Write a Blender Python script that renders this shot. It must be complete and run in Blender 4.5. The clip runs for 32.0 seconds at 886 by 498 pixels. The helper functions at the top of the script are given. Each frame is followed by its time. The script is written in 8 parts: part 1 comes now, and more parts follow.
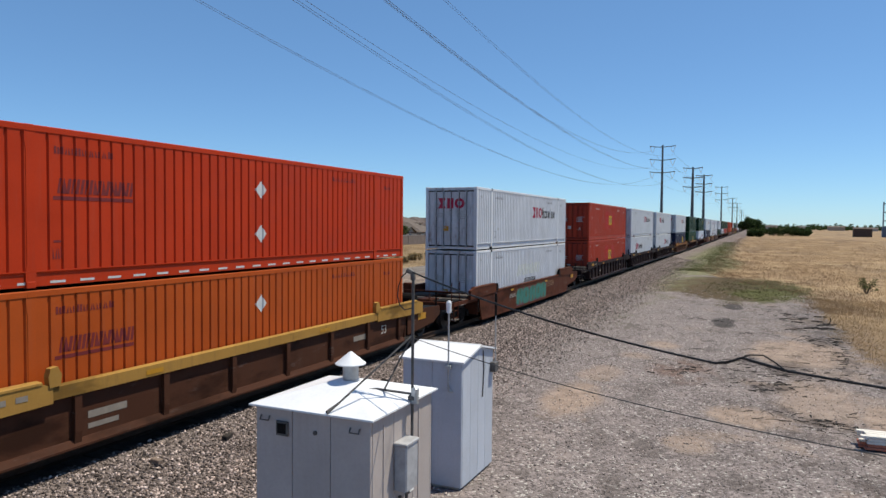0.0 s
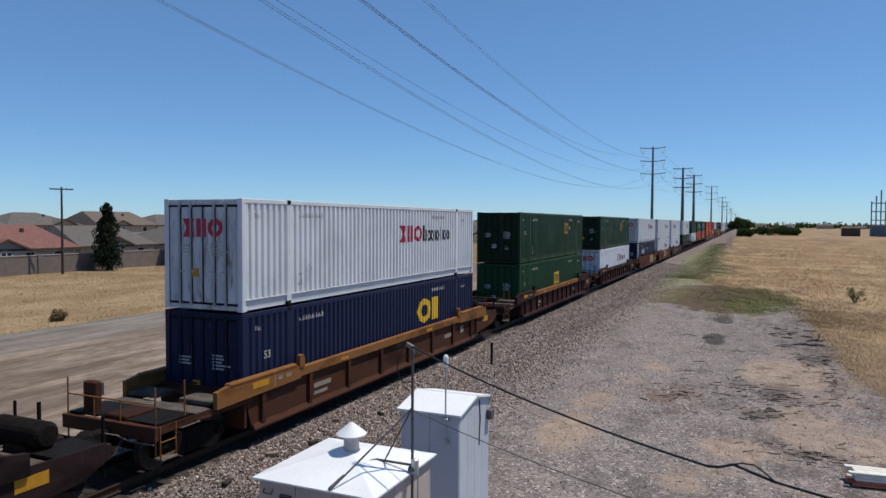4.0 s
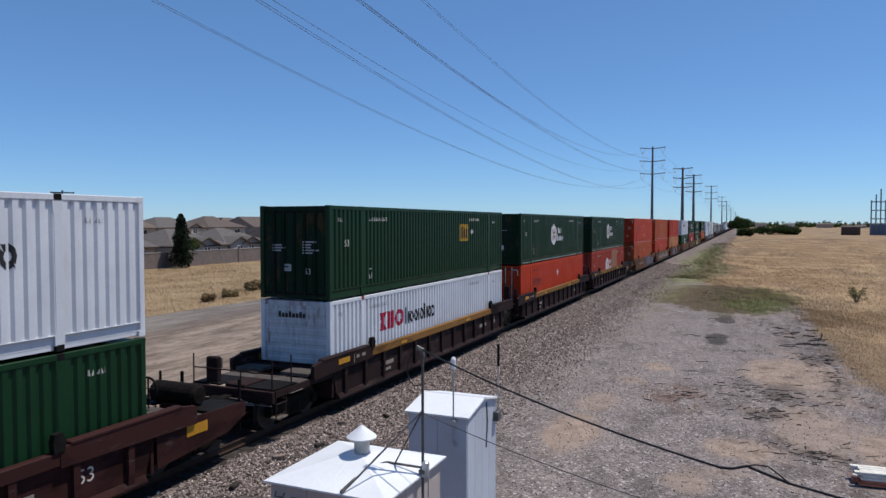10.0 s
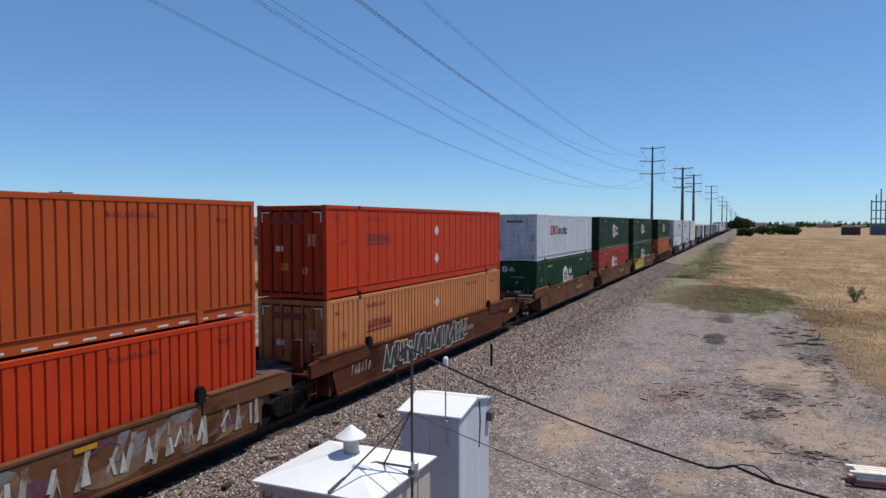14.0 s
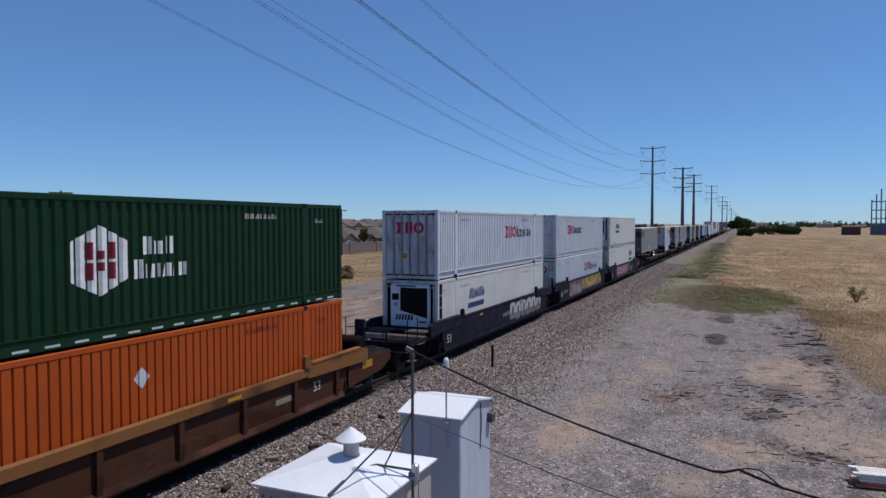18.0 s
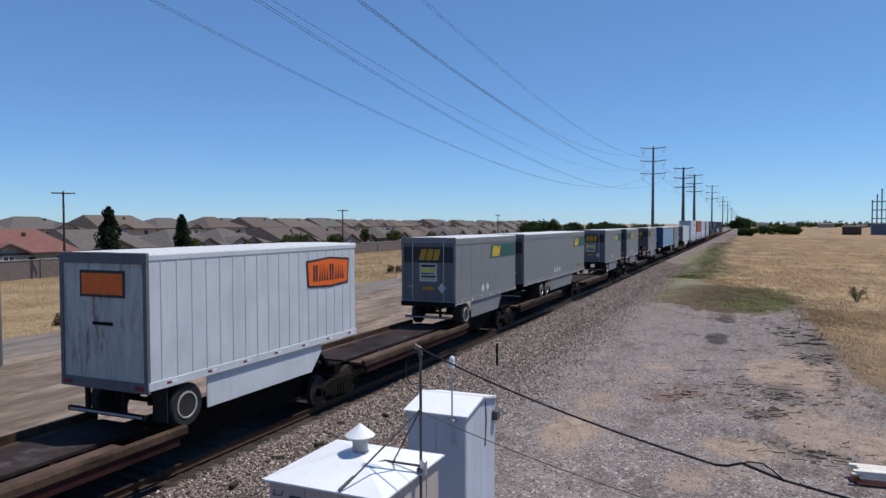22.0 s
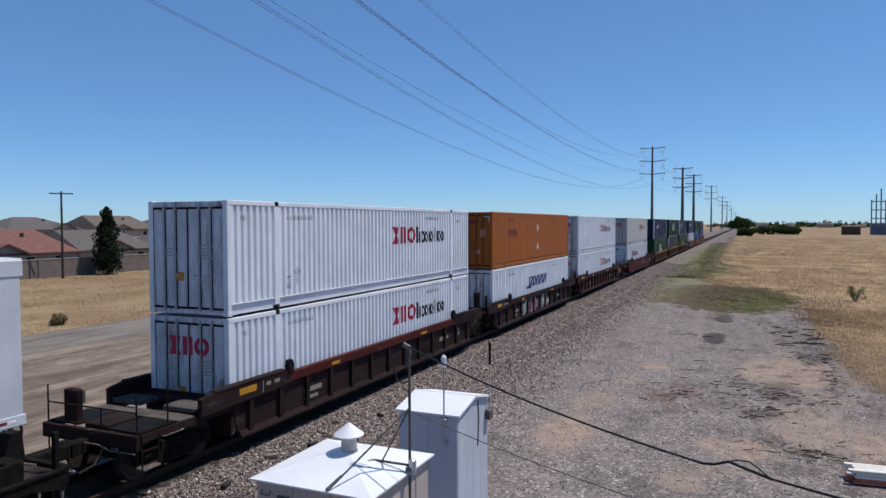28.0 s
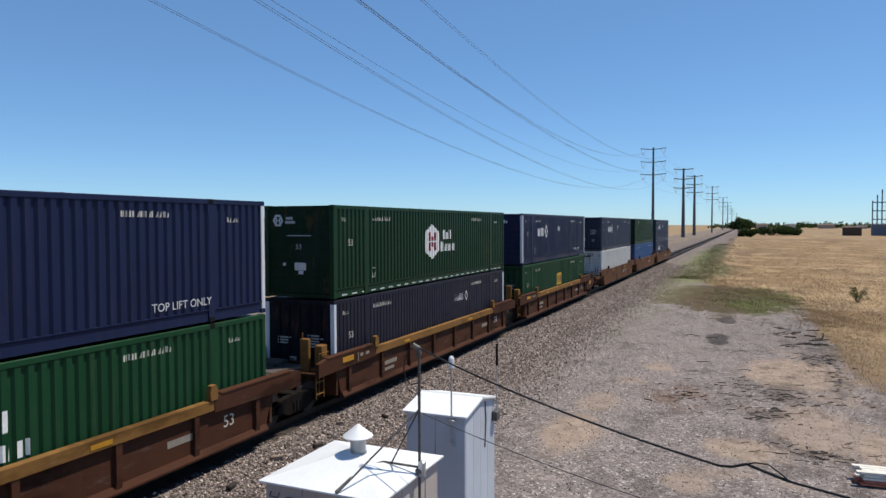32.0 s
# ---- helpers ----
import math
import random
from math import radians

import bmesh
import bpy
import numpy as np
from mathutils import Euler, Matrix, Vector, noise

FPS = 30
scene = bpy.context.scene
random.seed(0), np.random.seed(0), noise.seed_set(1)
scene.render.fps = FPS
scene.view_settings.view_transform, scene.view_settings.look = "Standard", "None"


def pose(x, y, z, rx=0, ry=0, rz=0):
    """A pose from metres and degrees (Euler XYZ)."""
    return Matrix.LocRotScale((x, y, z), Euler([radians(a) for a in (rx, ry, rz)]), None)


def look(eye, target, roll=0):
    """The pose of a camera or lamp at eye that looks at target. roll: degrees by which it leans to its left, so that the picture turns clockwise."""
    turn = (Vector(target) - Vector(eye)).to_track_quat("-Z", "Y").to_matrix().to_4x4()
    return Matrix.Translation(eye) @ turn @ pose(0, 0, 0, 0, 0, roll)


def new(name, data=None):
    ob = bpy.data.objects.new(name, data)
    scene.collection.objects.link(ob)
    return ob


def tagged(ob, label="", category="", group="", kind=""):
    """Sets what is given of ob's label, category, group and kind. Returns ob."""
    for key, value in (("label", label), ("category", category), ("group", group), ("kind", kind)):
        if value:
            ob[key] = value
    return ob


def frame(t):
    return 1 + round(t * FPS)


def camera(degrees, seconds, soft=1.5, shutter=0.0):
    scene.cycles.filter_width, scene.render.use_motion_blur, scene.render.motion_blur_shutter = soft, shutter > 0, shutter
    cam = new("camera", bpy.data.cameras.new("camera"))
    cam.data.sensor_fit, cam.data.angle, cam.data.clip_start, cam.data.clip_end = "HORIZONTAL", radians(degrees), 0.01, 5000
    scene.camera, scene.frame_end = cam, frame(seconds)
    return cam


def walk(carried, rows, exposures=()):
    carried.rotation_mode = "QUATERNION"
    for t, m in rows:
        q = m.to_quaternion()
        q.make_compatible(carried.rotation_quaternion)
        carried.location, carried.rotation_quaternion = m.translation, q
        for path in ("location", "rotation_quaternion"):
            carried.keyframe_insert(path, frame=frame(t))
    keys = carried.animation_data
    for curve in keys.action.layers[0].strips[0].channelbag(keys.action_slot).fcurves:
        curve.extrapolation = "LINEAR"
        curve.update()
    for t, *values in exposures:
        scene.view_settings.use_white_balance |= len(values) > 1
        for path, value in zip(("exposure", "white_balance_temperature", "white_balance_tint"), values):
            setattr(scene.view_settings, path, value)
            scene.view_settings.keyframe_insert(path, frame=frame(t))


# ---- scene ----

# ======== camera: a hovering drone beside the track, +Y runs along the rails, rail tops at z = 0 ========
cam = camera(64.91, 32.0, soft=1.5)
PATH = [
    (0,-0.020,0.245,4.504,24.25,-2.13,0.52), (0.5,-0.024,0.241,4.512,24.22,-2.14,0.50), (1,-0.028,0.234,4.519,24.20,-2.18,0.47),
    (1.5,-0.039,0.180,4.521,24.20,-2.21,0.43), (2,-0.064,0.122,4.525,24.17,-2.22,0.39), (2.5,-0.064,0.104,4.529,24.14,-2.23,0.34),
    (3,-0.079,0.095,4.701,23.74,-2.27,0.39), (3.5,-0.058,0.054,5.402,23.57,-2.21,0.34), (4.2,-0.045,0.042,5.600,23.55,-2.19,0.24),
    (5.5,-0.011,0.021,5.624,23.54,-2.17,0.16), (6,-0.006,0.002,5.625,23.53,-2.15,0.13), (6.5,-0.040,-0.008,5.634,23.53,-2.16,0.14),
    (7,-0.069,-0.011,5.644,23.55,-2.15,0.15), (7.5,-0.087,-0.004,5.656,23.54,-2.15,0.09), (8,-0.119,0.022,5.676,23.52,-2.15,0.05),
    (8.5,-0.153,0.066,5.658,23.53,-2.13,0.04), (9,-0.157,0.084,5.640,23.52,-2.13,0.06), (9.5,-0.161,0.013,5.630,23.53,-2.13,0.00),
    (10,-0.155,-0.048,5.628,23.54,-2.11,-0.05), (10.5,-0.128,-0.051,5.635,23.55,-2.11,-0.03), (11,-0.062,-0.052,5.636,23.56,-2.12,-0.03),
    (11.5,-0.036,-0.019,5.626,23.55,-2.11,-0.03), (12,-0.021,-0.001,5.637,23.55,-2.11,-0.03), (12.5,-0.012,0.021,5.643,23.55,-2.11,-0.04),
    (13,-0.017,0.080,5.637,23.55,-2.11,-0.04), (13.5,-0.016,0.109,5.631,23.55,-2.11,-0.06), (14,-0.034,0.068,5.604,23.56,-2.10,-0.07),
    (14.5,-0.103,0.081,5.586,23.55,-2.10,-0.08), (16.5,-0.082,0.134,5.587,23.56,-2.08,-0.06), (17,-0.106,0.156,5.595,23.55,-2.09,-0.06),
    (17.5,-0.092,0.180,5.612,23.56,-2.10,-0.06), (18,-0.079,0.147,5.610,23.57,-2.10,-0.09), (18.5,-0.120,0.113,5.598,23.56,-2.08,-0.12),
    (19,-0.138,0.082,5.611,23.57,-2.07,-0.16), (19.5,-0.152,0.038,5.616,23.57,-2.06,-0.17), (20,-0.168,-0.005,5.603,23.58,-2.06,-0.17),
    (20.5,-0.155,-0.072,5.610,23.61,-2.08,-0.16), (21,-0.133,-0.109,5.615,23.61,-2.09,-0.15), (21.5,-0.108,-0.097,5.610,23.62,-2.07,-0.15),
    (22,-0.101,-0.059,5.611,23.61,-2.09,-0.12), (22.5,-0.120,-0.011,5.621,23.59,-2.09,-0.08), (23,-0.144,0.023,5.622,23.60,-2.09,-0.08),
    (23.5,-0.179,0.050,5.607,23.60,-2.09,-0.08), (24,-0.179,0.064,5.595,23.61,-2.07,-0.10), (24.5,-0.165,0.061,5.579,23.62,-2.06,-0.11),
    (25,-0.130,0.072,5.580,23.62,-2.07,-0.13), (25.5,-0.100,0.103,5.575,23.62,-2.08,-0.13), (27.5,-0.011,0.102,5.566,23.58,-2.06,-0.17),
    (28,0.016,0.061,5.571,23.58,-2.06,-0.17), (28.5,0.024,0.079,5.575,23.58,-2.06,-0.15), (29,-0.003,0.109,5.576,23.57,-2.04,-0.13),
    (29.5,-0.061,0.136,5.568,23.57,-2.03,-0.13), (30,-0.098,0.153,5.546,23.56,-2.02,-0.12), (30.5,-0.099,0.151,5.544,23.57,-2.00,-0.15),
    (31,-0.095,0.122,5.564,23.61,-2.01,-0.17), (31.5,-0.123,0.114,5.563,23.61,-2.00,-0.15), (32,-0.137,0.070,5.563,23.62,-2.00,-0.15),
]
walk(cam, [(t, pose(x, y, z, 90 + pitch, 0, yaw) @ pose(0, 0, 0, 0, 0, roll)) for t, x, y, z, yaw, pitch, roll in PATH],
     exposures=[(0.0, 0.04, 7300, 4), (1.0, -0.07, 7300, 4), (2.0, 0.02, 7200, 5), (2.4, 0.02, 7200, 5), (3.0, -0.14, 7100, 5), (5.5, -0.24, 6800, 7), (7.0, -0.40, 6500, 9), (8.0, -0.38, 6450, 10), (9.0, -0.28, 6650, 8), (10.0, -0.21, 6700, 8),
                (13.0, -0.16, 6950, 6), (14.0, -0.11, 7000, 6), (17.0, -0.14, 7000, 6), (18.0, -0.42, 6450, 10), (19.0, -0.46, 6400, 10), (20.0, -0.37, 6600, 9), (21.0, -0.18, 6630, 8), (23.0, -0.17, 6680, 8), (25.0, -0.17, 6630, 8), (28.0, -0.22, 6630, 8),
                (30.0, -0.30, 6480, 9), (31.0, -0.29, 6600, 9), (31.5, -0.14, 6900, 7), (32.0, 0.02, 7200, 5)])

# ======== daylight ========
SUN_EL, SUN_AZ = radians(66), radians(52)      # azimuth from +Y towards +X
world = bpy.data.worlds.new("sky")
scene.world = world
world.use_nodes = True
_wn = world.node_tree.nodes
_sky = _wn.new("ShaderNodeTexSky")
_sky.sky_type, _sky.sun_disc = "NISHITA", False
_sky.sun_elevation, _sky.sun_rotation = SUN_EL, SUN_AZ
_sky.air_density, _sky.dust_density, _sky.ozone_density = 0.72, 0.08, 5.0
_wn["Background"].inputs["Strength"].default_value = 0.139
_tint = _wn.new("ShaderNodeMix")
_tint.data_type, _tint.blend_type = "RGBA", "MULTIPLY"
_tint.inputs[0].default_value, _tint.inputs[7].default_value = 1.0, (0.735, 0.93, 1.12, 1)
world.node_tree.links.new(_sky.outputs[0], _tint.inputs[6])
_haze = _wn.new("ShaderNodeMix")                 # thin even haze over the whole sky
_haze.data_type = "RGBA"
_haze.inputs[0].default_value, _haze.inputs[7].default_value = 0.3, (1.08, 2.48, 5.15, 1)
world.node_tree.links.new(_tint.outputs[2], _haze.inputs[6])
world.node_tree.links.new(_haze.outputs[2], _wn["Background"].inputs["Color"])
_sun = bpy.data.lights.new("sun", "SUN")
_sun.energy, _sun.angle, _sun.color = 5.0, radians(0.53), (1.0, 0.955, 0.90)
sun = new("sun", _sun)
sun.matrix_world = look((math.sin(SUN_AZ) * math.cos(SUN_EL) * 60, math.cos(SUN_AZ) * math.cos(SUN_EL) * 60, math.sin(SUN_EL) * 60), (0, 0, 0))

# ======== mesh and material tools ========
RNG = np.random.default_rng(7)


class Shape:
    """Gathers corners and faces of one mesh."""

    def __init__(self):
        self.v, self.f = [], []

    def add(self, verts, faces):
        n = len(self.v)
        self.v.extend(verts)
        self.f.extend([tuple(i + n for i in f) for f in faces])
        return self

    def box(self, x0, x1, y0, y1, z0, z1):
        return self.add([(x0, y0, z0), (x1, y0, z0), (x1, y1, z0), (x0, y1, z0), (x0, y0, z1), (x1, y0, z1), (x1, y1, z1), (x0, y1, z1)],
                        [(0, 3, 2, 1), (4, 5, 6, 7), (0, 1, 5, 4), (1, 2, 6, 5), (2, 3, 7, 6), (3, 0, 4, 7)])

    def block(self, x0, x1, y0, y1, z0, z1, c=0.01):
        """A box whose upright and top edges are chamfered."""
        ring = lambda d, z: [(x0 + d + c, y0 + d, z), (x1 - d - c, y0 + d, z), (x1 - d, y0 + d + c, z), (x1 - d, y1 - d - c, z),
                             (x1 - d - c, y1 - d, z), (x0 + d + c, y1 - d, z), (x0 + d, y1 - d - c, z), (x0 + d, y0 + d + c, z)]
        v = ring(0, z0) + ring(0, z1 - c) + ring(c, z1)
        f = [tuple(range(7, -1, -1)), tuple(range(16, 24))]
        for k in (0, 8):
            f += [(k + i, k + (i + 1) % 8, k + 8 + (i + 1) % 8, k + 8 + i) for i in range(8)]
        return self.add(v, f)

    def tube(self, a, b, r, n=8, r2=None):
        a, b = Vector(a), Vector(b)
        q = (b - a).to_track_quat("Z", "Y")
        r2 = r if r2 is None else r2
        v = [tuple(p + q @ Vector((math.cos(2 * math.pi * i / n) * rr, math.sin(2 * math.pi * i / n) * rr, 0))) for p, rr in ((a, r), (b, r2)) for i in range(n)]
        f = [(i, (i + 1) % n, n + (i + 1) % n, n + i) for i in range(n)] + [tuple(range(n - 1, -1, -1)), tuple(range(n, 2 * n))]
        return self.add(v, f)

    def lathe(self, prof, axis="z", n=20, at=(0, 0, 0), cap=True):
        """Turns a profile of (radius, height) about an axis."""
        v = []
        for r, h in prof:
            for i in range(n):
                c, s = math.cos(2 * math.pi * i / n) * r, math.sin(2 * math.pi * i / n) * r
                p = (c, s, h) if axis == "z" else (h, c, s) if axis == "x" else (s, h, c)
                v.append((p[0] + at[0], p[1] + at[1], p[2] + at[2]))
        f = [(k * n + i, k * n + (i + 1) % n, (k + 1) * n + (i + 1) % n, (k + 1) * n + i) for k in range(len(prof) - 1) for i in range(n)]
        if cap:
            f += [tuple(range(n - 1, -1, -1)), tuple(range((len(prof) - 1) * n, len(prof) * n))]
        return self.add(v, f)

    def prism(self, poly, axis, a, b):
        """A polygon of two coordinates pushed from a to b along an axis."""
        put = {"x": lambda p, d: (d, p[0], p[1]), "y": lambda p, d: (p[0], d, p[1]), "z": lambda p, d: (p[0], p[1], d)}[axis]
        n = len(poly)
        v = [put(p, a) for p in poly] + [put(p, b) for p in poly]
        return self.add(v, [(i, (i + 1) % n, n + (i + 1) % n, n + i) for i in range(n)] + [tuple(range(n - 1, -1, -1)), tuple(range(n, 2 * n))])

    def path(self, pts, r, n=6):
        """A round bar bent along points."""
        p = [Vector(q) for q in pts]
        v = []
        for i, q in enumerate(p):
            d = ((p[min(i + 1, len(p) - 1)] - q).normalized() + (q - p[max(i - 1, 0)]).normalized()).normalized()
            side = d.cross(Vector((0, 0, 1)) if abs(d.z) < 0.95 else Vector((1, 0, 0))).normalized()
            up = side.cross(d)
            v += [tuple(q + side * (math.cos(2 * math.pi * k / n) * r) + up * (math.sin(2 * math.pi * k / n) * r)) for k in range(n)]
        f = [(i * n + k, i * n + (k + 1) % n, (i + 1) * n + (k + 1) % n, (i + 1) * n + k) for i in range(len(p) - 1) for k in range(n)]
        f += [tuple(range(n - 1, -1, -1)), tuple(range((len(p) - 1) * n, len(p) * n))]
        return self.add(v, f)

    def mesh(self, name, smooth=False):
        me = bpy.data.meshes.new(name)
        me.from_pydata(self.v, [], self.f)
        bm = bmesh.new()
        bm.from_mesh(me)
        bmesh.ops.recalc_face_normals(bm, faces=bm.faces)
        bm.to_mesh(me)
        bm.free()
        if smooth:
            me.shade_smooth()
        me.materials.append(None)
        return me


def quick_mesh(name, verts, faces):
    """A large mesh from arrays of corners and equal-sided faces."""
    me = bpy.data.meshes.new(name)
    k = faces.shape[1]
    me.vertices.add(len(verts))
    me.vertices.foreach_set("co", np.ascontiguousarray(verts, np.float32).ravel())
    me.loops.add(faces.size)
    me.loops.foreach_set("vertex_index", np.ascontiguousarray(faces, np.int32).ravel())
    me.polygons.add(len(faces))
    me.polygons.foreach_set("loop_start", np.arange(0, faces.size, k, dtype=np.int32))
    me.update(calc_edges=True)
    me.materials.append(None)
    return me


def part(name, shape, material, parent=None, label="", at=None, smooth=False):
    me = shape.mesh(name, smooth) if isinstance(shape, Shape) else shape
    ob = new(name, me)
    ob.material_slots[0].link = "OBJECT"
    ob.material_slots[0].material = material
    if parent is not None:
        ob.parent = parent
    if at is not None:
        if isinstance(at, Matrix):
            ob.matrix_basis = at
        else:
            ob.location = at
    if label:
        ob["label"] = label
    return ob


def thing(name, label, category, at=(0, 0, 0), group="", kind=""):
    ob = new(name)
    ob.empty_display_size = 0.3
    if isinstance(at, Matrix):
        ob.matrix_basis = at
    else:
        ob.location = at
    return tagged(ob, label, category, group, kind)


CACHE = {}


def cached(key, build):
    if key not in CACHE:
        CACHE[key] = build()
    return CACHE[key]


class Nodes:
    """Short hand for a material's node tree."""

    def __init__(self, name):
        self.m = bpy.data.materials.new(name)
        self.m.use_nodes = True
        self.t = self.m.node_tree
        self.b = self.t.nodes["Principled BSDF"]

    def put(self, node, i, val):
        s = node.inputs[i]
        if isinstance(val, bpy.types.NodeSocket):
            self.t.links.new(val, s)
        elif hasattr(s, "default_value"):
            if s.type in ("RGBA",) and not isinstance(val, (int, float)) and len(val) == 3:
                val = (*val, 1)
            s.default_value = val

    def n(self, kind, *ins, out=0, **props):
        node = self.t.nodes.new("ShaderNode" + kind)
        for k, val in props.items():
            if k == "operation":
                node.operation = val
            elif k == "data_type":
                node.data_type = val
            elif k == "feature":
                node.feature = val
            elif k == "blend":
                node.blend_type = val
            elif k == "interp":
                node.interpolation_type = val
        for i, val in enumerate(ins):
            if val is not None:
                self.put(node, i, val)
        return node.outputs[out]

    def math(self, op, a, b=0.0, c=0.0):
        return self.n("Math", a, b, c, operation=op)

    def coords(self, scale=(1, 1, 1), spread=0.0):
        tc = self.t.nodes.new("ShaderNodeTexCoord").outputs["Object"]
        if spread:
            r = self.t.nodes.new("ShaderNodeObjectInfo").outputs["Random"]
            tc = self.n("VectorMath", tc, self.n("CombineXYZ", self.math("MULTIPLY", r, spread), self.math("MULTIPLY", r, spread * 0.7), 0.0), operation="ADD")
        mp = self.t.nodes.new("ShaderNodeMapping")
        self.t.links.new(tc, mp.inputs[0])
        mp.inputs["Scale"].default_value = scale
        return mp.outputs[0]

    def noise(self, vec, scale, detail=4.0, rough=0.6):
        node = self.t.nodes.new("ShaderNodeTexNoise")
        self.t.links.new(vec, node.inputs["Vector"])
        node.inputs["Scale"].default_value, node.inputs["Detail"].default_value, node.inputs["Roughness"].default_value = scale, detail, rough
        return node.outputs["Fac"]

    def voronoi(self, vec, scale, out="Distance"):
        node = self.t.nodes.new("ShaderNodeTexVoronoi")
        self.t.links.new(vec, node.inputs["Vector"])
        node.inputs["Scale"].default_value = scale
        return node.outputs[out]

    def ramp(self, x, a, b, lo=0.0, hi=1.0):
        node = self.t.nodes.new("ShaderNodeMapRange")
        node.interpolation_type = "SMOOTHSTEP"
        for i, val in enumerate((x, a, b, lo, hi)):
            self.put(node, i, val)
        return node.outputs[0]

    def mix(self, f, a, b, blend="MIX"):
        node = self.t.nodes.new("ShaderNodeMix")
        node.data_type, node.blend_type = "RGBA", blend
        self.put(node, 0, f)
        self.put(node, 6, a)
        self.put(node, 7, b)
        return node.outputs[2]

    def bump(self, h, strength=0.3, dist=0.01):
        node = self.t.nodes.new("ShaderNodeBump")
        node.inputs["Strength"].default_value, node.inputs["Distance"].default_value = strength, dist
        self.t.links.new(h, node.inputs["Height"])
        self.t.links.new(node.outputs[0], self.b.inputs["Normal"])

    def done(self, color, rough=0.7, metal=0.0, spec=0.5):
        self.put(self.b, self.b.inputs.find("Base Color"), color)
        self.put(self.b, self.b.inputs.find("Roughness"), rough)
        self.put(self.b, self.b.inputs.find("Metallic"), metal)
        self.put(self.b, self.b.inputs.find("Specular IOR Level"), spec)
        return self.m


def tone(c, k):
    return tuple(min(1.0, x * k) for x in c)


def paint(name, c, dirt=0.25, rust=0.1, rough=0.5, dirt_c=(0.16, 0.13, 0.10), var=0.07):
    """Weathered vehicle paint: blotches, run-down streaks, rust spots."""
    k = Nodes(name)
    v, vs = k.coords(spread=40), k.coords((3.0, 3.0, 0.25), spread=40)
    blot, fine, run = k.noise(v, 0.9), k.noise(v, 22.0, 3.0), k.noise(vs, 2.2, 6.0, 0.7)
    col = k.mix(k.ramp(blot, 0.3, 0.7), tone(c, 1 - var), tone(c, 1 + var))
    col = k.mix(k.math("MULTIPLY", k.ramp(fine, 0.35, 0.75), 0.12), col, tone(c, 0.55))
    col = k.mix(k.math("MULTIPLY", k.ramp(run, 0.48, 0.8), dirt), col, dirt_c)
    spots = k.ramp(k.noise(v, 5.0, 8.0, 0.75), 0.64, 0.74)
    col = k.mix(k.math("MULTIPLY", spots, rust), col, (0.14, 0.05, 0.02))
    if rough >= 0.65:
        rub = k.ramp(k.noise(k.coords((0.5, 0.5, 2.2), spread=40), 1.6, 8.0, 0.8), 0.56, 0.68)
        col = k.mix(k.math("MULTIPLY", rub, 0.65), col, tuple(0.5 * q + 0.06 for q in tone(c, 1.6)))
        col = k.mix(k.math("MULTIPLY", k.ramp(k.noise(k.coords((0.35, 0.35, 0.9), spread=40), 1.2, 5.0), 0.5, 0.66), 0.75), col, tone(c, 0.3))
    k.bump(k.noise(v, 3.0, 3.0), 0.05, 0.02)
    return k.done(col, k.ramp(blot, 0.2, 0.8, rough - 0.08, rough + 0.12), 0.0, 0.08 if rough >= 0.65 else 0.14)


def plain(name, c, rough=0.6, metal=0.0, var=0.12, scale=6.0, bump=0.15, spread=20.0, spec=0.3):
    k = Nodes(name)
    v = k.coords(spread=spread)
    a, b = k.noise(v, scale), k.noise(v, scale * 7)
    col = k.mix(k.ramp(a, 0.3, 0.7), tone(c, 1 - var), tone(c, 1 + var))
    col = k.mix(k.math("MULTIPLY", k.ramp(b, 0.4, 0.7), 0.25), col, tone(c, 0.7))
    k.bump(b, bump, 0.01)
    return k.done(col, rough, metal, spec)

# ======== ground materials ========
XC = -12.99                                     # middle of the track


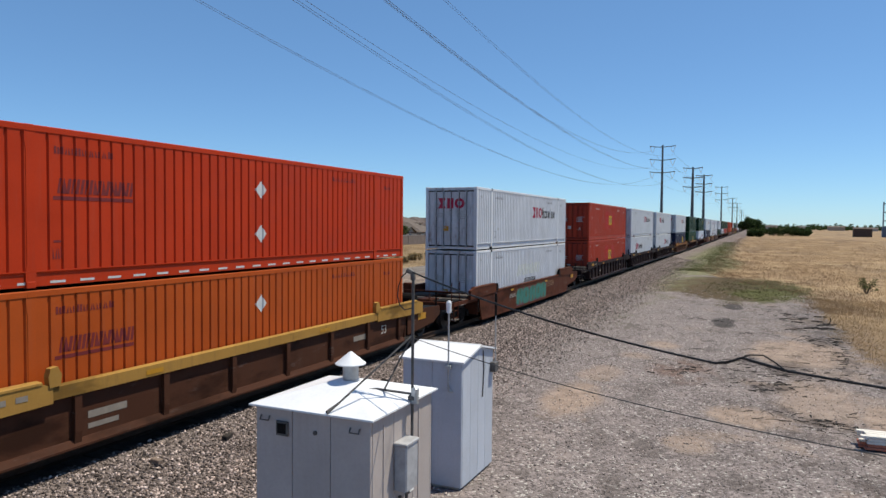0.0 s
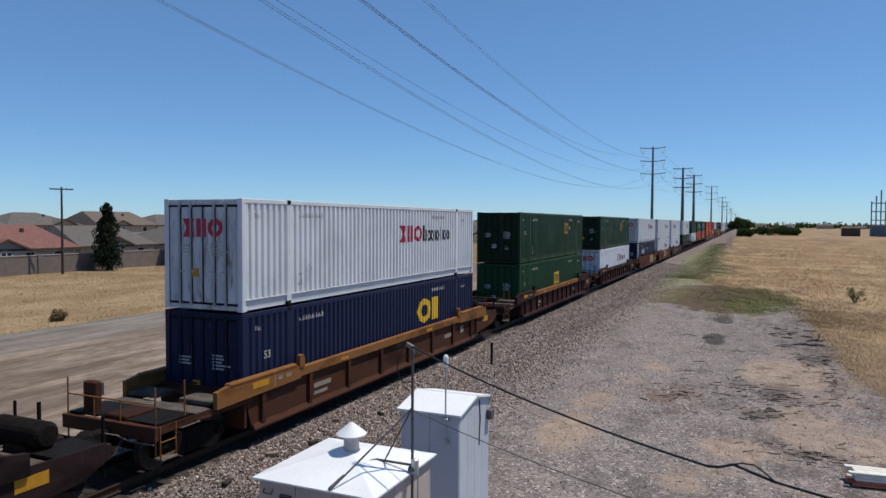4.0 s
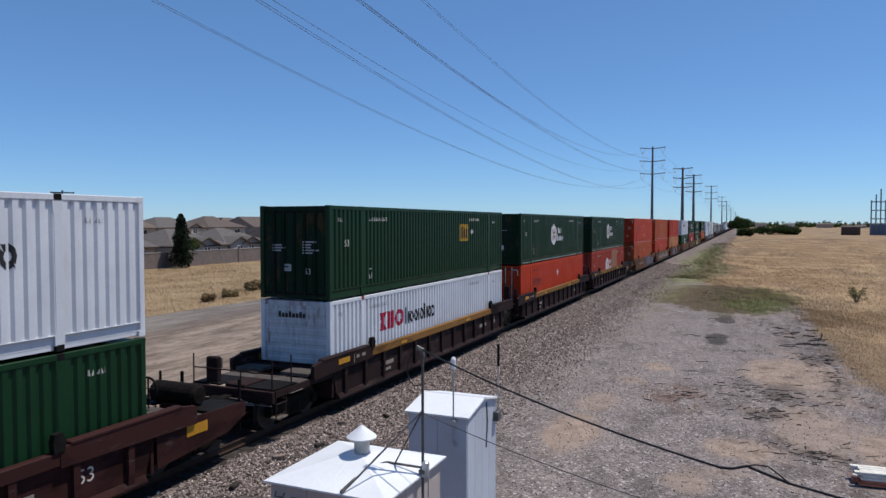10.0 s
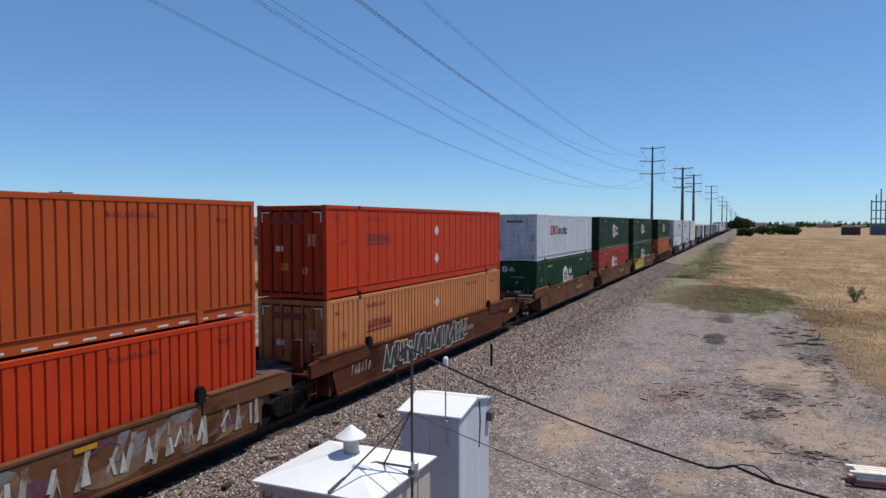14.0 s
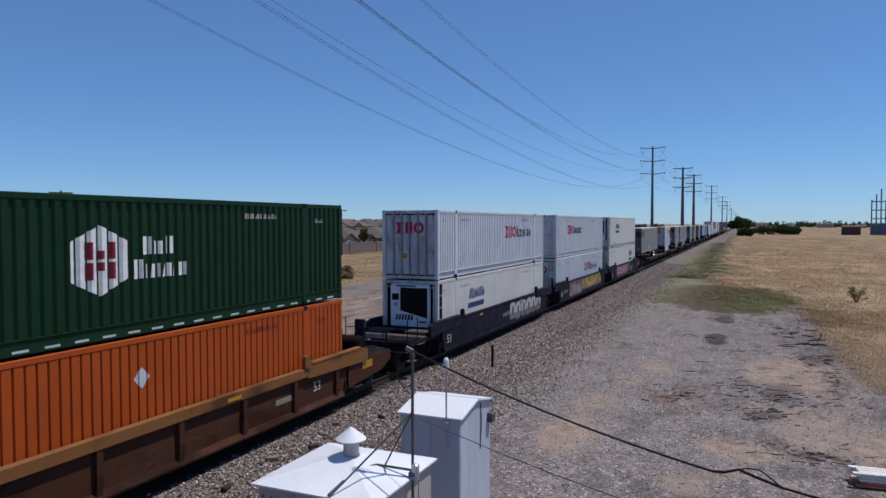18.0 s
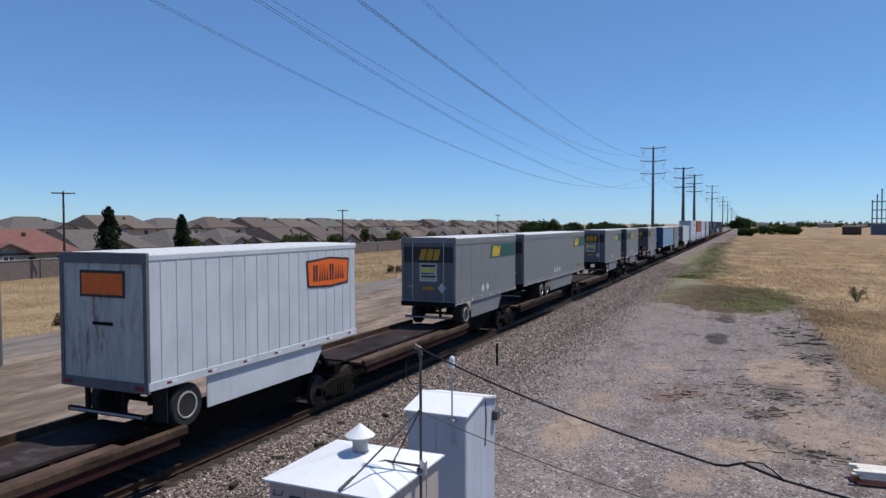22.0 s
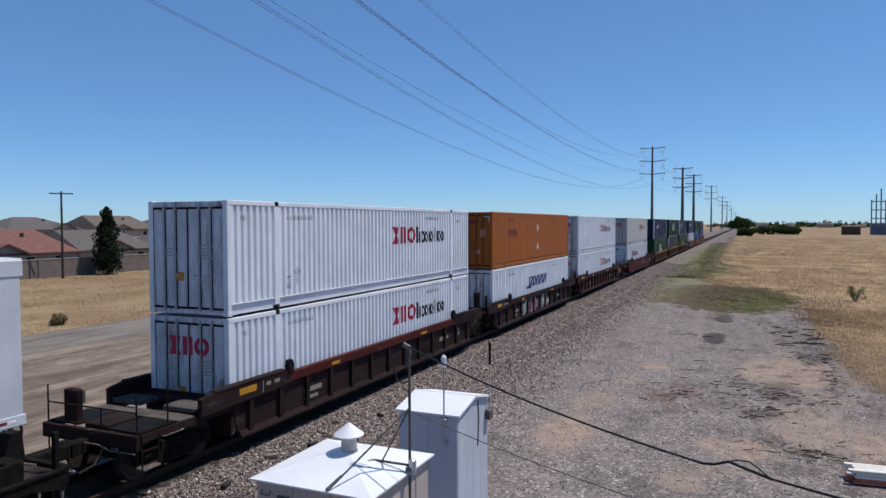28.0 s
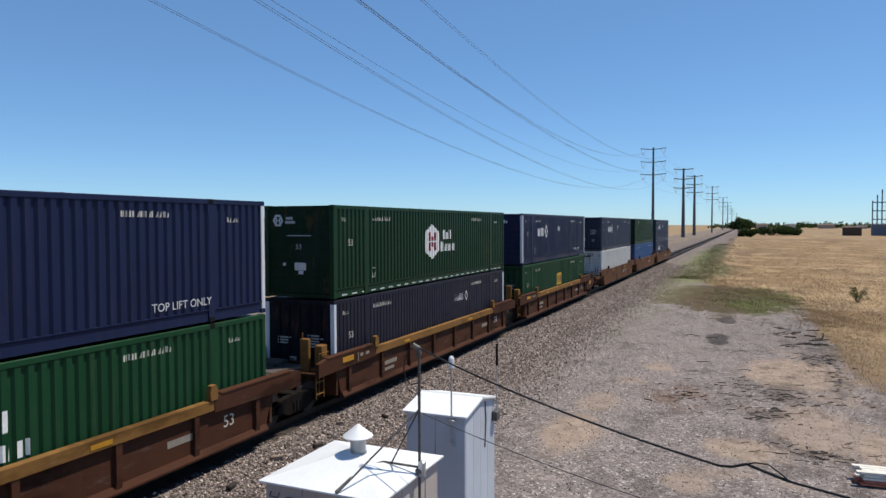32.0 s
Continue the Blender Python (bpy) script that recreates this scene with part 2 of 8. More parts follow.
def ground_material():
    k = Nodes("ground_soil")
    v = k.coords()
    sep = k.t.nodes.new("ShaderNodeSeparateXYZ")
    k.t.links.new(v, sep.inputs[0])
    x, y = sep.outputs[0], sep.outputs[1]
    big, mid, small, grit = k.noise(v, 0.05), k.noise(v, 0.35, 6.0), k.noise(v, 2.2, 6.0), k.noise(v, 14.0, 4.0)
    stones = k.voronoi(v, 19.0, "Color")
    stone_d = k.voronoi(v, 19.0)
    debris = k.noise(k.coords((0.8, 0.45, 1)), 1.3, 8.0, 0.72)
    hue = k.t.nodes.new("ShaderNodeSeparateColor")
    k.t.links.new(stones, hue.inputs[0])
    sv = hue.outputs[0]
    # yard gravel, tan where the soil shows
    gravel = k.mix(sv, (0.069, 0.057, 0.055), (0.345, 0.29, 0.28))
    gravel = k.mix(k.math("MULTIPLY", k.ramp(small, 0.35, 0.7), 0.55), gravel, (0.142, 0.12, 0.115))
    gravel = k.mix(k.ramp(sv, 0.945, 0.97), gravel, (0.46, 0.43, 0.40))
    mottle = k.noise(k.coords((1.0, 0.6, 1)), 0.9, 8.0, 0.74)
    gravel = k.mix(k.ramp(mottle, 0.36, 0.5, 0.55, 0.0), gravel, (0.075, 0.062, 0.056))
    gravel = k.mix(k.ramp(mottle, 0.53, 0.66, 0.0, 0.5), gravel, (0.27, 0.22, 0.2))
    soil = k.mix(k.ramp(small, 0.3, 0.7), (0.22, 0.158, 0.122), (0.36, 0.27, 0.215))
    soil = k.mix(k.ramp(sv, 0.6, 0.9, 0.0, 0.5), soil, (0.25, 0.21, 0.185))
    warp = k.math("MULTIPLY", k.math("SUBTRACT", mid, 0.5), 5.0)
    ragged = k.math("ADD", k.math("MULTIPLY", warp, 0.22), k.math("MULTIPLY", k.math("SUBTRACT", mottle, 0.5), 1.5))

    def blob(cx, cy, rx, ry, soft=0.3):
        a = k.math("DIVIDE", k.math("SUBTRACT", x, cx), rx)
        b = k.math("DIVIDE", k.math("SUBTRACT", y, cy), ry)
        d = k.math("SQRT", k.math("ADD", k.math("MULTIPLY", a, a), k.math("MULTIPLY", b, b)))
        return k.ramp(k.math("ADD", d, ragged), 1 - soft, 1 + soft, 1.0, 0.0)

    bare = k.math("MULTIPLY", k.ramp(k.math("ADD", mid, k.math("MULTIPLY", x, 0.018)), 0.55, 0.66), 0.5)
    for cx, cy, rx, ry, amount in ((-4.95, 20.7, 0.85, 2.1, 0.9), (-4.85, 24.6, 0.75, 1.4, 0.6), (1.75, 33.9, 1.9, 3.3, 0.95), (-0.2, 21.7, 1.05, 1.1, 0.9), (2.0, 25.0, 1.3, 3.0, 0.7),
                                   (-3.65, 31.9, 0.65, 0.9, 0.8), (-4.3, 28.5, 0.6, 0.8, 0.6), (-1.45, 18.3, 0.6, 0.7, 0.7), (3.4, 23.2, 0.6, 2.4, 0.9)):
        bare = k.math("MAXIMUM", bare, k.math("MULTIPLY", blob(cx, cy, rx, ry), amount))
    yard = k.mix(bare, gravel, soil)
    rusty = k.math("MULTIPLY", blob(-2.4, 26.9, 1.1, 1.7, 0.4), k.ramp(debris, 0.42, 0.58))
    yard = k.mix(k.math("MULTIPLY", rusty, 0.7), yard, (0.13, 0.075, 0.055))
    litter = k.math("MULTIPLY", k.ramp(debris, 0.50, 0.60), k.ramp(k.math("ADD", x, k.math("MULTIPLY", warp, 0.8)), -3.0, 1.5))
    for cx, cy, rx, ry in ((0.8, 29.7, 2.1, 1.6), (0.5, 26.2, 0.8, 0.8), (1.9, 22.0, 0.9, 0.6), (3.0, 38.2, 0.8, 1.6)):
        litter = k.math("MAXIMUM", litter, k.math("MULTIPLY", blob(cx, cy, rx, ry, 0.45), k.ramp(debris, 0.40, 0.54)))
    yard = k.mix(k.math("MULTIPLY", litter, 0.6), yard, (0.06, 0.046, 0.04))
    burnt = k.math("MAXIMUM", k.math("MAXIMUM", blob(-1.6, 42.0, 0.6, 2.0, 0.2), blob(-1.3, 50.4, 0.6, 1.7, 0.2)), k.math("MULTIPLY", blob(2.9, 43.5, 1.4, 4.4, 0.45), k.ramp(grit, 0.40, 0.6, 0.0, 0.6)))
    yard = k.mix(k.math("MULTIPLY", burnt, 0.8), yard, (0.03, 0.027, 0.026))
    # dry grass field
    edge = k.math("ADD", k.ramp(y, 62.0, 82.0, 4.0, -5.0), k.ramp(y, 130.0, 400.0, 0.0, -2.2))
    edge = k.math("ADD", edge, k.ramp(y, 30.0, 36.0, 1.2, 0.0))
    field = k.ramp(k.math("ADD", k.math("SUBTRACT", x, edge), k.math("ADD", k.math("MULTIPLY", warp, 0.35), k.math("MULTIPLY", k.math("SUBTRACT", mottle, 0.5), 2.4))), -0.35, 0.35)
    drift = k.noise(k.coords((0.16, 0.09, 1)), 1.0, 6.0, 0.65)
    straw = k.mix(k.ramp(mid, 0.3, 0.7), (0.262, 0.166, 0.09), (0.32, 0.21, 0.117))
    straw = k.mix(k.ramp(small, 0.35, 0.75), straw, (0.20, 0.133, 0.075))
    straw = k.mix(k.math("MULTIPLY", k.ramp(big, 0.5, 0.68), 0.6), straw, (0.215, 0.16, 0.105))
    tuft = k.noise(k.coords((1.1, 0.5, 1)), 1.0, 8.0, 0.75)
    straw = k.mix(k.ramp(tuft, 0.46, 0.70, 0.0, 0.65), straw, (0.12, 0.08, 0.045))
    straw = k.mix(k.ramp(k.noise(k.coords((0.03, 0.012, 1)), 1.0, 5.0), 0.45, 0.6, 0.0, 0.5), straw, (0.23, 0.17, 0.115))
    straw = k.mix(k.ramp(drift, 0.47, 0.62, 0.0, 0.8), straw, (0.375, 0.262, 0.152))
    straw = k.mix(k.ramp(k.noise(k.coords((0.05, 0.02, 1)), 1.0, 6.0, 0.7), 0.52, 0.62, 0.0, 0.7), straw, (0.15, 0.098, 0.066))
    col = k.mix(field, yard, straw)
    patch = blob(-1.9, 65.5, 6.2, 12.5, 0.14)
    strip = k.math("MAXIMUM", k.math("MAXIMUM", blob(-6.9, 135.0, 2.6, 66.0, 0.5), blob(-5.6, 104.0, 3.6, 18.0, 0.4)), blob(-6.3, 82.0, 2.6, 6.0, 0.4))
    leafy = k.ramp(k.math("ADD", mid, k.math("MULTIPLY", k.math("ADD", x, 0.8), 0.06)), 0.42, 0.6)
    weed_c = k.mix(leafy, (0.085, 0.060, 0.032), (0.082, 0.086, 0.026))
    weed_c = k.mix(k.ramp(mottle, 0.40, 0.5, 0.6, 0.0), weed_c, (0.042, 0.036, 0.018))
    weed_c = k.mix(k.ramp(tuft, 0.45, 0.65, 0.0, 0.5), weed_c, (0.10, 0.068, 0.042))
    col = k.mix(k.math("MULTIPLY", patch, k.ramp(small, 0.2, 0.45, 0.7, 1.0)), col, weed_c)
    # beyond the track: wheel-worn dirt road, then dry grass up to the wall
    streak = k.noise(k.coords((0.9, 0.16, 1)), 1.0, 8.0, 0.75)
    road = k.mix(k.ramp(streak, 0.36, 0.62), (0.115, 0.085, 0.066), (0.30, 0.235, 0.19))
    clod = k.noise(k.coords((1.6, 0.7, 1)), 1.0, 8.0, 0.8)
    road = k.mix(k.ramp(clod, 0.50, 0.62, 0.0, 0.7), road, (0.10, 0.073, 0.058))
    road = k.mix(k.ramp(clod, 0.30, 0.42, 0.55, 0.0), road, (0.36, 0.30, 0.25))
    asph = k.mix(k.ramp(streak, 0.35, 0.65), (0.135, 0.112, 0.098), (0.235, 0.205, 0.182))
    road = k.mix(k.ramp(k.math("ADD", x, k.math("MULTIPLY", warp, 0.3)), -34.0, -32.8, 1.0, 0.0), road, asph)
    road = k.mix(k.ramp(k.noise(k.coords((0.28, 0.08, 1)), 1.0, 7.0, 0.7), 0.48, 0.62, 0.0, 0.6), road, (0.11, 0.082, 0.067))
    far = k.ramp(k.math("ADD", x, k.math("MULTIPLY", warp, 0.25)), -39.6, -38.9, 1.0, 0.0)
    pale = k.mix(k.ramp(drift, 0.4, 0.6), (0.245, 0.165, 0.092), (0.33, 0.238, 0.138))
    pale = k.mix(k.ramp(small, 0.4, 0.75, 0.0, 0.6), pale, (0.18, 0.12, 0.07))
    west = k.mix(far, road, pale)
    col = k.mix(k.ramp(x, -17.6, -16.6, 1.0, 0.0), col, west)
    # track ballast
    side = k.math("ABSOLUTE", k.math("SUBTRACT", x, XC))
    bal = k.ramp(k.math("ADD", k.math("SUBTRACT", side, k.ramp(y, 50.0, 100.0, 0.0, 3.4)), k.math("ADD", k.math("MULTIPLY", warp, 0.3), k.math("MULTIPLY", k.math("SUBTRACT", sv, 0.5), 2.2))), 3.3, 6.6, 1.0, 0.0)
    bal_c = k.mix(sv, (0.04, 0.032, 0.030), (0.31, 0.25, 0.228))
    # bed under the train: dark oily ballast with the cars' shade painted in
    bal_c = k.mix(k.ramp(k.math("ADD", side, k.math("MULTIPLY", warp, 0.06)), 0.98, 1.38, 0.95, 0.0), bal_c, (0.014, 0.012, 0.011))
    bal_c = k.mix(k.ramp(mottle, 0.42, 0.6, 0.0, 0.45), bal_c, (0.105, 0.083, 0.077))
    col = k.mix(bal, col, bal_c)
    col = k.mix(k.math("MULTIPLY", strip, k.ramp(tuft, 0.36, 0.5, 0.45, 0.95)), col, k.mix(k.ramp(small, 0.35, 0.65), (0.125, 0.13, 0.066), (0.225, 0.21, 0.118)))
    col = k.mix(k.math("MULTIPLY", k.ramp(stone_d, 0.0, 0.5, 0.35, 0.0), k.math("SUBTRACT", 1.0, field)), col, (0.05, 0.045, 0.04))
    h = k.math("ADD", k.math("MULTIPLY", stone_d, -0.6), k.math("ADD", small, k.math("MULTIPLY", grit, 0.5)))
    k.bump(h, 0.6, 0.05)
    return k.done(col, 0.95, 0.0, 0.15)


def stone_material(name, lo, hi):
    k = Nodes(name)
    r = k.t.nodes.new("ShaderNodeNewGeometry").outputs["Random Per Island"]
    g = k.noise(k.coords(), 30.0)
    col = k.mix(k.math("POWER", r, 1.7), lo, hi)
    col = k.mix(k.ramp(k.math("FRACT", k.math("MULTIPLY", r, 37.0)), 0.83, 0.87), col, tone(hi, 1.9))
    col = k.mix(k.math("MULTIPLY", g, 0.4), col, tone(lo, 1.3))
    return k.done(col, 0.9, 0.0, 0.25)


def blade_material(name, lo, hi):
    k = Nodes(name)
    r = k.t.nodes.new("ShaderNodeNewGeometry").outputs["Random Per Island"]
    patchy = k.ramp(k.noise(k.coords((0.16, 0.09, 1)), 1.0, 6.0, 0.65), 0.42, 0.62)
    col = k.mix(k.math("MULTIPLY", k.math("ADD", r, patchy), 0.5), lo, hi)
    k.done(col, 0.8, 0.0, 0.2)
    thin = k.t.nodes.new("ShaderNodeBsdfTranslucent")
    k.t.links.new(col, thin.inputs[0])
    both = k.t.nodes.new("ShaderNodeMixShader")
    both.inputs[0].default_value = 0.45
    k.t.links.new(k.b.outputs[0], both.inputs[1])
    k.t.links.new(thin.outputs[0], both.inputs[2])
    k.t.links.new(both.outputs[0], k.t.nodes["Material Output"].inputs[0])
    return k.m


M_GROUND = ground_material()
M_BALLAST = stone_material("ballast_rock", (0.035, 0.027, 0.0245), (0.385, 0.308, 0.28))
M_GRAVEL = stone_material("gravel_rock", (0.078, 0.065, 0.061), (0.365, 0.31, 0.29))
M_STRAW = blade_material("dry_grass_blade", (0.20, 0.122, 0.07), (0.44, 0.305, 0.19))
M_GOLD = blade_material("golden_dry_grass_blade", (0.27, 0.185, 0.10), (0.45, 0.32, 0.185))
M_WEED = blade_material("green_weed_blade", (0.075, 0.08, 0.03), (0.19, 0.185, 0.085))
M_TIE = plain("creosoted_timber", (0.032, 0.025, 0.021), 0.85, var=0.35, scale=3.0, bump=0.5)
M_RAIL = plain("rail_steel", (0.055, 0.034, 0.026), 0.55, 0.6, var=0.2)


def gz(x, y):
    """Height of the ground: track bed, shed pad, low yard and field."""
    a = np.abs(np.asarray(x, float) - XC)
    east = np.interp(a, [0, 1.75, 3.1, 4.6, 8.6, 12.0, 16.0], [-0.235, -0.235, -0.55, -0.62, -0.66, -0.93, -1.0])
    west = np.interp(a, [0, 1.75, 3.4, 6.0], [-0.235, -0.235, -0.85, -1.0])
    z = np.where(np.asarray(x) > XC, east, west)
    amp = np.clip((a - 2.2) / 3.0, 0, 1) * 0.03
    return z + amp * (np.sin(np.asarray(x) * 0.9 + np.sin(np.asarray(y) * 0.31) * 2) * np.cos(np.asarray(y) * 0.53) - 0.5 * np.abs(np.sin(np.asarray(x) * 0.23) * np.sin(np.asarray(y) * 0.17)))


def make_ground():
    xs = np.unique(np.concatenate([np.array([-4000, -2500, -1500, -800, -400, -200, -140, -100, -80, -60, -45]), np.linspace(-40, -18, 23), np.linspace(-17.5, -8, 39),
                                   np.linspace(-7.5, 8, 48), np.linspace(9, 30, 18), np.array([40, 60, 90, 140, 220, 400, 800, 1500, 2500, 4000])]))
    ys = np.unique(np.concatenate([np.array([-600, -200, -80, -40]), np.linspace(-20, 60, 130), np.linspace(62, 160, 66), np.linspace(170, 500, 40),
                                   np.array([600, 800, 1100, 1500, 2100, 3000, 4800])]))
    X, Y = np.meshgrid(xs, ys)
    Z = gz(X, Y)
    Z = np.where(Y > 1500, Z - 0.4, Z)
    v = np.stack([X.ravel(), Y.ravel(), Z.ravel()], 1)
    nx = len(xs)
    i = (np.arange(len(ys) - 1)[:, None] * nx + np.arange(nx - 1)[None, :]).ravel()
    f = np.stack([i, i + 1, i + 1 + nx, i + nx], 1)
    me = quick_mesh("ground", v, f)
    me.shade_smooth()
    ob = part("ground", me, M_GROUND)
    return tagged(ob, "gravel yard, dry grass field and dirt road beside the railway", "ground", kind="structure")


make_ground()


def scatter_stones(name, label, mat, n, place, lo, hi, seed):
    """Many small angular stones resting on the ground, one mesh."""
    g = np.random.default_rng(seed)
    base = np.array([(1, 0, 0), (-1, 0, 0), (0, 1, 0), (0, -1, 0), (0, 0, 1), (0, 0, -1)], float)
    tri = np.array([(0, 2, 4), (2, 1, 4), (1, 3, 4), (3, 0, 4), (2, 0, 5), (1, 2, 5), (3, 1, 5), (0, 3, 5)])
    x, y = place(g, n)
    n = len(x)
    size = lo + (hi - lo) * g.random(n) ** 2
    c = base[None] * (0.65 + 0.7 * g.random((n, 6, 1))) + (g.random((n, 6, 3)) - 0.5) * 0.55
    q = g.normal(size=(n, 3, 3))
    q, _ = np.linalg.qr(q)
    c = np.einsum("nij,nkj->nki", q, c) * (size[:, None, None] * np.array([1.0, 1.0, 0.75]))
    z = gz(x, y) + size * 0.25
    c += np.stack([x, y, z], 1)[:, None, :]
    f = (tri[None] + (np.arange(n) * 6)[:, None, None]).reshape(-1, 3)
    return tagged(part(name, quick_mesh(name, c.reshape(-1, 3), f), mat), label, "stones", kind="stuff")


def near_bias(g, n, y0, y1, p=2.0):
    return y0 + (y1 - y0) * g.random(n) ** p


def ballast_place(g, n):
    y = near_bias(g, n, 3.0, 110.0, 2.1)
    x = XC + 1.06 + 3.5 * g.random(n) ** 0.62 * (0.85 + 0.75 * g.random(n) ** 2.5)
    return x, y


def yard_place(g, n):
    y = near_bias(g, n, 4.0, 60.0, 2.0)
    x = XC + 3.6 + 15.1 * g.random(n)
    return x[x < 5.5], y[x < 5.5]


def cess_place(g, n):
    y = near_bias(g, n, 4.0, 70.0, 1.6)
    x = XC - 1.0 - 3.0 * g.random(n)
    return x, y


scatter_stones("ballast_stones", "brown-grey crushed rock ballast on the track shoulder", M_BALLAST, 140000, ballast_place, 0.015, 0.045, 11)
scatter_stones("gravel_stones", "loose grey gravel strewn over the yard", M_GRAVEL, 46000, yard_place, 0.008, 0.030, 12)
scatter_stones("ballast_stones", "brown-grey crushed rock on the far track shoulder", M_BALLAST, 12000, cess_place, 0.03, 0.06, 13)


def scatter_blades(name, label, mat, n, place, h0, h1, seed, per=5, wid=0.012, spread=0.10):
    g = np.random.default_rng(seed)
    x, y = place(g, n)
    n = len(x)
    h = (h0 + (h1 - h0) * g.random(n)) * np.interp(y, [30, 70], [0.45, 1.0])
    x = np.repeat(x, per) + g.normal(size=n * per) * spread
    y = np.repeat(y, per) + g.normal(size=n * per) * spread
    h = np.repeat(h, per) * (0.6 + 0.6 * g.random(n * per))
    a = g.random(n * per) * 6.283
    lean = g.random(n * per) * 0.5 * h
    b = g.random(n * per) * 6.283
    w = wid * (0.7 + 0.8 * g.random(n * per))
    z = gz(x, y)
    p0 = np.stack([x - np.cos(a) * w, y - np.sin(a) * w, z - 0.01], 1)
    p1 = np.stack([x + np.cos(a) * w, y + np.sin(a) * w, z - 0.01], 1)
    p2 = np.stack([x + np.cos(b) * lean, y + np.sin(b) * lean, z + h], 1)
    v = np.stack([p0, p1, p2], 1).reshape(-1, 3)
    f = np.arange(len(v)).reshape(-1, 3)
    return tagged(part(name, quick_mesh(name, v, f), mat), label, "grass", kind="stuff")


def field_place(g, n):
    y = near_bias(g, n, 28.0, 330.0, 1.9)
    e = np.interp(y, [28, 36, 62, 82, 400], [5.4, 4.2, 4.2, -4.8, -7.0])
    x = e + (8 + 0.32 * y) * g.random(n) ** 1.3 - 0.6 + g.normal(size=n) * 0.5
    keep = y > 50
    return x[keep], y[keep]


def edge_place(g, n):
    y = 30 + 30 * g.random(n)
    x = np.interp(y, [30, 36, 60], [5.2, 3.9, 3.8]) + 5.5 * g.random(n) ** 1.2 + 0.35 * np.sin(y * 0.9) + g.normal(size=n) * 0.25
    return x, y


def verge_place(g, n):
    y = near_bias(g, n, 8.0, 260.0, 1.5)
    x = -39.2 - 40.0 * g.random(n) ** 1.25 + g.normal(size=n) * 0.3
    return x, y


def weed_place(g, n):
    k = n // 7
    a, r = g.random(k) * 6.283, np.sqrt(g.random(k))
    x1, y1 = 0.3 + np.cos(a) * r * 3.6 + g.normal(size=k) * 0.9, 66.0 + np.sin(a) * r * 10.5
    y2 = 83 + 150 * g.random(n - k) ** 1.4
    x2 = np.interp(y2, [83, 101, 122, 168, 240], [-6.4, -5.2, -6.3, -6.8, -7.6]) + g.normal(size=n - k) * np.interp(y2, [83, 100, 125, 240], [1.1, 1.9, 1.3, 1.2])
    return np.concatenate([x1, x2]), np.concatenate([y1, y2])


scatter_blades("dry_grass", "straw-coloured dry grass of the open field", M_STRAW, 48000, field_place, 0.06, 0.22, 21, 5, 0.013, 0.25)
scatter_blades("dry_grass", "ragged golden dry grass on the edge of the yard", M_GOLD, 9000, edge_place, 0.06, 0.22, 25, 4, 0.007, 0.12)
scatter_blades("dry_grass", "straw-coloured dry grass before the block wall", M_GOLD, 34000, verge_place, 0.08, 0.34, 22, 5, 0.012, 0.45)
scatter_blades("green_weeds", "low green weeds on the edge of the yard", M_WEED, 8200, weed_place, 0.03, 0.16, 23, 6, 0.012, 0.25)


# ======== railway track ========
def make_track():
    t = thing("railway_track", "single railway track of rusty steel rails on dark timber ties", "railway track", (XC, 0, 0), kind="structure")
    head = [(-0.076, -0.18), (0.076, -0.18), (0.076, -0.165), (0.012, -0.15), (0.012, -0.045), (0.036, -0.035), (0.036, -0.004), (0.028, 0), (-0.028, 0), (-0.036, -0.004), (-0.036, -0.035), (-0.012, -0.045), (-0.012, -0.15), (-0.076, -0.165)]
    for s in (-1, 1):
        part("rail", Shape().prism([(s * 0.755 + p, z) for p, z in head], "y", -60, 2400), M_RAIL, t)
    tie = Shape().block(-1.29, 1.29, -0.115, 0.115, -0.36, -0.178, 0.015).mesh("tie")
    g = random.Random(5)
    for i in range(120):
        y = 0.27 + (i - 24) * 0.54
        tilt = pose(g.uniform(-0.06, 0.06), y + g.uniform(-0.03, 0.03), g.uniform(-0.06, -0.035), 0, 0, g.uniform(-1.2, 1.2))
        part("tie", tie, M_TIE, t, at=tilt)
    far = Shape()
    for i in range(120, 1300):
        y = 0.27 + (i - 24) * 0.54
        far.box(-1.29, 1.29, y - 0.115, y + 0.115, -0.3, -0.18)
    tagged(part("ties_far", far, M_TIE, t, "dark timber ties running into the distance"), kind="stuff")


make_track()

# ======== train ========
SPEED, EASE = 25.284, 0.001555
MOVING = []                                      # (thing, place along the train)


def run_rows(u, z=0.0):
    return [(t, pose(XC, u - SPEED * t + EASE * (t - 16.0) ** 2, z)) for t in (0.0, 8.0, 16.0, 24.0, 32.0)]


def moving(ob, u, z=0.0):
    MOVING.append((ob, u, z))
    return ob


LEN, HW, HT, LIFT = 16.15, 1.295, 2.896, 1.98     # 53-foot box: length, half width, height, lifting-post setback

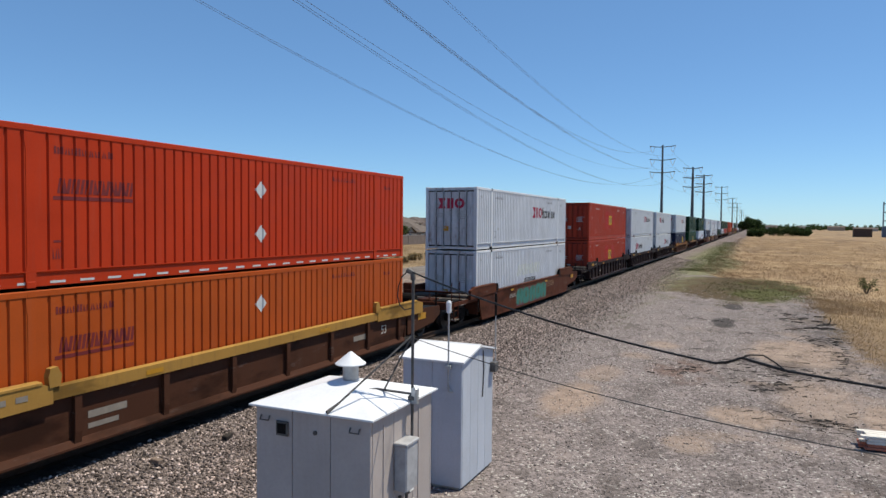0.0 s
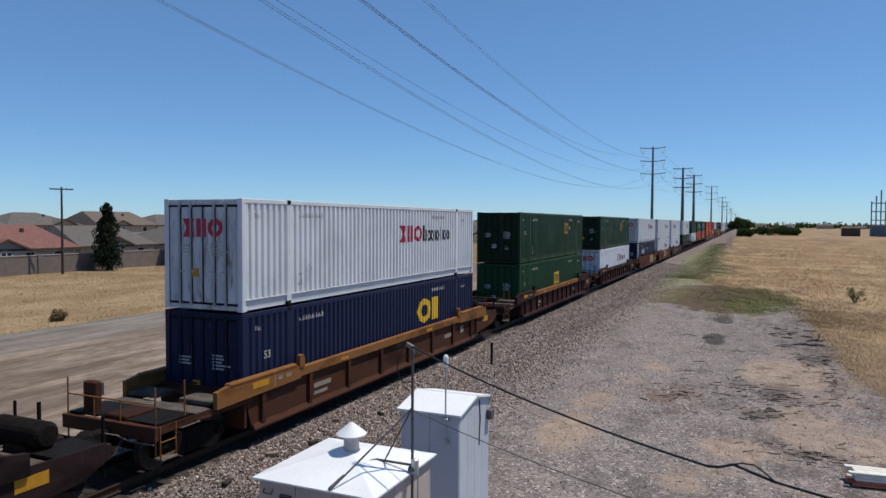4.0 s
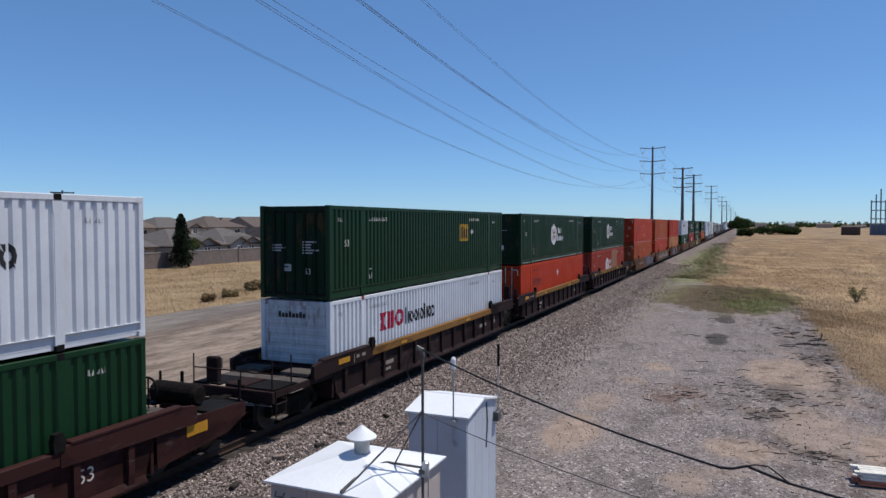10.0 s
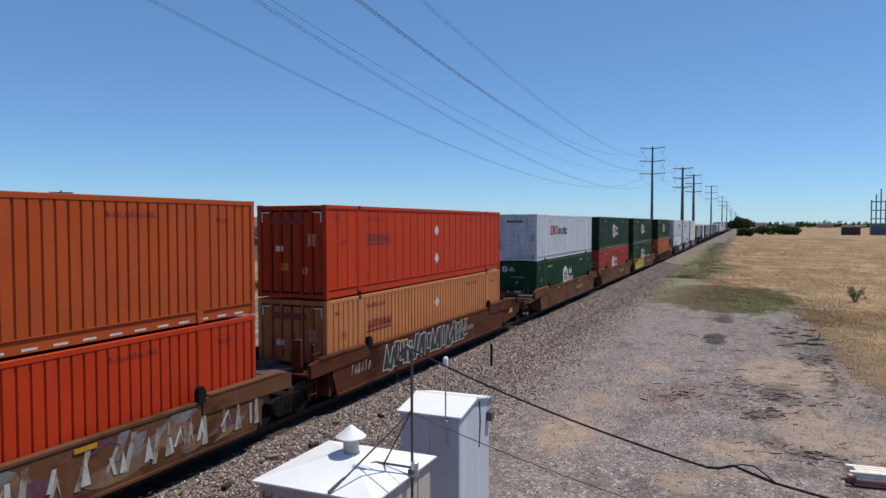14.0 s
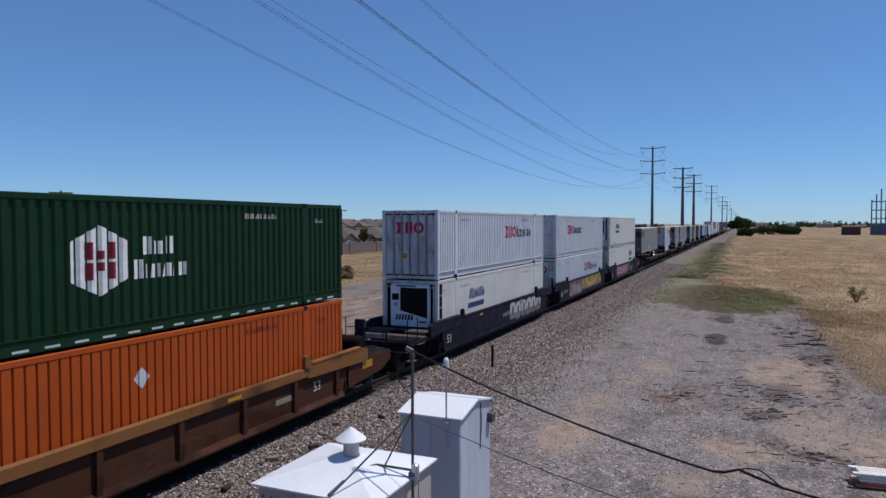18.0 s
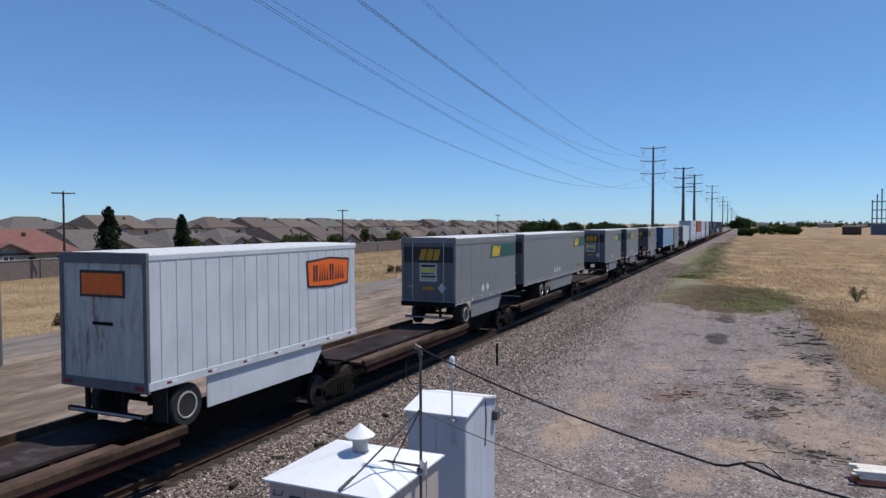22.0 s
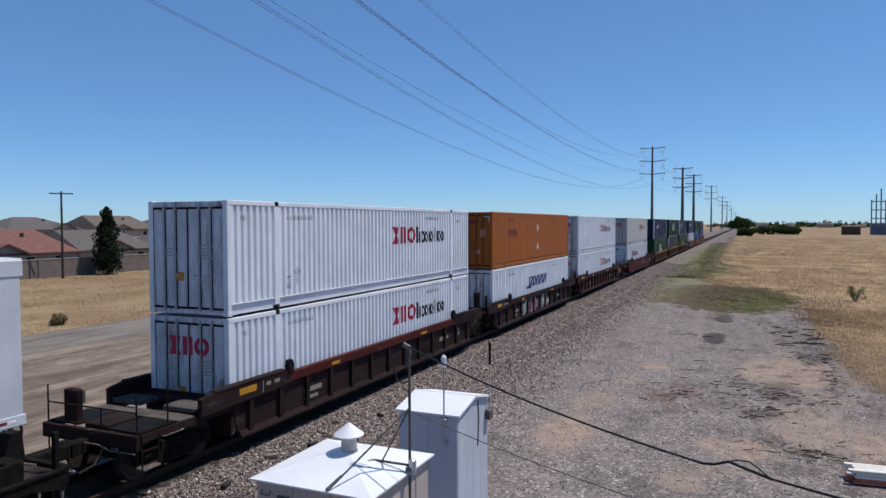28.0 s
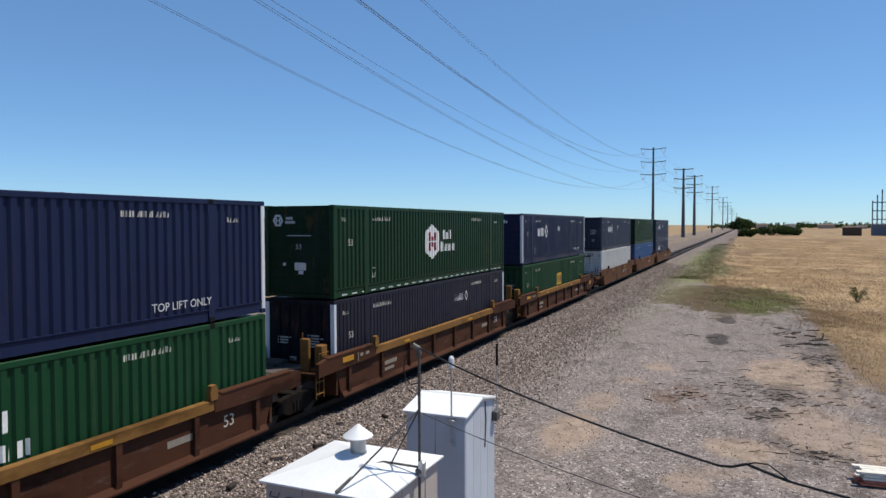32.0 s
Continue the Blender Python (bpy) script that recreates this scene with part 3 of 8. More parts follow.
WHITE, RED = (0.575, 0.595, 0.635), (0.37, 0.015, 0.05)
PAINTS = {
    "white": paint("white_box_paint", WHITE, 0.12, 0.12, 0.42),
    "clean_white": paint("clean_white_box_paint", (0.66, 0.69, 0.745), 0.08, 0.08, 0.42),
    "grey_white": paint("greyish_white_box_paint", (0.541, 0.537, 0.517), 0.26, 0.2, 0.5),
    "red_orange": paint("red_orange_box_paint", (0.42, 0.034, 0.008), 0.1, 0.1, 0.5),
    "orange": paint("orange_box_paint", (0.385, 0.068, 0.011), 0.14, 0.15, 0.5),
    "dull_orange": paint("faded_orange_box_paint", (0.37, 0.064, 0.0155), 0.2, 0.3, 0.55),
    "brown_orange": paint("brownish_orange_box_paint", (0.335, 0.098, 0.02), 0.2, 0.3, 0.55),
    "tan_orange": paint("sun_bleached_orange_box_paint", (0.44, 0.16, 0.06), 0.2, 0.2, 0.55),
    "red": paint("red_box_paint", (0.385, 0.043, 0.02), 0.15, 0.15, 0.5),
    "faded_red": paint("faded_red_box_paint", (0.345, 0.05, 0.03), 0.2, 0.15, 0.55),
    "green": paint("dark_green_box_paint", (0.0062, 0.032, 0.0128), 0.06, 0.12, 0.42),
    "light_green": paint("mid_green_box_paint", (0.0075, 0.046, 0.0185), 0.14, 0.1, 0.45),
    "navy": paint("navy_blue_box_paint", (0.0102, 0.0166, 0.0519), 0.08, 0.1, 0.42),
    "ink": paint("blackish_violet_box_paint", (0.013, 0.0135, 0.026), 0.1, 0.1, 0.45),
    "slate": paint("blue_grey_box_paint", (0.041, 0.0492, 0.082), 0.2, 0.1, 0.5),
    "blue": paint("mid_blue_box_paint", (0.041, 0.0984, 0.23), 0.2, 0.1, 0.5),
}


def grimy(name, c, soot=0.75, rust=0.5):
    """Paint of the box ends: soot and rust run down from the bars, and the ends' shade is painted in as well."""
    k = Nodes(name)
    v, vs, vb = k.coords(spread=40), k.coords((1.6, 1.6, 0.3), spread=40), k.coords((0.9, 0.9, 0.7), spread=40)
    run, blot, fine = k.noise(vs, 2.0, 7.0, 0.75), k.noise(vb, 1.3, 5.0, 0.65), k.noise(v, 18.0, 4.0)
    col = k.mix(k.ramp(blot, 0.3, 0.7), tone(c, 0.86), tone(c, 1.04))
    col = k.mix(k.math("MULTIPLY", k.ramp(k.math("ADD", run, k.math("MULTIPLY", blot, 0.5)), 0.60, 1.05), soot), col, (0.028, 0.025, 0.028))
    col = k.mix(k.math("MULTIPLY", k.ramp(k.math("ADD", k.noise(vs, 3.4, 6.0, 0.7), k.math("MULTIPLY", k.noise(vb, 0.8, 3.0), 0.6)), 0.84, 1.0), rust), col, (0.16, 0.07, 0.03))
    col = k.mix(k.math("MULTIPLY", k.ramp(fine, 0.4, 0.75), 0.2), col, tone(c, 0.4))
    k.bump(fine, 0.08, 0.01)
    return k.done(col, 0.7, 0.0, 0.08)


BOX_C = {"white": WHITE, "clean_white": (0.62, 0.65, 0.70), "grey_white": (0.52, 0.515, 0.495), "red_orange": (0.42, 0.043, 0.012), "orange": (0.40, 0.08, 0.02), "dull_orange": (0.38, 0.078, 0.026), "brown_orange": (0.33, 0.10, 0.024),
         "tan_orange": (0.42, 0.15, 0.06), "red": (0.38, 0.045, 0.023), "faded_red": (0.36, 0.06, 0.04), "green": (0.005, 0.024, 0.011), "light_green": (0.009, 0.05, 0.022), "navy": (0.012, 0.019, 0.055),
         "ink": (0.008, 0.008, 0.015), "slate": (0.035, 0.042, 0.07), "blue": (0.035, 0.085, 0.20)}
# dark blotches and streaks put the ends' shade into the colour, besides soot
END_PAINT = {n: grimy("sooty_shaded_" + n + "_end_paint", c, 0.55 if n in ("white", "clean_white", "grey_white") else 0.6, 0.7 if n in ("white", "clean_white", "grey_white") else 0.25) for n, c in BOX_C.items()}
CARS = {
    "yellow": paint("yellow_railcar_paint", (0.34, 0.187, 0.0493), 0.5, 0.5, 0.65, (0.13, 0.075, 0.04)),
    "brown": paint("brown_railcar_paint", (0.064, 0.026, 0.0155), 0.5, 0.5, 0.7, (0.06, 0.035, 0.025)),
    "rust": paint("rust_brown_railcar_paint", (0.081, 0.0252, 0.0135), 0.45, 0.45, 0.7, (0.10, 0.05, 0.03)),
    "dark": paint("blackish_brown_railcar_paint", (0.024, 0.0135, 0.0135), 0.4, 0.35, 0.7, (0.045, 0.03, 0.024)),
    "maroon": paint("dark_maroon_railcar_paint", (0.038, 0.0145, 0.0135), 0.5, 0.4, 0.7, (0.035, 0.022, 0.018)),
    "red": paint("red_railcar_paint", (0.062, 0.0125, 0.011), 0.4, 0.35, 0.65, (0.08, 0.04, 0.03)),
    "tan": paint("tan_railcar_paint", (0.115, 0.05, 0.026), 0.45, 0.4, 0.7, (0.14, 0.09, 0.06)),
    "blue": paint("dark_blue_railcar_paint", (0.0140, 0.0128, 0.0235), 0.5, 0.3, 0.65, (0.06, 0.05, 0.05)),
    "ochre": paint("dull_ochre_railcar_paint", (0.195, 0.098, 0.032), 0.5, 0.5, 0.65, (0.10, 0.06, 0.035)),
    "orange_chord": paint("orange_brown_railcar_paint", (0.204, 0.0892, 0.0323), 0.45, 0.4, 0.65, (0.12, 0.07, 0.04)),
}
M_BLACK = plain("black_steel", (0.010, 0.009, 0.0088), 0.7, 0.0, 0.3, spec=0.08)
M_TRUCK = plain("oily_cast_steel", (0.011, 0.009, 0.008), 0.85, 0.0, 0.4, spec=0.06)
M_DUSTY = plain("dusty_worn_steel", (0.15, 0.125, 0.11), 0.7, 0.0, 0.35, spec=0.15)
M_PLATE = plain("dusty_deck_steel", (0.082, 0.07, 0.064), 0.8, 0.0, 0.3, 3.0, spec=0.1)
M_WHEEL = plain("worn_wheel_steel", (0.035, 0.029, 0.026), 0.6, 0.3, 0.3)
M_GALV = plain("galvanised_steel", (0.42, 0.43, 0.44), 0.45, 0.5, 0.15)
M_RUBBER = plain("black_tyre_rubber", (0.018, 0.018, 0.019), 0.8, 0.0, 0.2)
M_ALU = plain("bright_aluminium", (0.62, 0.63, 0.64), 0.35, 0.7, 0.1)
INK = {n: plain("decal_" + n, c, 0.55, 0.0, 0.1, bump=0.0) for n, c in {
    "red": RED, "black": (0.022, 0.022, 0.025), "white": (0.75, 0.75, 0.74), "yellow": (0.72, 0.45, 0.03), "navy": (0.02, 0.035, 0.15), "maroon": (0.22, 0.012, 0.03),
    "green": (0.02, 0.085, 0.07), "orange": (0.70, 0.12, 0.015), "grey": (0.32, 0.33, 0.34), "pink": (0.48, 0.20, 0.28), "teal": (0.03, 0.24, 0.20), "purple": (0.14, 0.06, 0.18),
    "pale": (0.50, 0.47, 0.42), "blue": (0.03, 0.12, 0.36), "pale_green": (0.46, 0.56, 0.44), "brown": (0.22, 0.09, 0.02), "silver": (0.52, 0.53, 0.54), "lime": (0.55, 0.55, 0.05),
    "dark_red": (0.16, 0.02, 0.02), "chalk": (0.23, 0.2, 0.17), "bleached": (0.36, 0.17, 0.10), "faded": (0.60, 0.62, 0.58), "guard": (0.48, 0.30, 0.17), "fresh_red": (0.45, 0.02, 0.015), "dull_gold": (0.42, 0.24, 0.02), "amber": (0.42, 0.20, 0.015)}.items()}


def worn_ink(name, c, wear=0.62):
    """Sprayed paint that has faded and worn through to rust-brown."""
    k = Nodes("sprayed_" + name)
    v = k.coords(spread=30)
    a, b = k.noise(v, 1.6, 6.0, 0.7), k.noise(v, 9.0, 5.0, 0.7)
    col = k.mix(k.ramp(b, 0.3, 0.7), tone(c, 0.7), tone(c, 1.1))
    col = k.mix(k.ramp(k.math("ADD", a, k.math("MULTIPLY", b, 0.35)), wear, wear + 0.16), col, (0.13, 0.065, 0.04))
    return k.done(col, 0.75)


WORN = {n: worn_ink(n, c, 0.78 if n in ("lime", "silver", "black", "teal", "pink") else 0.64) for n, c in {"teal": (0.02, 0.15, 0.12), "green": (0.02, 0.09, 0.05), "purple": (0.085, 0.06, 0.105), "pink": (0.36, 0.18, 0.24), "blue": (0.05, 0.10, 0.22), "pale": (0.32, 0.29, 0.265), "silver": (0.42, 0.42, 0.42),
                                       "brown": (0.20, 0.11, 0.06), "yellow": (0.55, 0.36, 0.05), "black": (0.02, 0.02, 0.022), "lime": (0.42, 0.40, 0.04), "grey": (0.16, 0.16, 0.17), "dark_red": (0.12, 0.03, 0.035), "maroon": (0.10, 0.03, 0.06)}.items()}


def corrugation(kind):
    """Breaks of the side sheet along its length: (distance, depth inwards)."""
    if kind == "flat":
        return [(0.12, 0.012), (LEN - 0.12, 0.012)]
    pts = []
    for a, b in ((0.13, LIFT - 0.10), (LIFT + 0.10, LEN - LIFT - 0.10), (LEN - LIFT + 0.10, LEN - 0.13)):
        pitch, fl = (0.25, 0.30) if kind == "wave" else (0.225, 0.6) if kind == "fine" else (0.275, 0.62) if kind == "groove" else (0.62, 0.86)
        n = max(2, round((b - a) / pitch))
        p = (b - a) / n
        deep = 0.060 if kind == "wave" else 0.034
        for i in range(n):
            y = a + i * p
            if kind == "wave":
                pts += [(y, 0.012), (y + 0.44 * p, 0.012), (y + 0.58 * p, 0.012 + deep), (y + 0.74 * p, 0.012 + deep)]
            elif kind in ("groove", "fine"):
                pts += [(y, 0.012), (y + 0.76 * p, 0.012), (y + 0.82 * p, 0.012 + deep), (y + 0.90 * p, 0.012 + deep)]
            else:
                pts += [(y, 0.03), (y + 0.90 * p, 0.03), (y + 0.92 * p, 0.012), (y + 0.98 * p, 0.012)]
        pts.append((b, 0.012))
    return pts


def depth_at(kind, y):
    pts = cached(("corr", kind), lambda: np.array(corrugation(kind)))
    return float(np.interp(y, pts[:, 0], pts[:, 1]))


def side_mesh(kind):
    s = Shape()
    pts = corrugation(kind)
    for (ya, da), (yb, db) in zip(pts, pts[1:]):
        if abs(yb - ya) < 1e-4:
            continue
        for lo, hi in ((0.285, HT - 0.10),):
            s.add([(HW - da, ya, lo), (HW - db, yb, lo), (HW - db, yb, hi), (HW - da, ya, hi)], [(0, 1, 2, 3)])
    # sheet thickness: inner skin, top and bottom closing strips
    s.box(HW - 0.075, HW - 0.06, 0.1, LEN - 0.1, 0.1, HT - 0.06)
    me = s.mesh("side_panel")
    return me


def decal(polys, kind, lift=0.004, base=HW, step=0.0):
    """Flat convex patches of paint that follow the side sheet's folds."""
    s = Shape()
    prof = [] if kind is None else [p[0] for p in cached(("corr", kind), lambda: np.array(corrugation(kind)))]
    for rank, poly in enumerate(polys):
        ys = [p[0] for p in poly]
        lo, hi = min(ys), max(ys)
        cuts = sorted({round(y, 4) for y in ys + [p for p in prof if lo < p < hi]})

        def span(y):
            z = []
            for (y0, z0), (y1, z1) in zip(poly, poly[1:] + poly[:1]):
                if min(y0, y1) - 1e-6 <= y <= max(y0, y1) + 1e-6:
                    if abs(y1 - y0) < 1e-6:
                        z += [z0, z1]
                    else:
                        z.append(z0 + (z1 - z0) * (y - y0) / (y1 - y0))
            return (min(z), max(z)) if z else (poly[0][1], poly[0][1])

        for ya, yb in zip(cuts, cuts[1:]):
            if yb - ya < 2e-4:
                continue
            a, b = span(ya + 1e-5), span(yb - 1e-5)
            xa = base + lift + step * rank - (0 if kind is None else depth_at(kind, ya))
            xb = base + lift + step * rank - (0 if kind is None else depth_at(kind, yb))
            s.add([(xa, ya, a[0]), (xb, yb, b[0]), (xb, yb, b[1]), (xa, ya, a[1])], [(0, 1, 2, 3)])
    return s


def rect(y0, y1, z0, z1, skew=0.0):
    return [(y0, z0), (y1, z0), (y1 + skew, z1), (y0 + skew, z1)]


def ring_pieces(y, z, ry, rz, t=0.3, n=10):
    out = []
    for i in range(n):
        a, b = 2 * math.pi * i / n, 2 * math.pi * (i + 1) / n
        out.append([(y + math.cos(a) * ry, z + math.sin(a) * rz), (y + math.cos(b) * ry, z + math.sin(b) * rz),
                    (y + math.cos(b) * ry * (1 - t), z + math.sin(b) * rz * (1 - t)), (y + math.cos(a) * ry * (1 - t), z + math.sin(a) * rz * (1 - t))])
    return out


def word_blocks(y0, y1, z0, z1, n, seed=1, tall=(0, 5), skew=0.0, gap=0.22):
    """A row of plain upright bars, the size of a line of lettering."""
    g = random.Random(seed)
    w = (y1 - y0) / n
    out = []
    for i in range(n):
        h = (z1 - z0) * (1.0 if i in tall else 0.74)
        a, b = y0 + i * w, y0 + (i + 1 - gap) * w
        t = 0.41 * (b - a)
        out.append(rect(a, a + t, z0, z0 + h, skew))
        out.append(rect(b - t, b, z0, z0 + h * (1.0 if g.random() < 0.7 else 0.86), skew))
    return out


def hexagon(y, z, ry, rz):
    return [(y - ry, z - rz * 0.55), (y, z - rz), (y + ry, z - rz * 0.55), (y + ry, z + rz * 0.55), (y, z + rz), (y - ry, z + rz * 0.55)]


def diamond(y, z, r):
    return [(y - r, z), (y, z - r * 1.05), (y + r, z), (y, z + r * 1.05)]


def lettering(text, height):
    """A mesh of upright letters in the x = 0 plane, reading along +Y."""
    def build():
        cu = bpy.data.curves.new("lettering", "FONT")
        cu.body, cu.size, cu.extrude = text, height * 1.35, 0.0015
        cu.resolution_u = 3
        ob = bpy.data.objects.new("lettering", cu)
        scene.collection.objects.link(ob)
        me = bpy.data.meshes.new_from_object(ob.evaluated_get(bpy.context.evaluated_depsgraph_get()))
        bpy.data.objects.remove(ob)
        me.transform(Matrix(((0, 0, 1, 0), (1, 0, 0, 0), (0, 1, 0, 0), (0, 0, 0, 1))))
        if not me.materials:
            me.materials.append(None)
        return me
    return cached(("text", text, height), build)


# logos: name -> list of (ink, patches, label)
def logo_patches(name):
    if name in ("red_black", "red_black_mid"):    # red block word followed by a black one
        r = []
        y, z, h = (8.76 if name == "red_black" else 3.12), 1.56, 0.62
        r += [[(y, z), (y + 0.52, z), (y + 0.33, z + h / 2), (y + 0.19, z + h / 2)], [(y + 0.19, z + h / 2), (y + 0.33, z + h / 2), (y + 0.52, z + h), (y, z + h)]]
        r += [rect(y + 0.60, y + 0.80, z, z + h), rect(y + 0.86, y + 1.06, z, z + h)]
        r += ring_pieces(y + 1.52, z + h / 2, 0.36, h / 2, 0.48)
        b = [rect(y + 1.97, y + 2.12, z, z + h), rect(y + 2.20, y + 2.32, z, z + 0.44), rect(y + 3.09, y + 3.20, z, z + 0.44), rect(y + 3.63, y + 3.74, z, z + 0.58), rect(y + 3.86, y + 3.97, z, z + 0.44)]
        for yc, dz in ((2.55, 0.0), (2.89, 0.0), (3.40, 0.0), (4.14, 0.0), (4.46, 0.0)):
            b += ring_pieces(y + yc, z + 0.22 + dz, 0.165, 0.235, 0.52, 10)
        return [("red", r, "red block mark"), ("black", b, "row of black blocks")]
    if name == "yellow_plate":                    # yellow plate with blue blocks
        y0, y1, z0, z1 = 7.75, 8.97, 1.2, 1.97
        return [("yellow", [rect(y0, y1, z0, z1)], "yellow plate"), ("navy", word_blocks(y0 + 0.12, y1 - 0.05, z0 + 0.14, z1 - 0.14, 3, 5, (0, 1, 2)), "blue blocks")]
    if name == "yellow_plate_far":
        return [("dull_gold", [rect(10.5, 11.45, 1.55, 2.3)], "dull ochre plate"), ("black", word_blocks(10.6, 11.4, 1.68, 2.18, 3, 5, (0, 1, 2)), "dark blocks on the plate", 0.008),
                ("silver", [diamond(11.95, 1.95, 0.17)], "silver placard")]
    if name == "yellow_low":
        return [("yellow", ring_pieces(10.9, 1.75, 0.65, 0.5, 0.5, 8) + [rect(11.6, 12.2, 1.3, 2.2)], "yellow mark")]
    if name == "dark_word":                       # dark block word underlined
        return [("dark_red", word_blocks(2.5, 4.2, 1.70, 1.98, 9, 7, tuple(range(9)), 0.05, 0.15) + [rect(2.42, 4.2, 1.58, 1.65)], "dark underlined block word"),
                ("silver", [diamond(8.25, 2.03, 0.22), diamond(8.25, 0.90, 0.22)], "silver placards")]
    if name in ("hexagon", "hexagon_low"):        # white hexagon with red bars, white blocks beside it
        y, z = (7.28, 1.60) if name == "hexagon" else (6.95, 1.50)
        return [("white", [hexagon(y, z, 0.66, 0.70)] + word_blocks(y + 1.06, y + 1.96, z + 0.08, z + 0.46, 3, 4, (0, 2)) + word_blocks(y + 0.82, y + 2.36, z - 0.42, z - 0.02, 5, 9, (0,)), "white hexagon mark"),
                ("maroon", [rect(y - 0.36, y - 0.16, z - 0.37, z - 0.03), rect(y - 0.36, y - 0.16, z + 0.03, z + 0.37), rect(y + 0.16, y + 0.36, z - 0.37, z - 0.03), rect(y + 0.16, y + 0.36, z + 0.03, z + 0.37), rect(y - 0.10, y + 0.10, z - 0.2, z - 0.03), rect(y - 0.10, y + 0.10, z + 0.03, z + 0.2)], "maroon bars", 0.007)]
    if name == "blue_word_low":                   # white block word with a knot mark
        return [("white", word_blocks(3.1, 4.6, 1.56, 2.06, 4, 6, (0, 1, 2, 3)) + ring_pieces(5.05, 1.84, 0.34, 0.42, 0.45, 4), "white block word and knot"), ("silver", [diamond(8.2, 2.0, 0.25)], "silver placard")]
    if name == "small_white":
        return [("silver", word_blocks(9.6, 10.6, 1.9, 2.2, 5, 6, (0, 1, 2, 3, 4)) + ring_pieces(10.95, 2.05, 0.2, 0.24, 0.45, 4), "small pale blocks and knot")]
    if name == "slant_blue":                      # dark blue slanted blocks over a bar
        return [("navy", word_blocks(3.5, 5.5, 1.80, 2.28, 6, 8, tuple(range(6)), 0.16, 0.16) + [rect(3.35, 5.45, 1.38, 1.62, 0.08)], "dark blue slanted blocks over a bar"), ("grey", word_blocks(2.9, 4.5, 0.34, 0.46, 12, 2), "small grey line of marks")]
    if name == "slant_blue_far":
        return [("navy", word_blocks(11.6, 13.7, 1.75, 2.3, 6, 8, tuple(range(6)), 0.16, 0.16) + [rect(11.5, 13.6, 1.28, 1.55, 0.08)], "dark blue slanted blocks over a bar")]
    if name == "big_blue":                        # large slanted blue blocks
        return [("navy", word_blocks(6.3, 10.25, 1.50, 2.10, 5, 12, tuple(range(5)), 0.25, 0.12) + [rect(5.95, 7.0, 1.42, 1.58)], "large slanted blue blocks")]
    return []


TAPED = ("red_orange", "green", "orange", "dull_orange")


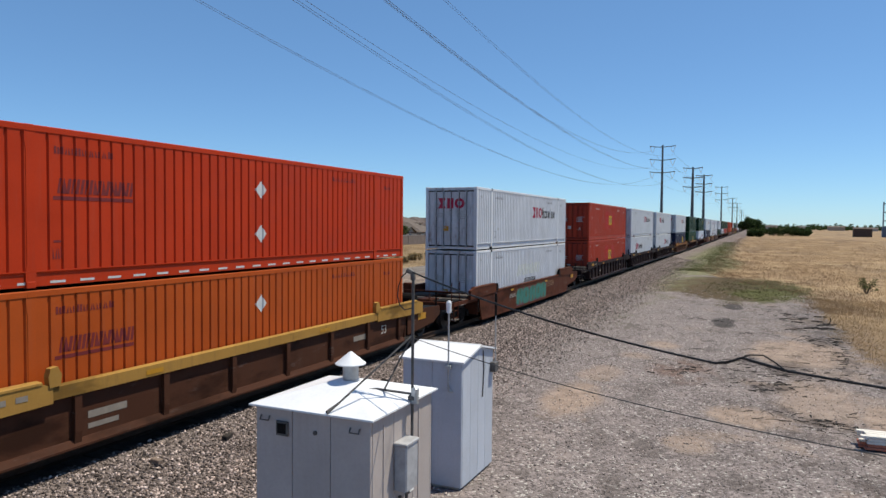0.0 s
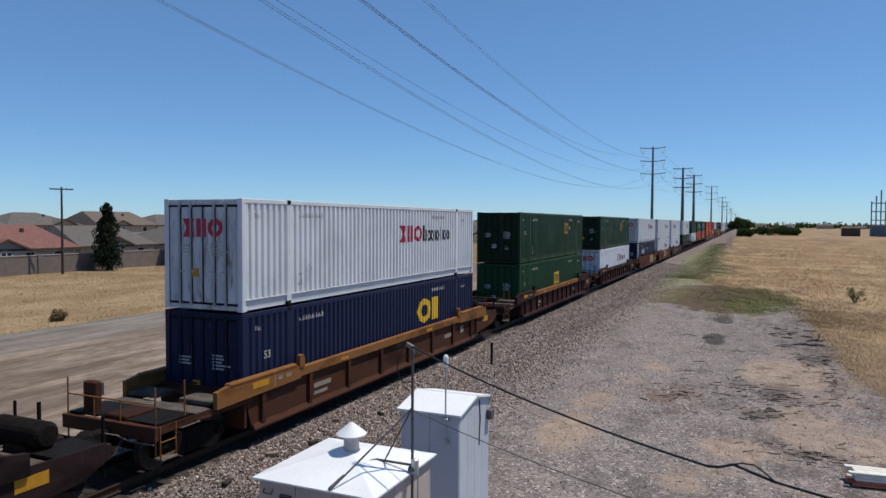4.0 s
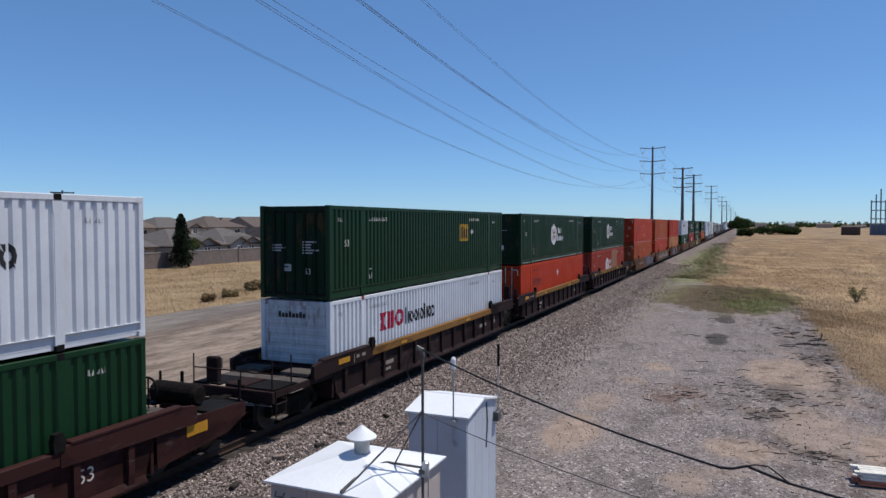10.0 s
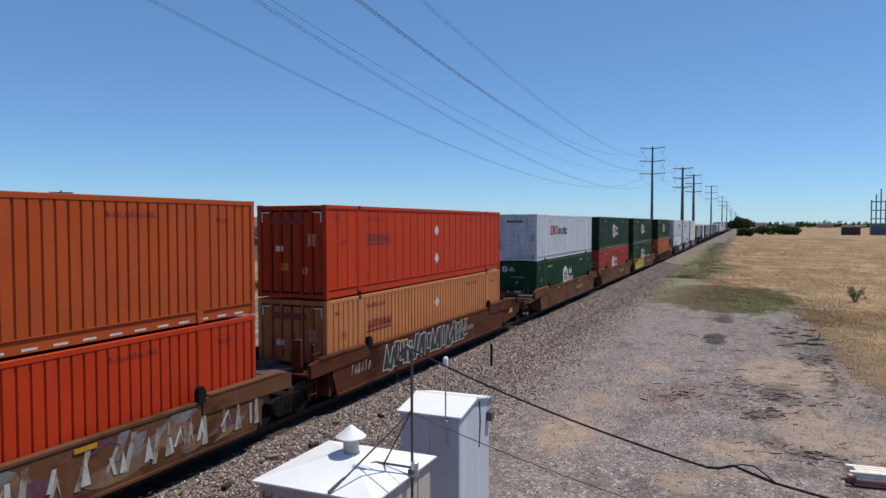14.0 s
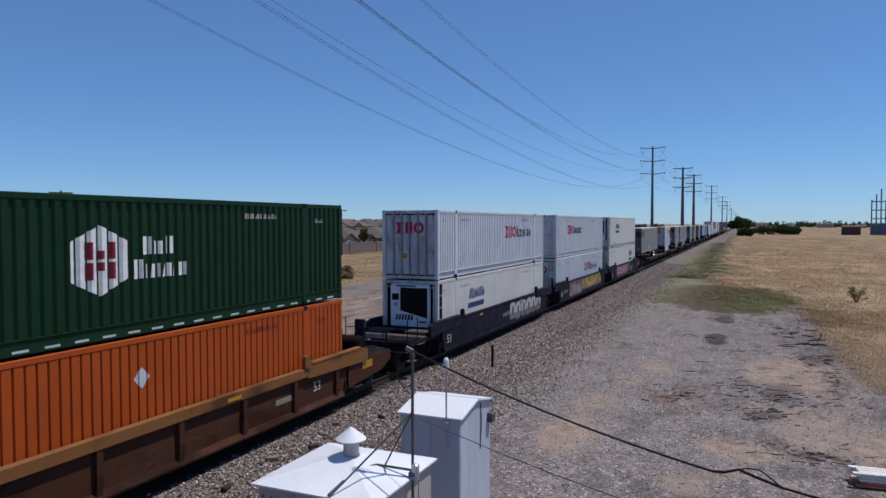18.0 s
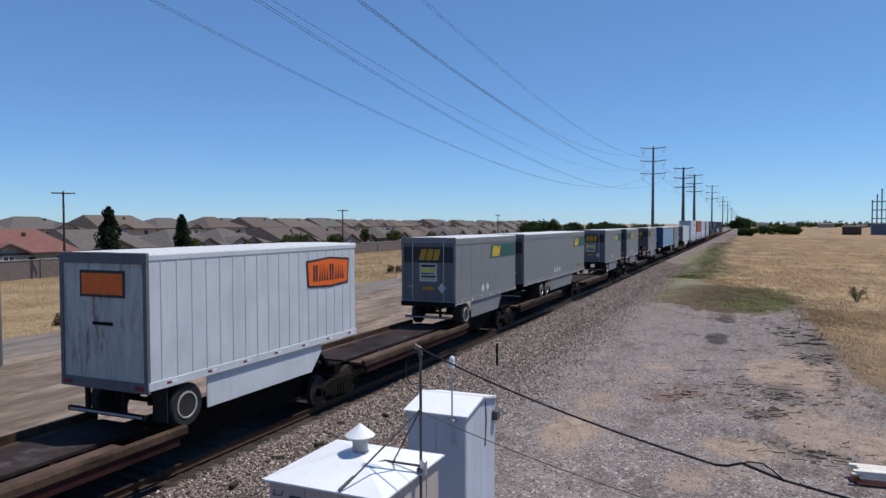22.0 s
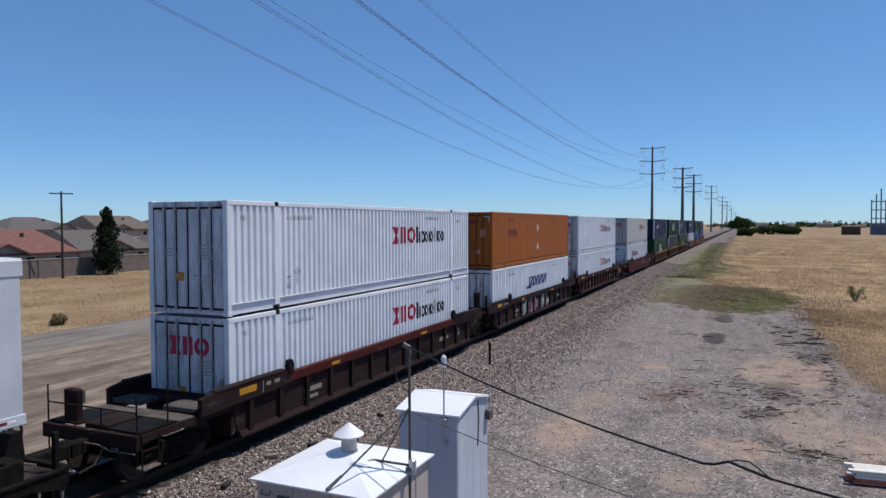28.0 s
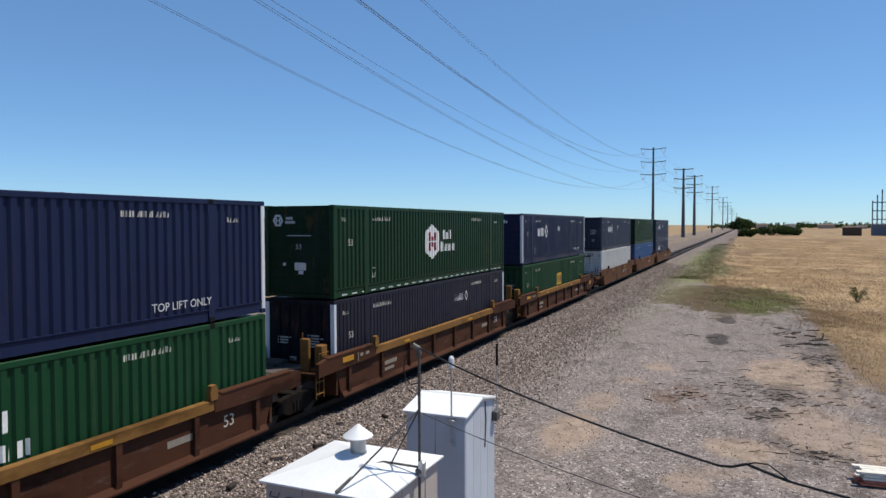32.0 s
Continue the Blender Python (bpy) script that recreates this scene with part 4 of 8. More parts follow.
def container(spec, u, z, group="containers on the train"):
    """One 53-foot stack container; its low near corner line is at y = 0."""
    col, kind, logo, end, words = spec
    P, E = PAINTS[col], END_PAINT[col]
    pale_box = col in ("white", "clean_white", "grey_white")
    orange_box = col in ("red_orange", "orange", "dull_orange", "tan_orange", "brown_orange")
    c = moving(thing("shipping_container", words, "container", (XC, u, z), group), u, z)
    part("side_panel", cached(("side", kind), lambda: side_mesh(kind)), P, c)
    part("side_panel", cached(("side", kind), lambda: side_mesh(kind)), P, c, at=Matrix.Translation((0, LEN, 0)) @ pose(0, 0, 0, 0, 0, 180))

    def roof():
        prof = [(0.05, HT - 0.06), (0.05, HT - 0.045)]
        for i in range(27):
            y = 0.35 + i * 0.575
            prof += [(y, HT - 0.045), (y + 0.06, HT - 0.02), (y + 0.34, HT - 0.02), (y + 0.4, HT - 0.045)]
        prof += [(LEN - 0.05, HT - 0.045), (LEN - 0.05, HT - 0.06)]
        return Shape().prism(prof, "x", -HW + 0.04, HW - 0.04).mesh("roof_panel")
    part("roof_panel", cached("roof", roof), P, c)
    part("floor", cached("cfloor", lambda: Shape().box(-HW + 0.09, HW - 0.09, 0.05, LEN - 0.05, 0.06, 0.16).mesh("floor")), M_BLACK, c)
    rail_m = cached("top_rail", lambda: Shape().block(-0.045, 0.045, 0.09, LEN - 0.09, HT - 0.115, HT - 0.006, 0.012).mesh("top_rail"))
    sill_m = cached("bottom_rail", lambda: Shape().prism([(-0.05, 0.02), (0.012, 0.02), (0.012, 0.25), (0.042, 0.28), (0.042, 0.30), (-0.05, 0.30)], "y", 0.09, LEN - 0.09).mesh("bottom_rail"))
    if col in ("white", "clean_white", "grey_white"):
        sill_m = cached("set_back_rail", lambda: Shape().prism([(-0.05, 0.02), (-0.02, 0.02), (-0.02, 0.25), (0.042, 0.285), (0.042, 0.30), (-0.05, 0.30)], "y", 0.09, LEN - 0.09).mesh("bottom_rail"))
    post_m = cached("corner_post", lambda: Shape().block(-0.075, 0.075, -0.07, 0.07, 0.1, HT - 0.1, 0.015).mesh("corner_post"))
    lift_m = cached("lifting_post", lambda: Shape().prism([(-0.10, 0.1), (0.10, 0.1), (0.10, 0.3), (0.075, 0.42), (0.075, HT - 0.42), (0.10, HT - 0.3), (0.10, HT - 0.1), (-0.10, HT - 0.1), (-0.10, HT - 0.3), (-0.075, HT - 0.42), (-0.075, 0.42), (-0.10, 0.3)], "x", -0.05, 0.036).mesh("lifting_post"))
    cast_m = cached("corner_casting", lambda: Shape().block(-0.085, 0.085, -0.09, 0.09, -0.059, 0.059, 0.012).mesh("corner_casting"))
    for s in (-1, 1):
        r = 0 if s > 0 else 180
        part("top_rail", rail_m, P, c, at=(s * (HW - 0.045), 0, 0))
        part("bottom_rail", sill_m, P, c, at=Matrix.Translation((s * (HW - 0.045), 0 if s > 0 else LEN, 0)) @ pose(0, 0, 0, 0, 0, r))
        for y in (0.07, LEN - 0.07):
            part("corner_post", post_m, PAINTS["white"] if "white_post" in end else P, c, at=(s * (HW - 0.075), y, 0))
        for y in (LIFT, LEN - LIFT):
            part("lifting_post", lift_m, P, c, at=Matrix.Translation((s * (HW - 0.04), y, 0)) @ pose(0, 0, 0, 0, 0, r))
            for zz in (0.06, HT - 0.06) if s > 0 else ():
                part("corner_casting", cast_m, INK["dark_red"] if (col == "white" and int(u) % 3 == 0) else M_BLACK if int(u) % 2 else P, c, at=(s * (HW - 0.082), y, zz))
        for y in (0.09, LEN - 0.09):
            for zz in (0.06, HT - 0.06) if s > 0 or y < 1 else ():
                part("corner_casting", cast_m, P, c, at=(s * (HW - 0.082), y, zz))
    far_end = cached("far_end", lambda: Shape().box(-HW + 0.12, HW - 0.12, LEN - 0.09, LEN - 0.05, 0.1, HT - 0.1).mesh("front_wall"))
    part("front_wall", far_end, P, c)
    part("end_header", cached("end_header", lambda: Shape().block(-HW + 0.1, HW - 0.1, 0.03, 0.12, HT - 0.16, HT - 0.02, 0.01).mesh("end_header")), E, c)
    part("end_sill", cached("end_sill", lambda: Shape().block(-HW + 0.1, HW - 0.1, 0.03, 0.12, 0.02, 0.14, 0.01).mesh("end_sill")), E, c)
    if "door" in end:
        def leaf():
            prof = [(0.012, 0.075), (0.012, 0.045)]
            for lo, hi in ((0.05, 0.33), (0.45, 0.70), (0.82, 1.1)):
                prof += [(lo, 0.045), (lo + 0.04, 0.022), (hi - 0.04, 0.022), (hi, 0.045)]
            prof += [(1.14, 0.045), (1.14, 0.075)]
            return Shape().prism(prof, "z", 0.15, HT - 0.17).mesh("door")
        rod_m = cached("lock_rod", lambda: Shape().tube((0, 0.008, 0.1), (0, 0.008, HT - 0.08), 0.019, 8).box(-0.04, 0.04, -0.012, 0.03, 0.12, 0.2).box(-0.04, 0.04, -0.012, 0.03, HT - 0.24, HT - 0.16).box(-0.17, 0.03, -0.016, 0.004, 0.98, 1.02).mesh("lock_rod"))
        for s in (-1, 1):
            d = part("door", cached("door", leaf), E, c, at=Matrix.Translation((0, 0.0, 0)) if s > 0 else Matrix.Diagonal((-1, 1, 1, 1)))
            for x in (0.39, 0.76):
                part("lock_rod", rod_m, INK["silver"] if abs(u - 290.15) < 0.1 else INK["grey"] if pale_box else E, d, at=(x, 0, 0))
            # gaskets, plus black strips that paint the rods' shade into the valleys
            part("gasket", cached("gasket", lambda: Shape().box(0.0, 0.012, 0.018, 0.07, 0.15, HT - 0.17).box(1.14, 1.22, 0.03, 0.07, 0.15, HT - 0.17).box(0.012, 1.14, 0.018, 0.044, 0.15, 0.20).box(0.012, 1.14, 0.018, 0.044, HT - 0.22, HT - 0.17).box(0.36, 0.42, 0.037, 0.044, 0.2, HT - 0.22).box(0.73, 0.79, 0.037, 0.044, 0.2, HT - 0.22).mesh("gasket")), M_BLACK, d, "black door gaskets and painted shade strips behind the lock rods")
        ink = {"white": "red", "grey_white": "red"}.get(col, "white" if col in ("green", "light_green", "navy", "ink", "slate") else "black")
        if logo in ("red_black", "red_black_mid") and not (abs(u - 721.35) < 0.1 and z > 1):
            s = Shape()
            s.prism([(-0.66, 1.90), (-0.27, 1.90), (-0.40, 2.14), (-0.27, 2.38), (-0.66, 2.38), (-0.53, 2.14)], "y", 0.012, 0.018)
            s.prism([(-0.20, 1.90), (-0.06, 1.90), (-0.06, 2.38), (-0.20, 2.38)], "y", 0.012, 0.018)
            s.prism([(0.0, 1.90), (0.12, 1.90), (0.12, 2.38), (0.0, 2.38)], "y", 0.012, 0.018)
            for piece in ring_pieces(0.42, 2.14, 0.25, 0.24, 0.5, 12):
                s.prism(piece, "y", 0.012, 0.018)
            part("logo", s, INK["red"], c, "red block mark on the doors")
        if logo == "slant_blue_far":
            s = Shape()
            for i in range(6):
                s.prism([(-0.78 + i * 0.25, 1.75), (-0.60 + i * 0.25, 1.75), (-0.52 + i * 0.25, 2.22), (-0.70 + i * 0.25, 2.22)], "y", 0.012, 0.018)
            part("logo", s, INK["navy"], c, "dark blue slanted blocks on the doors")
        if orange_box:
            for sx in (-1, 1):
                part("reflective_tape", Shape().prism([(sx * 1.12, 2.68), (sx * 0.82, 2.68), (sx * 0.82, 2.64), (sx * 1.08, 2.64), (sx * 1.08, 2.36), (sx * 1.12, 2.36)], "y", 0.006, 0.012), INK["silver"], c, "white corner tape")
            if abs(u - 290.15) > 0.1:
                part("logo", Shape().box(-0.80, 0.52, 0.010, 0.016, 2.28, 2.48), INK["dark_red"], c, "dark block on the doors")
                part("sticker", Shape().box(0.62, 0.90, 0.010, 0.016, 1.62, 2.0), INK["bleached"], c, "pale sticker")
                part("sticker", Shape().box(-0.58, -0.30, 0.010, 0.016, 1.45, 1.62), INK["pale"], c, "pale sticker")
            else:
                part("placard", Shape().prism([(-0.86, 1.22), (-0.64, 0.96), (-0.42, 1.22), (-0.64, 1.48)], "y", 0.008, 0.014), INK["silver"], c, "silver diamond placard")
        marks = Shape()
        g = random.Random(int(u * 10))
        for i in range(5):
            zz = 1.75 - i * 0.085
            marks.box(0.30, 0.30 + g.uniform(0.3, 0.62), 0.014, 0.019, zz, zz + 0.045)
            if i < 3:
                marks.box(-0.82, -0.82 + g.uniform(0.3, 0.5), 0.014, 0.019, zz - 0.1, zz - 0.055)
        if not orange_box:
            tagged(part("stencil_mark", marks, INK["grey"], c), kind="stuff")
        part("size_mark", lettering("53", 0.19), INK["grey"] if col in ("white", "clean_white", "grey_white") else INK["pale"], c, at=Matrix.Translation((0.36, 0.014, 0.78)) @ pose(0, 0, 0, 0, 0, -90))
        part("warning_label", cached("warn", lambda: Shape().box(-0.42, -0.12, 0.012, 0.018, 0.86, 1.08).mesh("warning_label")), INK["amber"] if int(u) % 2 else INK["grey"], c)
    elif "reefer" in end:
        unit = part("cooling_unit", Shape().block(-0.92, 0.92, -0.02, 0.16, 0.72, 2.72, 0.06), PAINTS["clean_white"], c, "white cooling unit with a dark grille")
        part("grille", Shape().prism([(-0.42, 1.62), (0.82, 1.32), (0.82, 2.58), (-0.42, 2.58)], "y", -0.045, -0.015), M_BLACK, unit)
        part("service_panel", Shape().block(-0.82, -0.50, -0.04, 0, 2.05, 2.32, 0.01), M_BLACK, unit)
        part("service_panel", Shape().block(-0.74, -0.56, -0.04, 0, 1.78, 1.95, 0.01), INK["grey"], unit)
        part("latch", Shape().block(0.45, 0.78, -0.05, -0.015, 1.14, 1.20, 0.01), M_BLACK, unit)
        part("latch", Shape().block(0.45, 0.70, -0.05, -0.015, 0.84, 0.96, 0.01), M_BLACK, unit)
        part("unit_badge", Shape().box(-0.62, 0.30, -0.03, -0.022, 2.62, 2.68), INK["black"], unit)
        part("recess", Shape().box(-HW + 0.14, HW - 0.14, 0.16, 0.2, 0.15, HT - 0.17), M_BLACK, c)
        part("belt_panel", Shape().block(-HW + 0.16, HW - 0.16, 0.03, 0.15, 0.18, 0.66, 0.02), END_PAINT["grey_white"], c)
        # no real hole: a black patch paints the shaded gap behind the rungs
        gap = part("side_opening", decal([rect(0.17, 0.46, 0.32, 2.74)], None, 0.004, HW - 0.012), M_BLACK, c, "black patch painting the shaded opening beside the corner post")
        for zz in (0.75, 1.25, 1.75, 2.25):
            part("rung", Shape().box(HW - 0.02, HW + 0.004, 0.17, 0.46, zz, zz + 0.035), M_GALV, gap)
        fr = Shape()
        for x in (-HW + 0.2, HW - 0.2):
            fr.tube((x, 0.02, 0.2), (x, 0.02, HT - 0.2), 0.035)
        for zz in (0.7, 2.6):
            fr.tube((-HW + 0.2, 0.02, zz), (HW - 0.2, 0.02, zz), 0.025)
        part("guard_frame", fr, M_GALV, c)
        for q in range(6):
            part("logo", Shape().prism([(-0.66 + q * 0.14, 1.22), (-0.57 + q * 0.14, 1.22), (-0.52 + q * 0.14, 1.45), (-0.61 + q * 0.14, 1.45)], "y", -0.03, -0.022), INK["black"], c, "black slanted block")
    else:
        def front():
            prof = [(0.09, 0.13), (0.05, 0.13)]
            for i in range(8):
                zz = 0.32 + i * 0.3
                prof += [(0.05, zz), (0.036, zz + 0.03), (0.036, zz + 0.17), (0.05, zz + 0.2)]
            prof += [(0.05, HT - 0.15), (0.09, HT - 0.15)]
            return Shape().prism(prof, "x", -HW + 0.14, HW - 0.14).mesh("front_wall")
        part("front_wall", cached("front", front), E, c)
        if logo in ("hexagon", "hexagon_low"):
            hx = Shape()
            for piece in ring_pieces(-0.78, 2.42, 0.19, 0.21, 0.35, 6):
                hx.prism(piece, "y", 0.022, 0.03)
            hx.box(-0.86, -0.82, 0.022, 0.03, 2.33, 2.51).box(-0.74, -0.70, 0.022, 0.03, 2.33, 2.51).box(-0.82, -0.74, 0.022, 0.03, 2.40, 2.44)
            part("logo", hx, INK["silver"], c, "small pale hexagon mark")
            part("stencil_mark", Shape().box(-0.48, -0.22, 0.022, 0.03, 2.45, 2.53), INK["grey"], c)
            part("stencil_mark", Shape().box(-0.50, -0.14, 0.022, 0.03, 2.32, 2.41), INK["grey"], c)
            part("stencil_mark", Shape().box(-0.42, 0.45, 0.022, 0.03, 1.93, 1.96), INK["grey"], c)
            part("size_mark", lettering("53", 0.17), INK["grey"], c, at=Matrix.Translation((-0.12, 0.026, 1.52)) @ pose(0, 0, 0, 0, 0, -90))
            part("warning_plate", Shape().box(-0.16, 0.26, 0.022, 0.03, 0.86, 1.10), INK["silver"], c, "pale notice plate")
            part("warning_plate", Shape().box(-0.02, 0.16, 0.022, 0.03, 0.74, 0.85), INK["silver"], c, "small pale notice plate")
            part("stencil_mark", Shape().box(-0.60, -0.50, 0.022, 0.03, 1.0, 1.09), INK["silver"], c)
        else:
            mk = Shape()
            for i in range(8):
                mk.box(-0.62 + i * 0.13, -0.62 + i * 0.13 + 0.09, 0.022, 0.03, 2.36, 2.36 + (0.13 if i % 3 else 0.18))
            part("logo", mk, INK["black"] if pale_box else INK["silver"], c, "small row of blocks")
            if pale_box:
                part("size_mark", lettering("53", 0.17), INK["grey"], c, at=Matrix.Translation((-0.05, 0.026, 1.5)) @ pose(0, 0, 0, 0, 0, -90))
    for entry in logo_patches(logo):
        lift = entry[3] if len(entry) > 3 else 0.004
        key = ("logo", logo, entry[0], kind)
        tagged(part("logo", cached(key, lambda e=entry, l=lift: decal(e[1], kind, l).mesh("logo")), INK[entry[0]], c, entry[2]), kind="stuff" if len(entry[1]) > 1 else "")
    # stencilled lines of small marks near the posts
    ink = INK["grey"] if col in ("white", "clean_white", "grey_white") else INK["pale"] if col not in ("red_orange", "orange", "dull_orange", "tan_orange", "brown_orange") else INK["dark_red"]

    def stencil():
        p = word_blocks(2.45, 3.75, 2.42, 2.56, 9, 15, tuple(range(9))) + word_blocks(11.6, 12.9, 2.45, 2.58, 9, 16, tuple(range(9))) + word_blocks(0.5, 0.85, 2.4, 2.52, 3, 17, (0, 1, 2))
        p += word_blocks(2.4, 2.62, 0.5, 0.72, 2, 18, (0, 1)) + word_blocks(14.75, 15.2, 2.35, 2.47, 3, 19, (0, 1, 2)) + [rect(2.42, 2.6, 0.8, 0.84)]
        return decal(p, kind, 0.0045).mesh("stencil_mark")
    tagged(part("stencil_mark", cached(("stencil", kind), stencil), ink, c), kind="stuff")
    if col not in ("white", "clean_white", "grey_white"):
        part("size_mark", lettering("53", 0.22), ink, c, at=(HW - 0.006, 0.85, 1.62))
    if col in TAPED and "tape" in end:
        def tape():
            return decal([rect(0.5 + i * 0.62, 0.5 + i * 0.62 + 0.31, 0.06, 0.105) for i in range(25)], None, 0.004, HW - 0.033).mesh("reflective_tape")
        tagged(part("reflective_tape", cached("tape", tape), INK["silver"], c, "dashed white reflective tape"), kind="stuff")
    if logo in ("red_black", "red_black_mid"):
        part("placard_holder", cached(("plac", kind), lambda: decal([diamond(2.95, 0.95, 0.16), rect(2.87, 3.03, 0.6, 0.8)], kind, 0.006).mesh("placard_holder")), INK["silver"], c)
    return c


# ======== articulated well cars ========
def truck(parent, y, seen=True):
    """A two-axle freight truck."""
    t = part("truck", cached("bolster", lambda: Shape().block(-1.05, 1.05, -0.2, 0.2, 0.42, 0.78, 0.03).tube((0, 0, 0.5), (0, 0, 1.0), 0.22, 12).mesh("truck")), M_TRUCK, parent, at=(0, y, 0))

    def frame_m():
        s = Shape()
        s.prism([(-1.12, 0.36), (-1.12, 0.60), (-0.85, 0.68), (-0.40, 0.74), (0.40, 0.74), (0.85, 0.68), (1.12, 0.60), (1.12, 0.36), (0.72, 0.36), (0.45, 0.22), (-0.45, 0.22), (-0.72, 0.36)], "x", -0.09, 0.09)
        for sy in (-1, 1):
            s.tube((0.06, sy * 0.89, 0.47), (0.17, sy * 0.89, 0.47), 0.13, 12)
        for i in range(3):
            s.tube((0.06, -0.16 + i * 0.16, 0.26), (0.06, -0.16 + i * 0.16, 0.56), 0.062, 8)
        return s.mesh("side_frame")

    def wheel_m():
        return Shape().lathe([(0.06, -0.07), (0.40, -0.05), (0.455, -0.06), (0.457, 0.05), (0.48, 0.055), (0.48, 0.08), (0.38, 0.06), (0.12, 0.07)], "x", 24).mesh("wheel")
    for s in (-1, 1):
        part("side_frame", cached("side_frame", frame_m), M_TRUCK, t, at=Matrix.Translation((s * 1.0, 0, 0)) @ pose(0, 0, 0, 0, 0, 0 if s > 0 else 180))
        for a in (-0.89, 0.89):
            part("wheel", cached("wheel", wheel_m), M_WHEEL, t, at=Matrix.Translation((s * 0.78, a, 0.462)) @ pose(0, 0, 0, 0, 0, 180 if s > 0 else 0))
    for a in (-0.89, 0.89):
        part("axle", cached("axle", lambda: Shape().tube((-0.76, 0, 0.462), (0.76, 0, 0.462), 0.085, 10).mesh("axle")), M_TRUCK, t, at=(0, a, 0))
    return t


SW = 1.50                                         # half width over the side sills


MARK_AT = {29.49: (4.1, 5.1), 332.95: (3.0, 6.3), 434.3: (10.4, 13.3), 481.35: (7.7, 8.7), 500.8: (1.2, 2.3), 520.2: (11.2, 12.8), 352.45: (3.0, 5.6)}


def well_car(u, paint_name, ribs, near, far, chord=None, words="", rib_pitch=1.25, art=(), plain_side=False):
    """One well unit. near / far: 'end' (coupled) or 'joint' (shared truck, carried by the unit whose near end it is) or 'tail'."""
    P = CARS[paint_name]
    CH = CARS[chord] if chord else P
    C = P if paint_name == "dark" else CH
    drop = 0.24 if abs(u - 29.49) < 0.1 else 0.0      # this car has a lower side
    w = moving(thing("well_car", words, "railcar", (XC, u, 0), "well cars of the train"), u)
    if plain_side:
        def sill():
            s = Shape()
            s.prism([(0.0, 0.95), (0.25, 0.35), (LEN - 0.25, 0.35), (LEN, 0.95), (LEN, 1.5), (0, 1.5)], "x", SW - 0.05, SW)
            s.block(SW - 0.14, SW + 0.02, 0.0, LEN, 1.46, 1.53, 0.015)
            s.block(SW - 0.14, SW + 0.015, 0.25, LEN - 0.25, 0.30, 0.38, 0.015)
            return s.mesh("side_sill")
        sm = cached("sill_plain", sill)
    else:
        def sill():
            s = Shape()
            s.prism([(0.0, 0.95), (0.2, 0.3), (LEN - 0.2, 0.3), (LEN, 0.95), (LEN, 1.3), (0, 1.3)], "x", SW - 0.13, SW - 0.09)
            return s.mesh("side_sill")
        sm = cached("sill_ribbed", sill)
    top_m = cached("top_chord", lambda: Shape().block(-0.15, 0.015, 0.0, LEN, 1.25, 1.50, 0.02).mesh("top_chord"))
    low_m = cached("bottom_chord", lambda: Shape().prism([(-0.16, 0.24), (0.005, 0.24), (0.005, 0.28), (-0.07, 0.40), (-0.16, 0.40)], "y", 0.2, LEN - 0.2).mesh("bottom_chord"))
    rib_m = cached("rib", lambda: Shape().prism([(0.0, 1.26), (0.0, 0.55), (-0.03, 0.30), (-0.10, 0.30), (-0.10, 1.26)], "y", -0.075, 0.075).mesh("rib"))
    raise_m = cached("raised_end", lambda: Shape().prism([(-1.2, 1.12), (-1.2, 1.52), (-0.7, 1.61), (1.95, 1.61), (2.2, 1.50), (2.2, 1.2)], "x", -0.10, 0.03).block(-0.16, 0.045, -0.75, 2.0, 1.58, 1.64, 0.02).mesh("raised_end"))
    guide_m = cached("guide", lambda: Shape().prism([(-0.11, 1.5), (0.11, 1.5), (0.13, 1.72), (0.05, 1.86), (-0.09, 1.84), (-0.13, 1.70)], "x", -0.08, 0.05).mesh("guide"))
    for s in (-1, 1):
        turn = Matrix.Identity(4) if s > 0 else Matrix.Translation((0, LEN, 0)) @ pose(0, 0, 0, 0, 0, 180)
        base = Matrix.Translation((SW * s, 0 if s > 0 else LEN, 0)) @ (pose(0, 0, 0, 0, 0, 0 if s > 0 else 180))
        part("side_sill", sm, P, w, at=Matrix.Translation((0, 0, -drop)) @ turn)
        if not plain_side:
            part("top_chord", top_m, CH, w, at=base)
            part("bottom_chord", low_m, P, w, at=base)
            n = round((LEN - 1.2) / rib_pitch)
            for i in range(n + 1):
                part("rib", rib_m, P, w, at=Matrix.Translation((SW * s, 0.6 + i * (LEN - 1.2) / n, 0)) @ pose(0, 0, 0, 0, 0, 0 if s > 0 else 180))
        for y, flip in ((0, 0), (LEN, 1)):
            m = Matrix.Translation((SW * s, y, 0)) @ Matrix.Diagonal((s, -1 if flip else 1, 1, 1))
            # on the red car the blackish paint stands for shade on the raised ends
            part("raised_end", raise_m, CARS["dark"] if paint_name == "red" else C if paint_name == "brown" and chord != "ochre" else P, w, at=m)
        for y in (LIFT + 0.25, LEN - LIFT - 0.25):
            part("guide", guide_m, M_BLACK if plain_side or paint_name in ("dark", "maroon") else C, w, at=Matrix.Translation((SW * s, y, -drop)) @ Matrix.Diagonal((s, 1, 1, 1)))
    part("well_floor", cached("well_floor", lambda: Shape().box(-1.36, 1.36, 0.2, LEN - 0.2, 0.22, 0.30).mesh("well_floor")), M_BLACK, w)
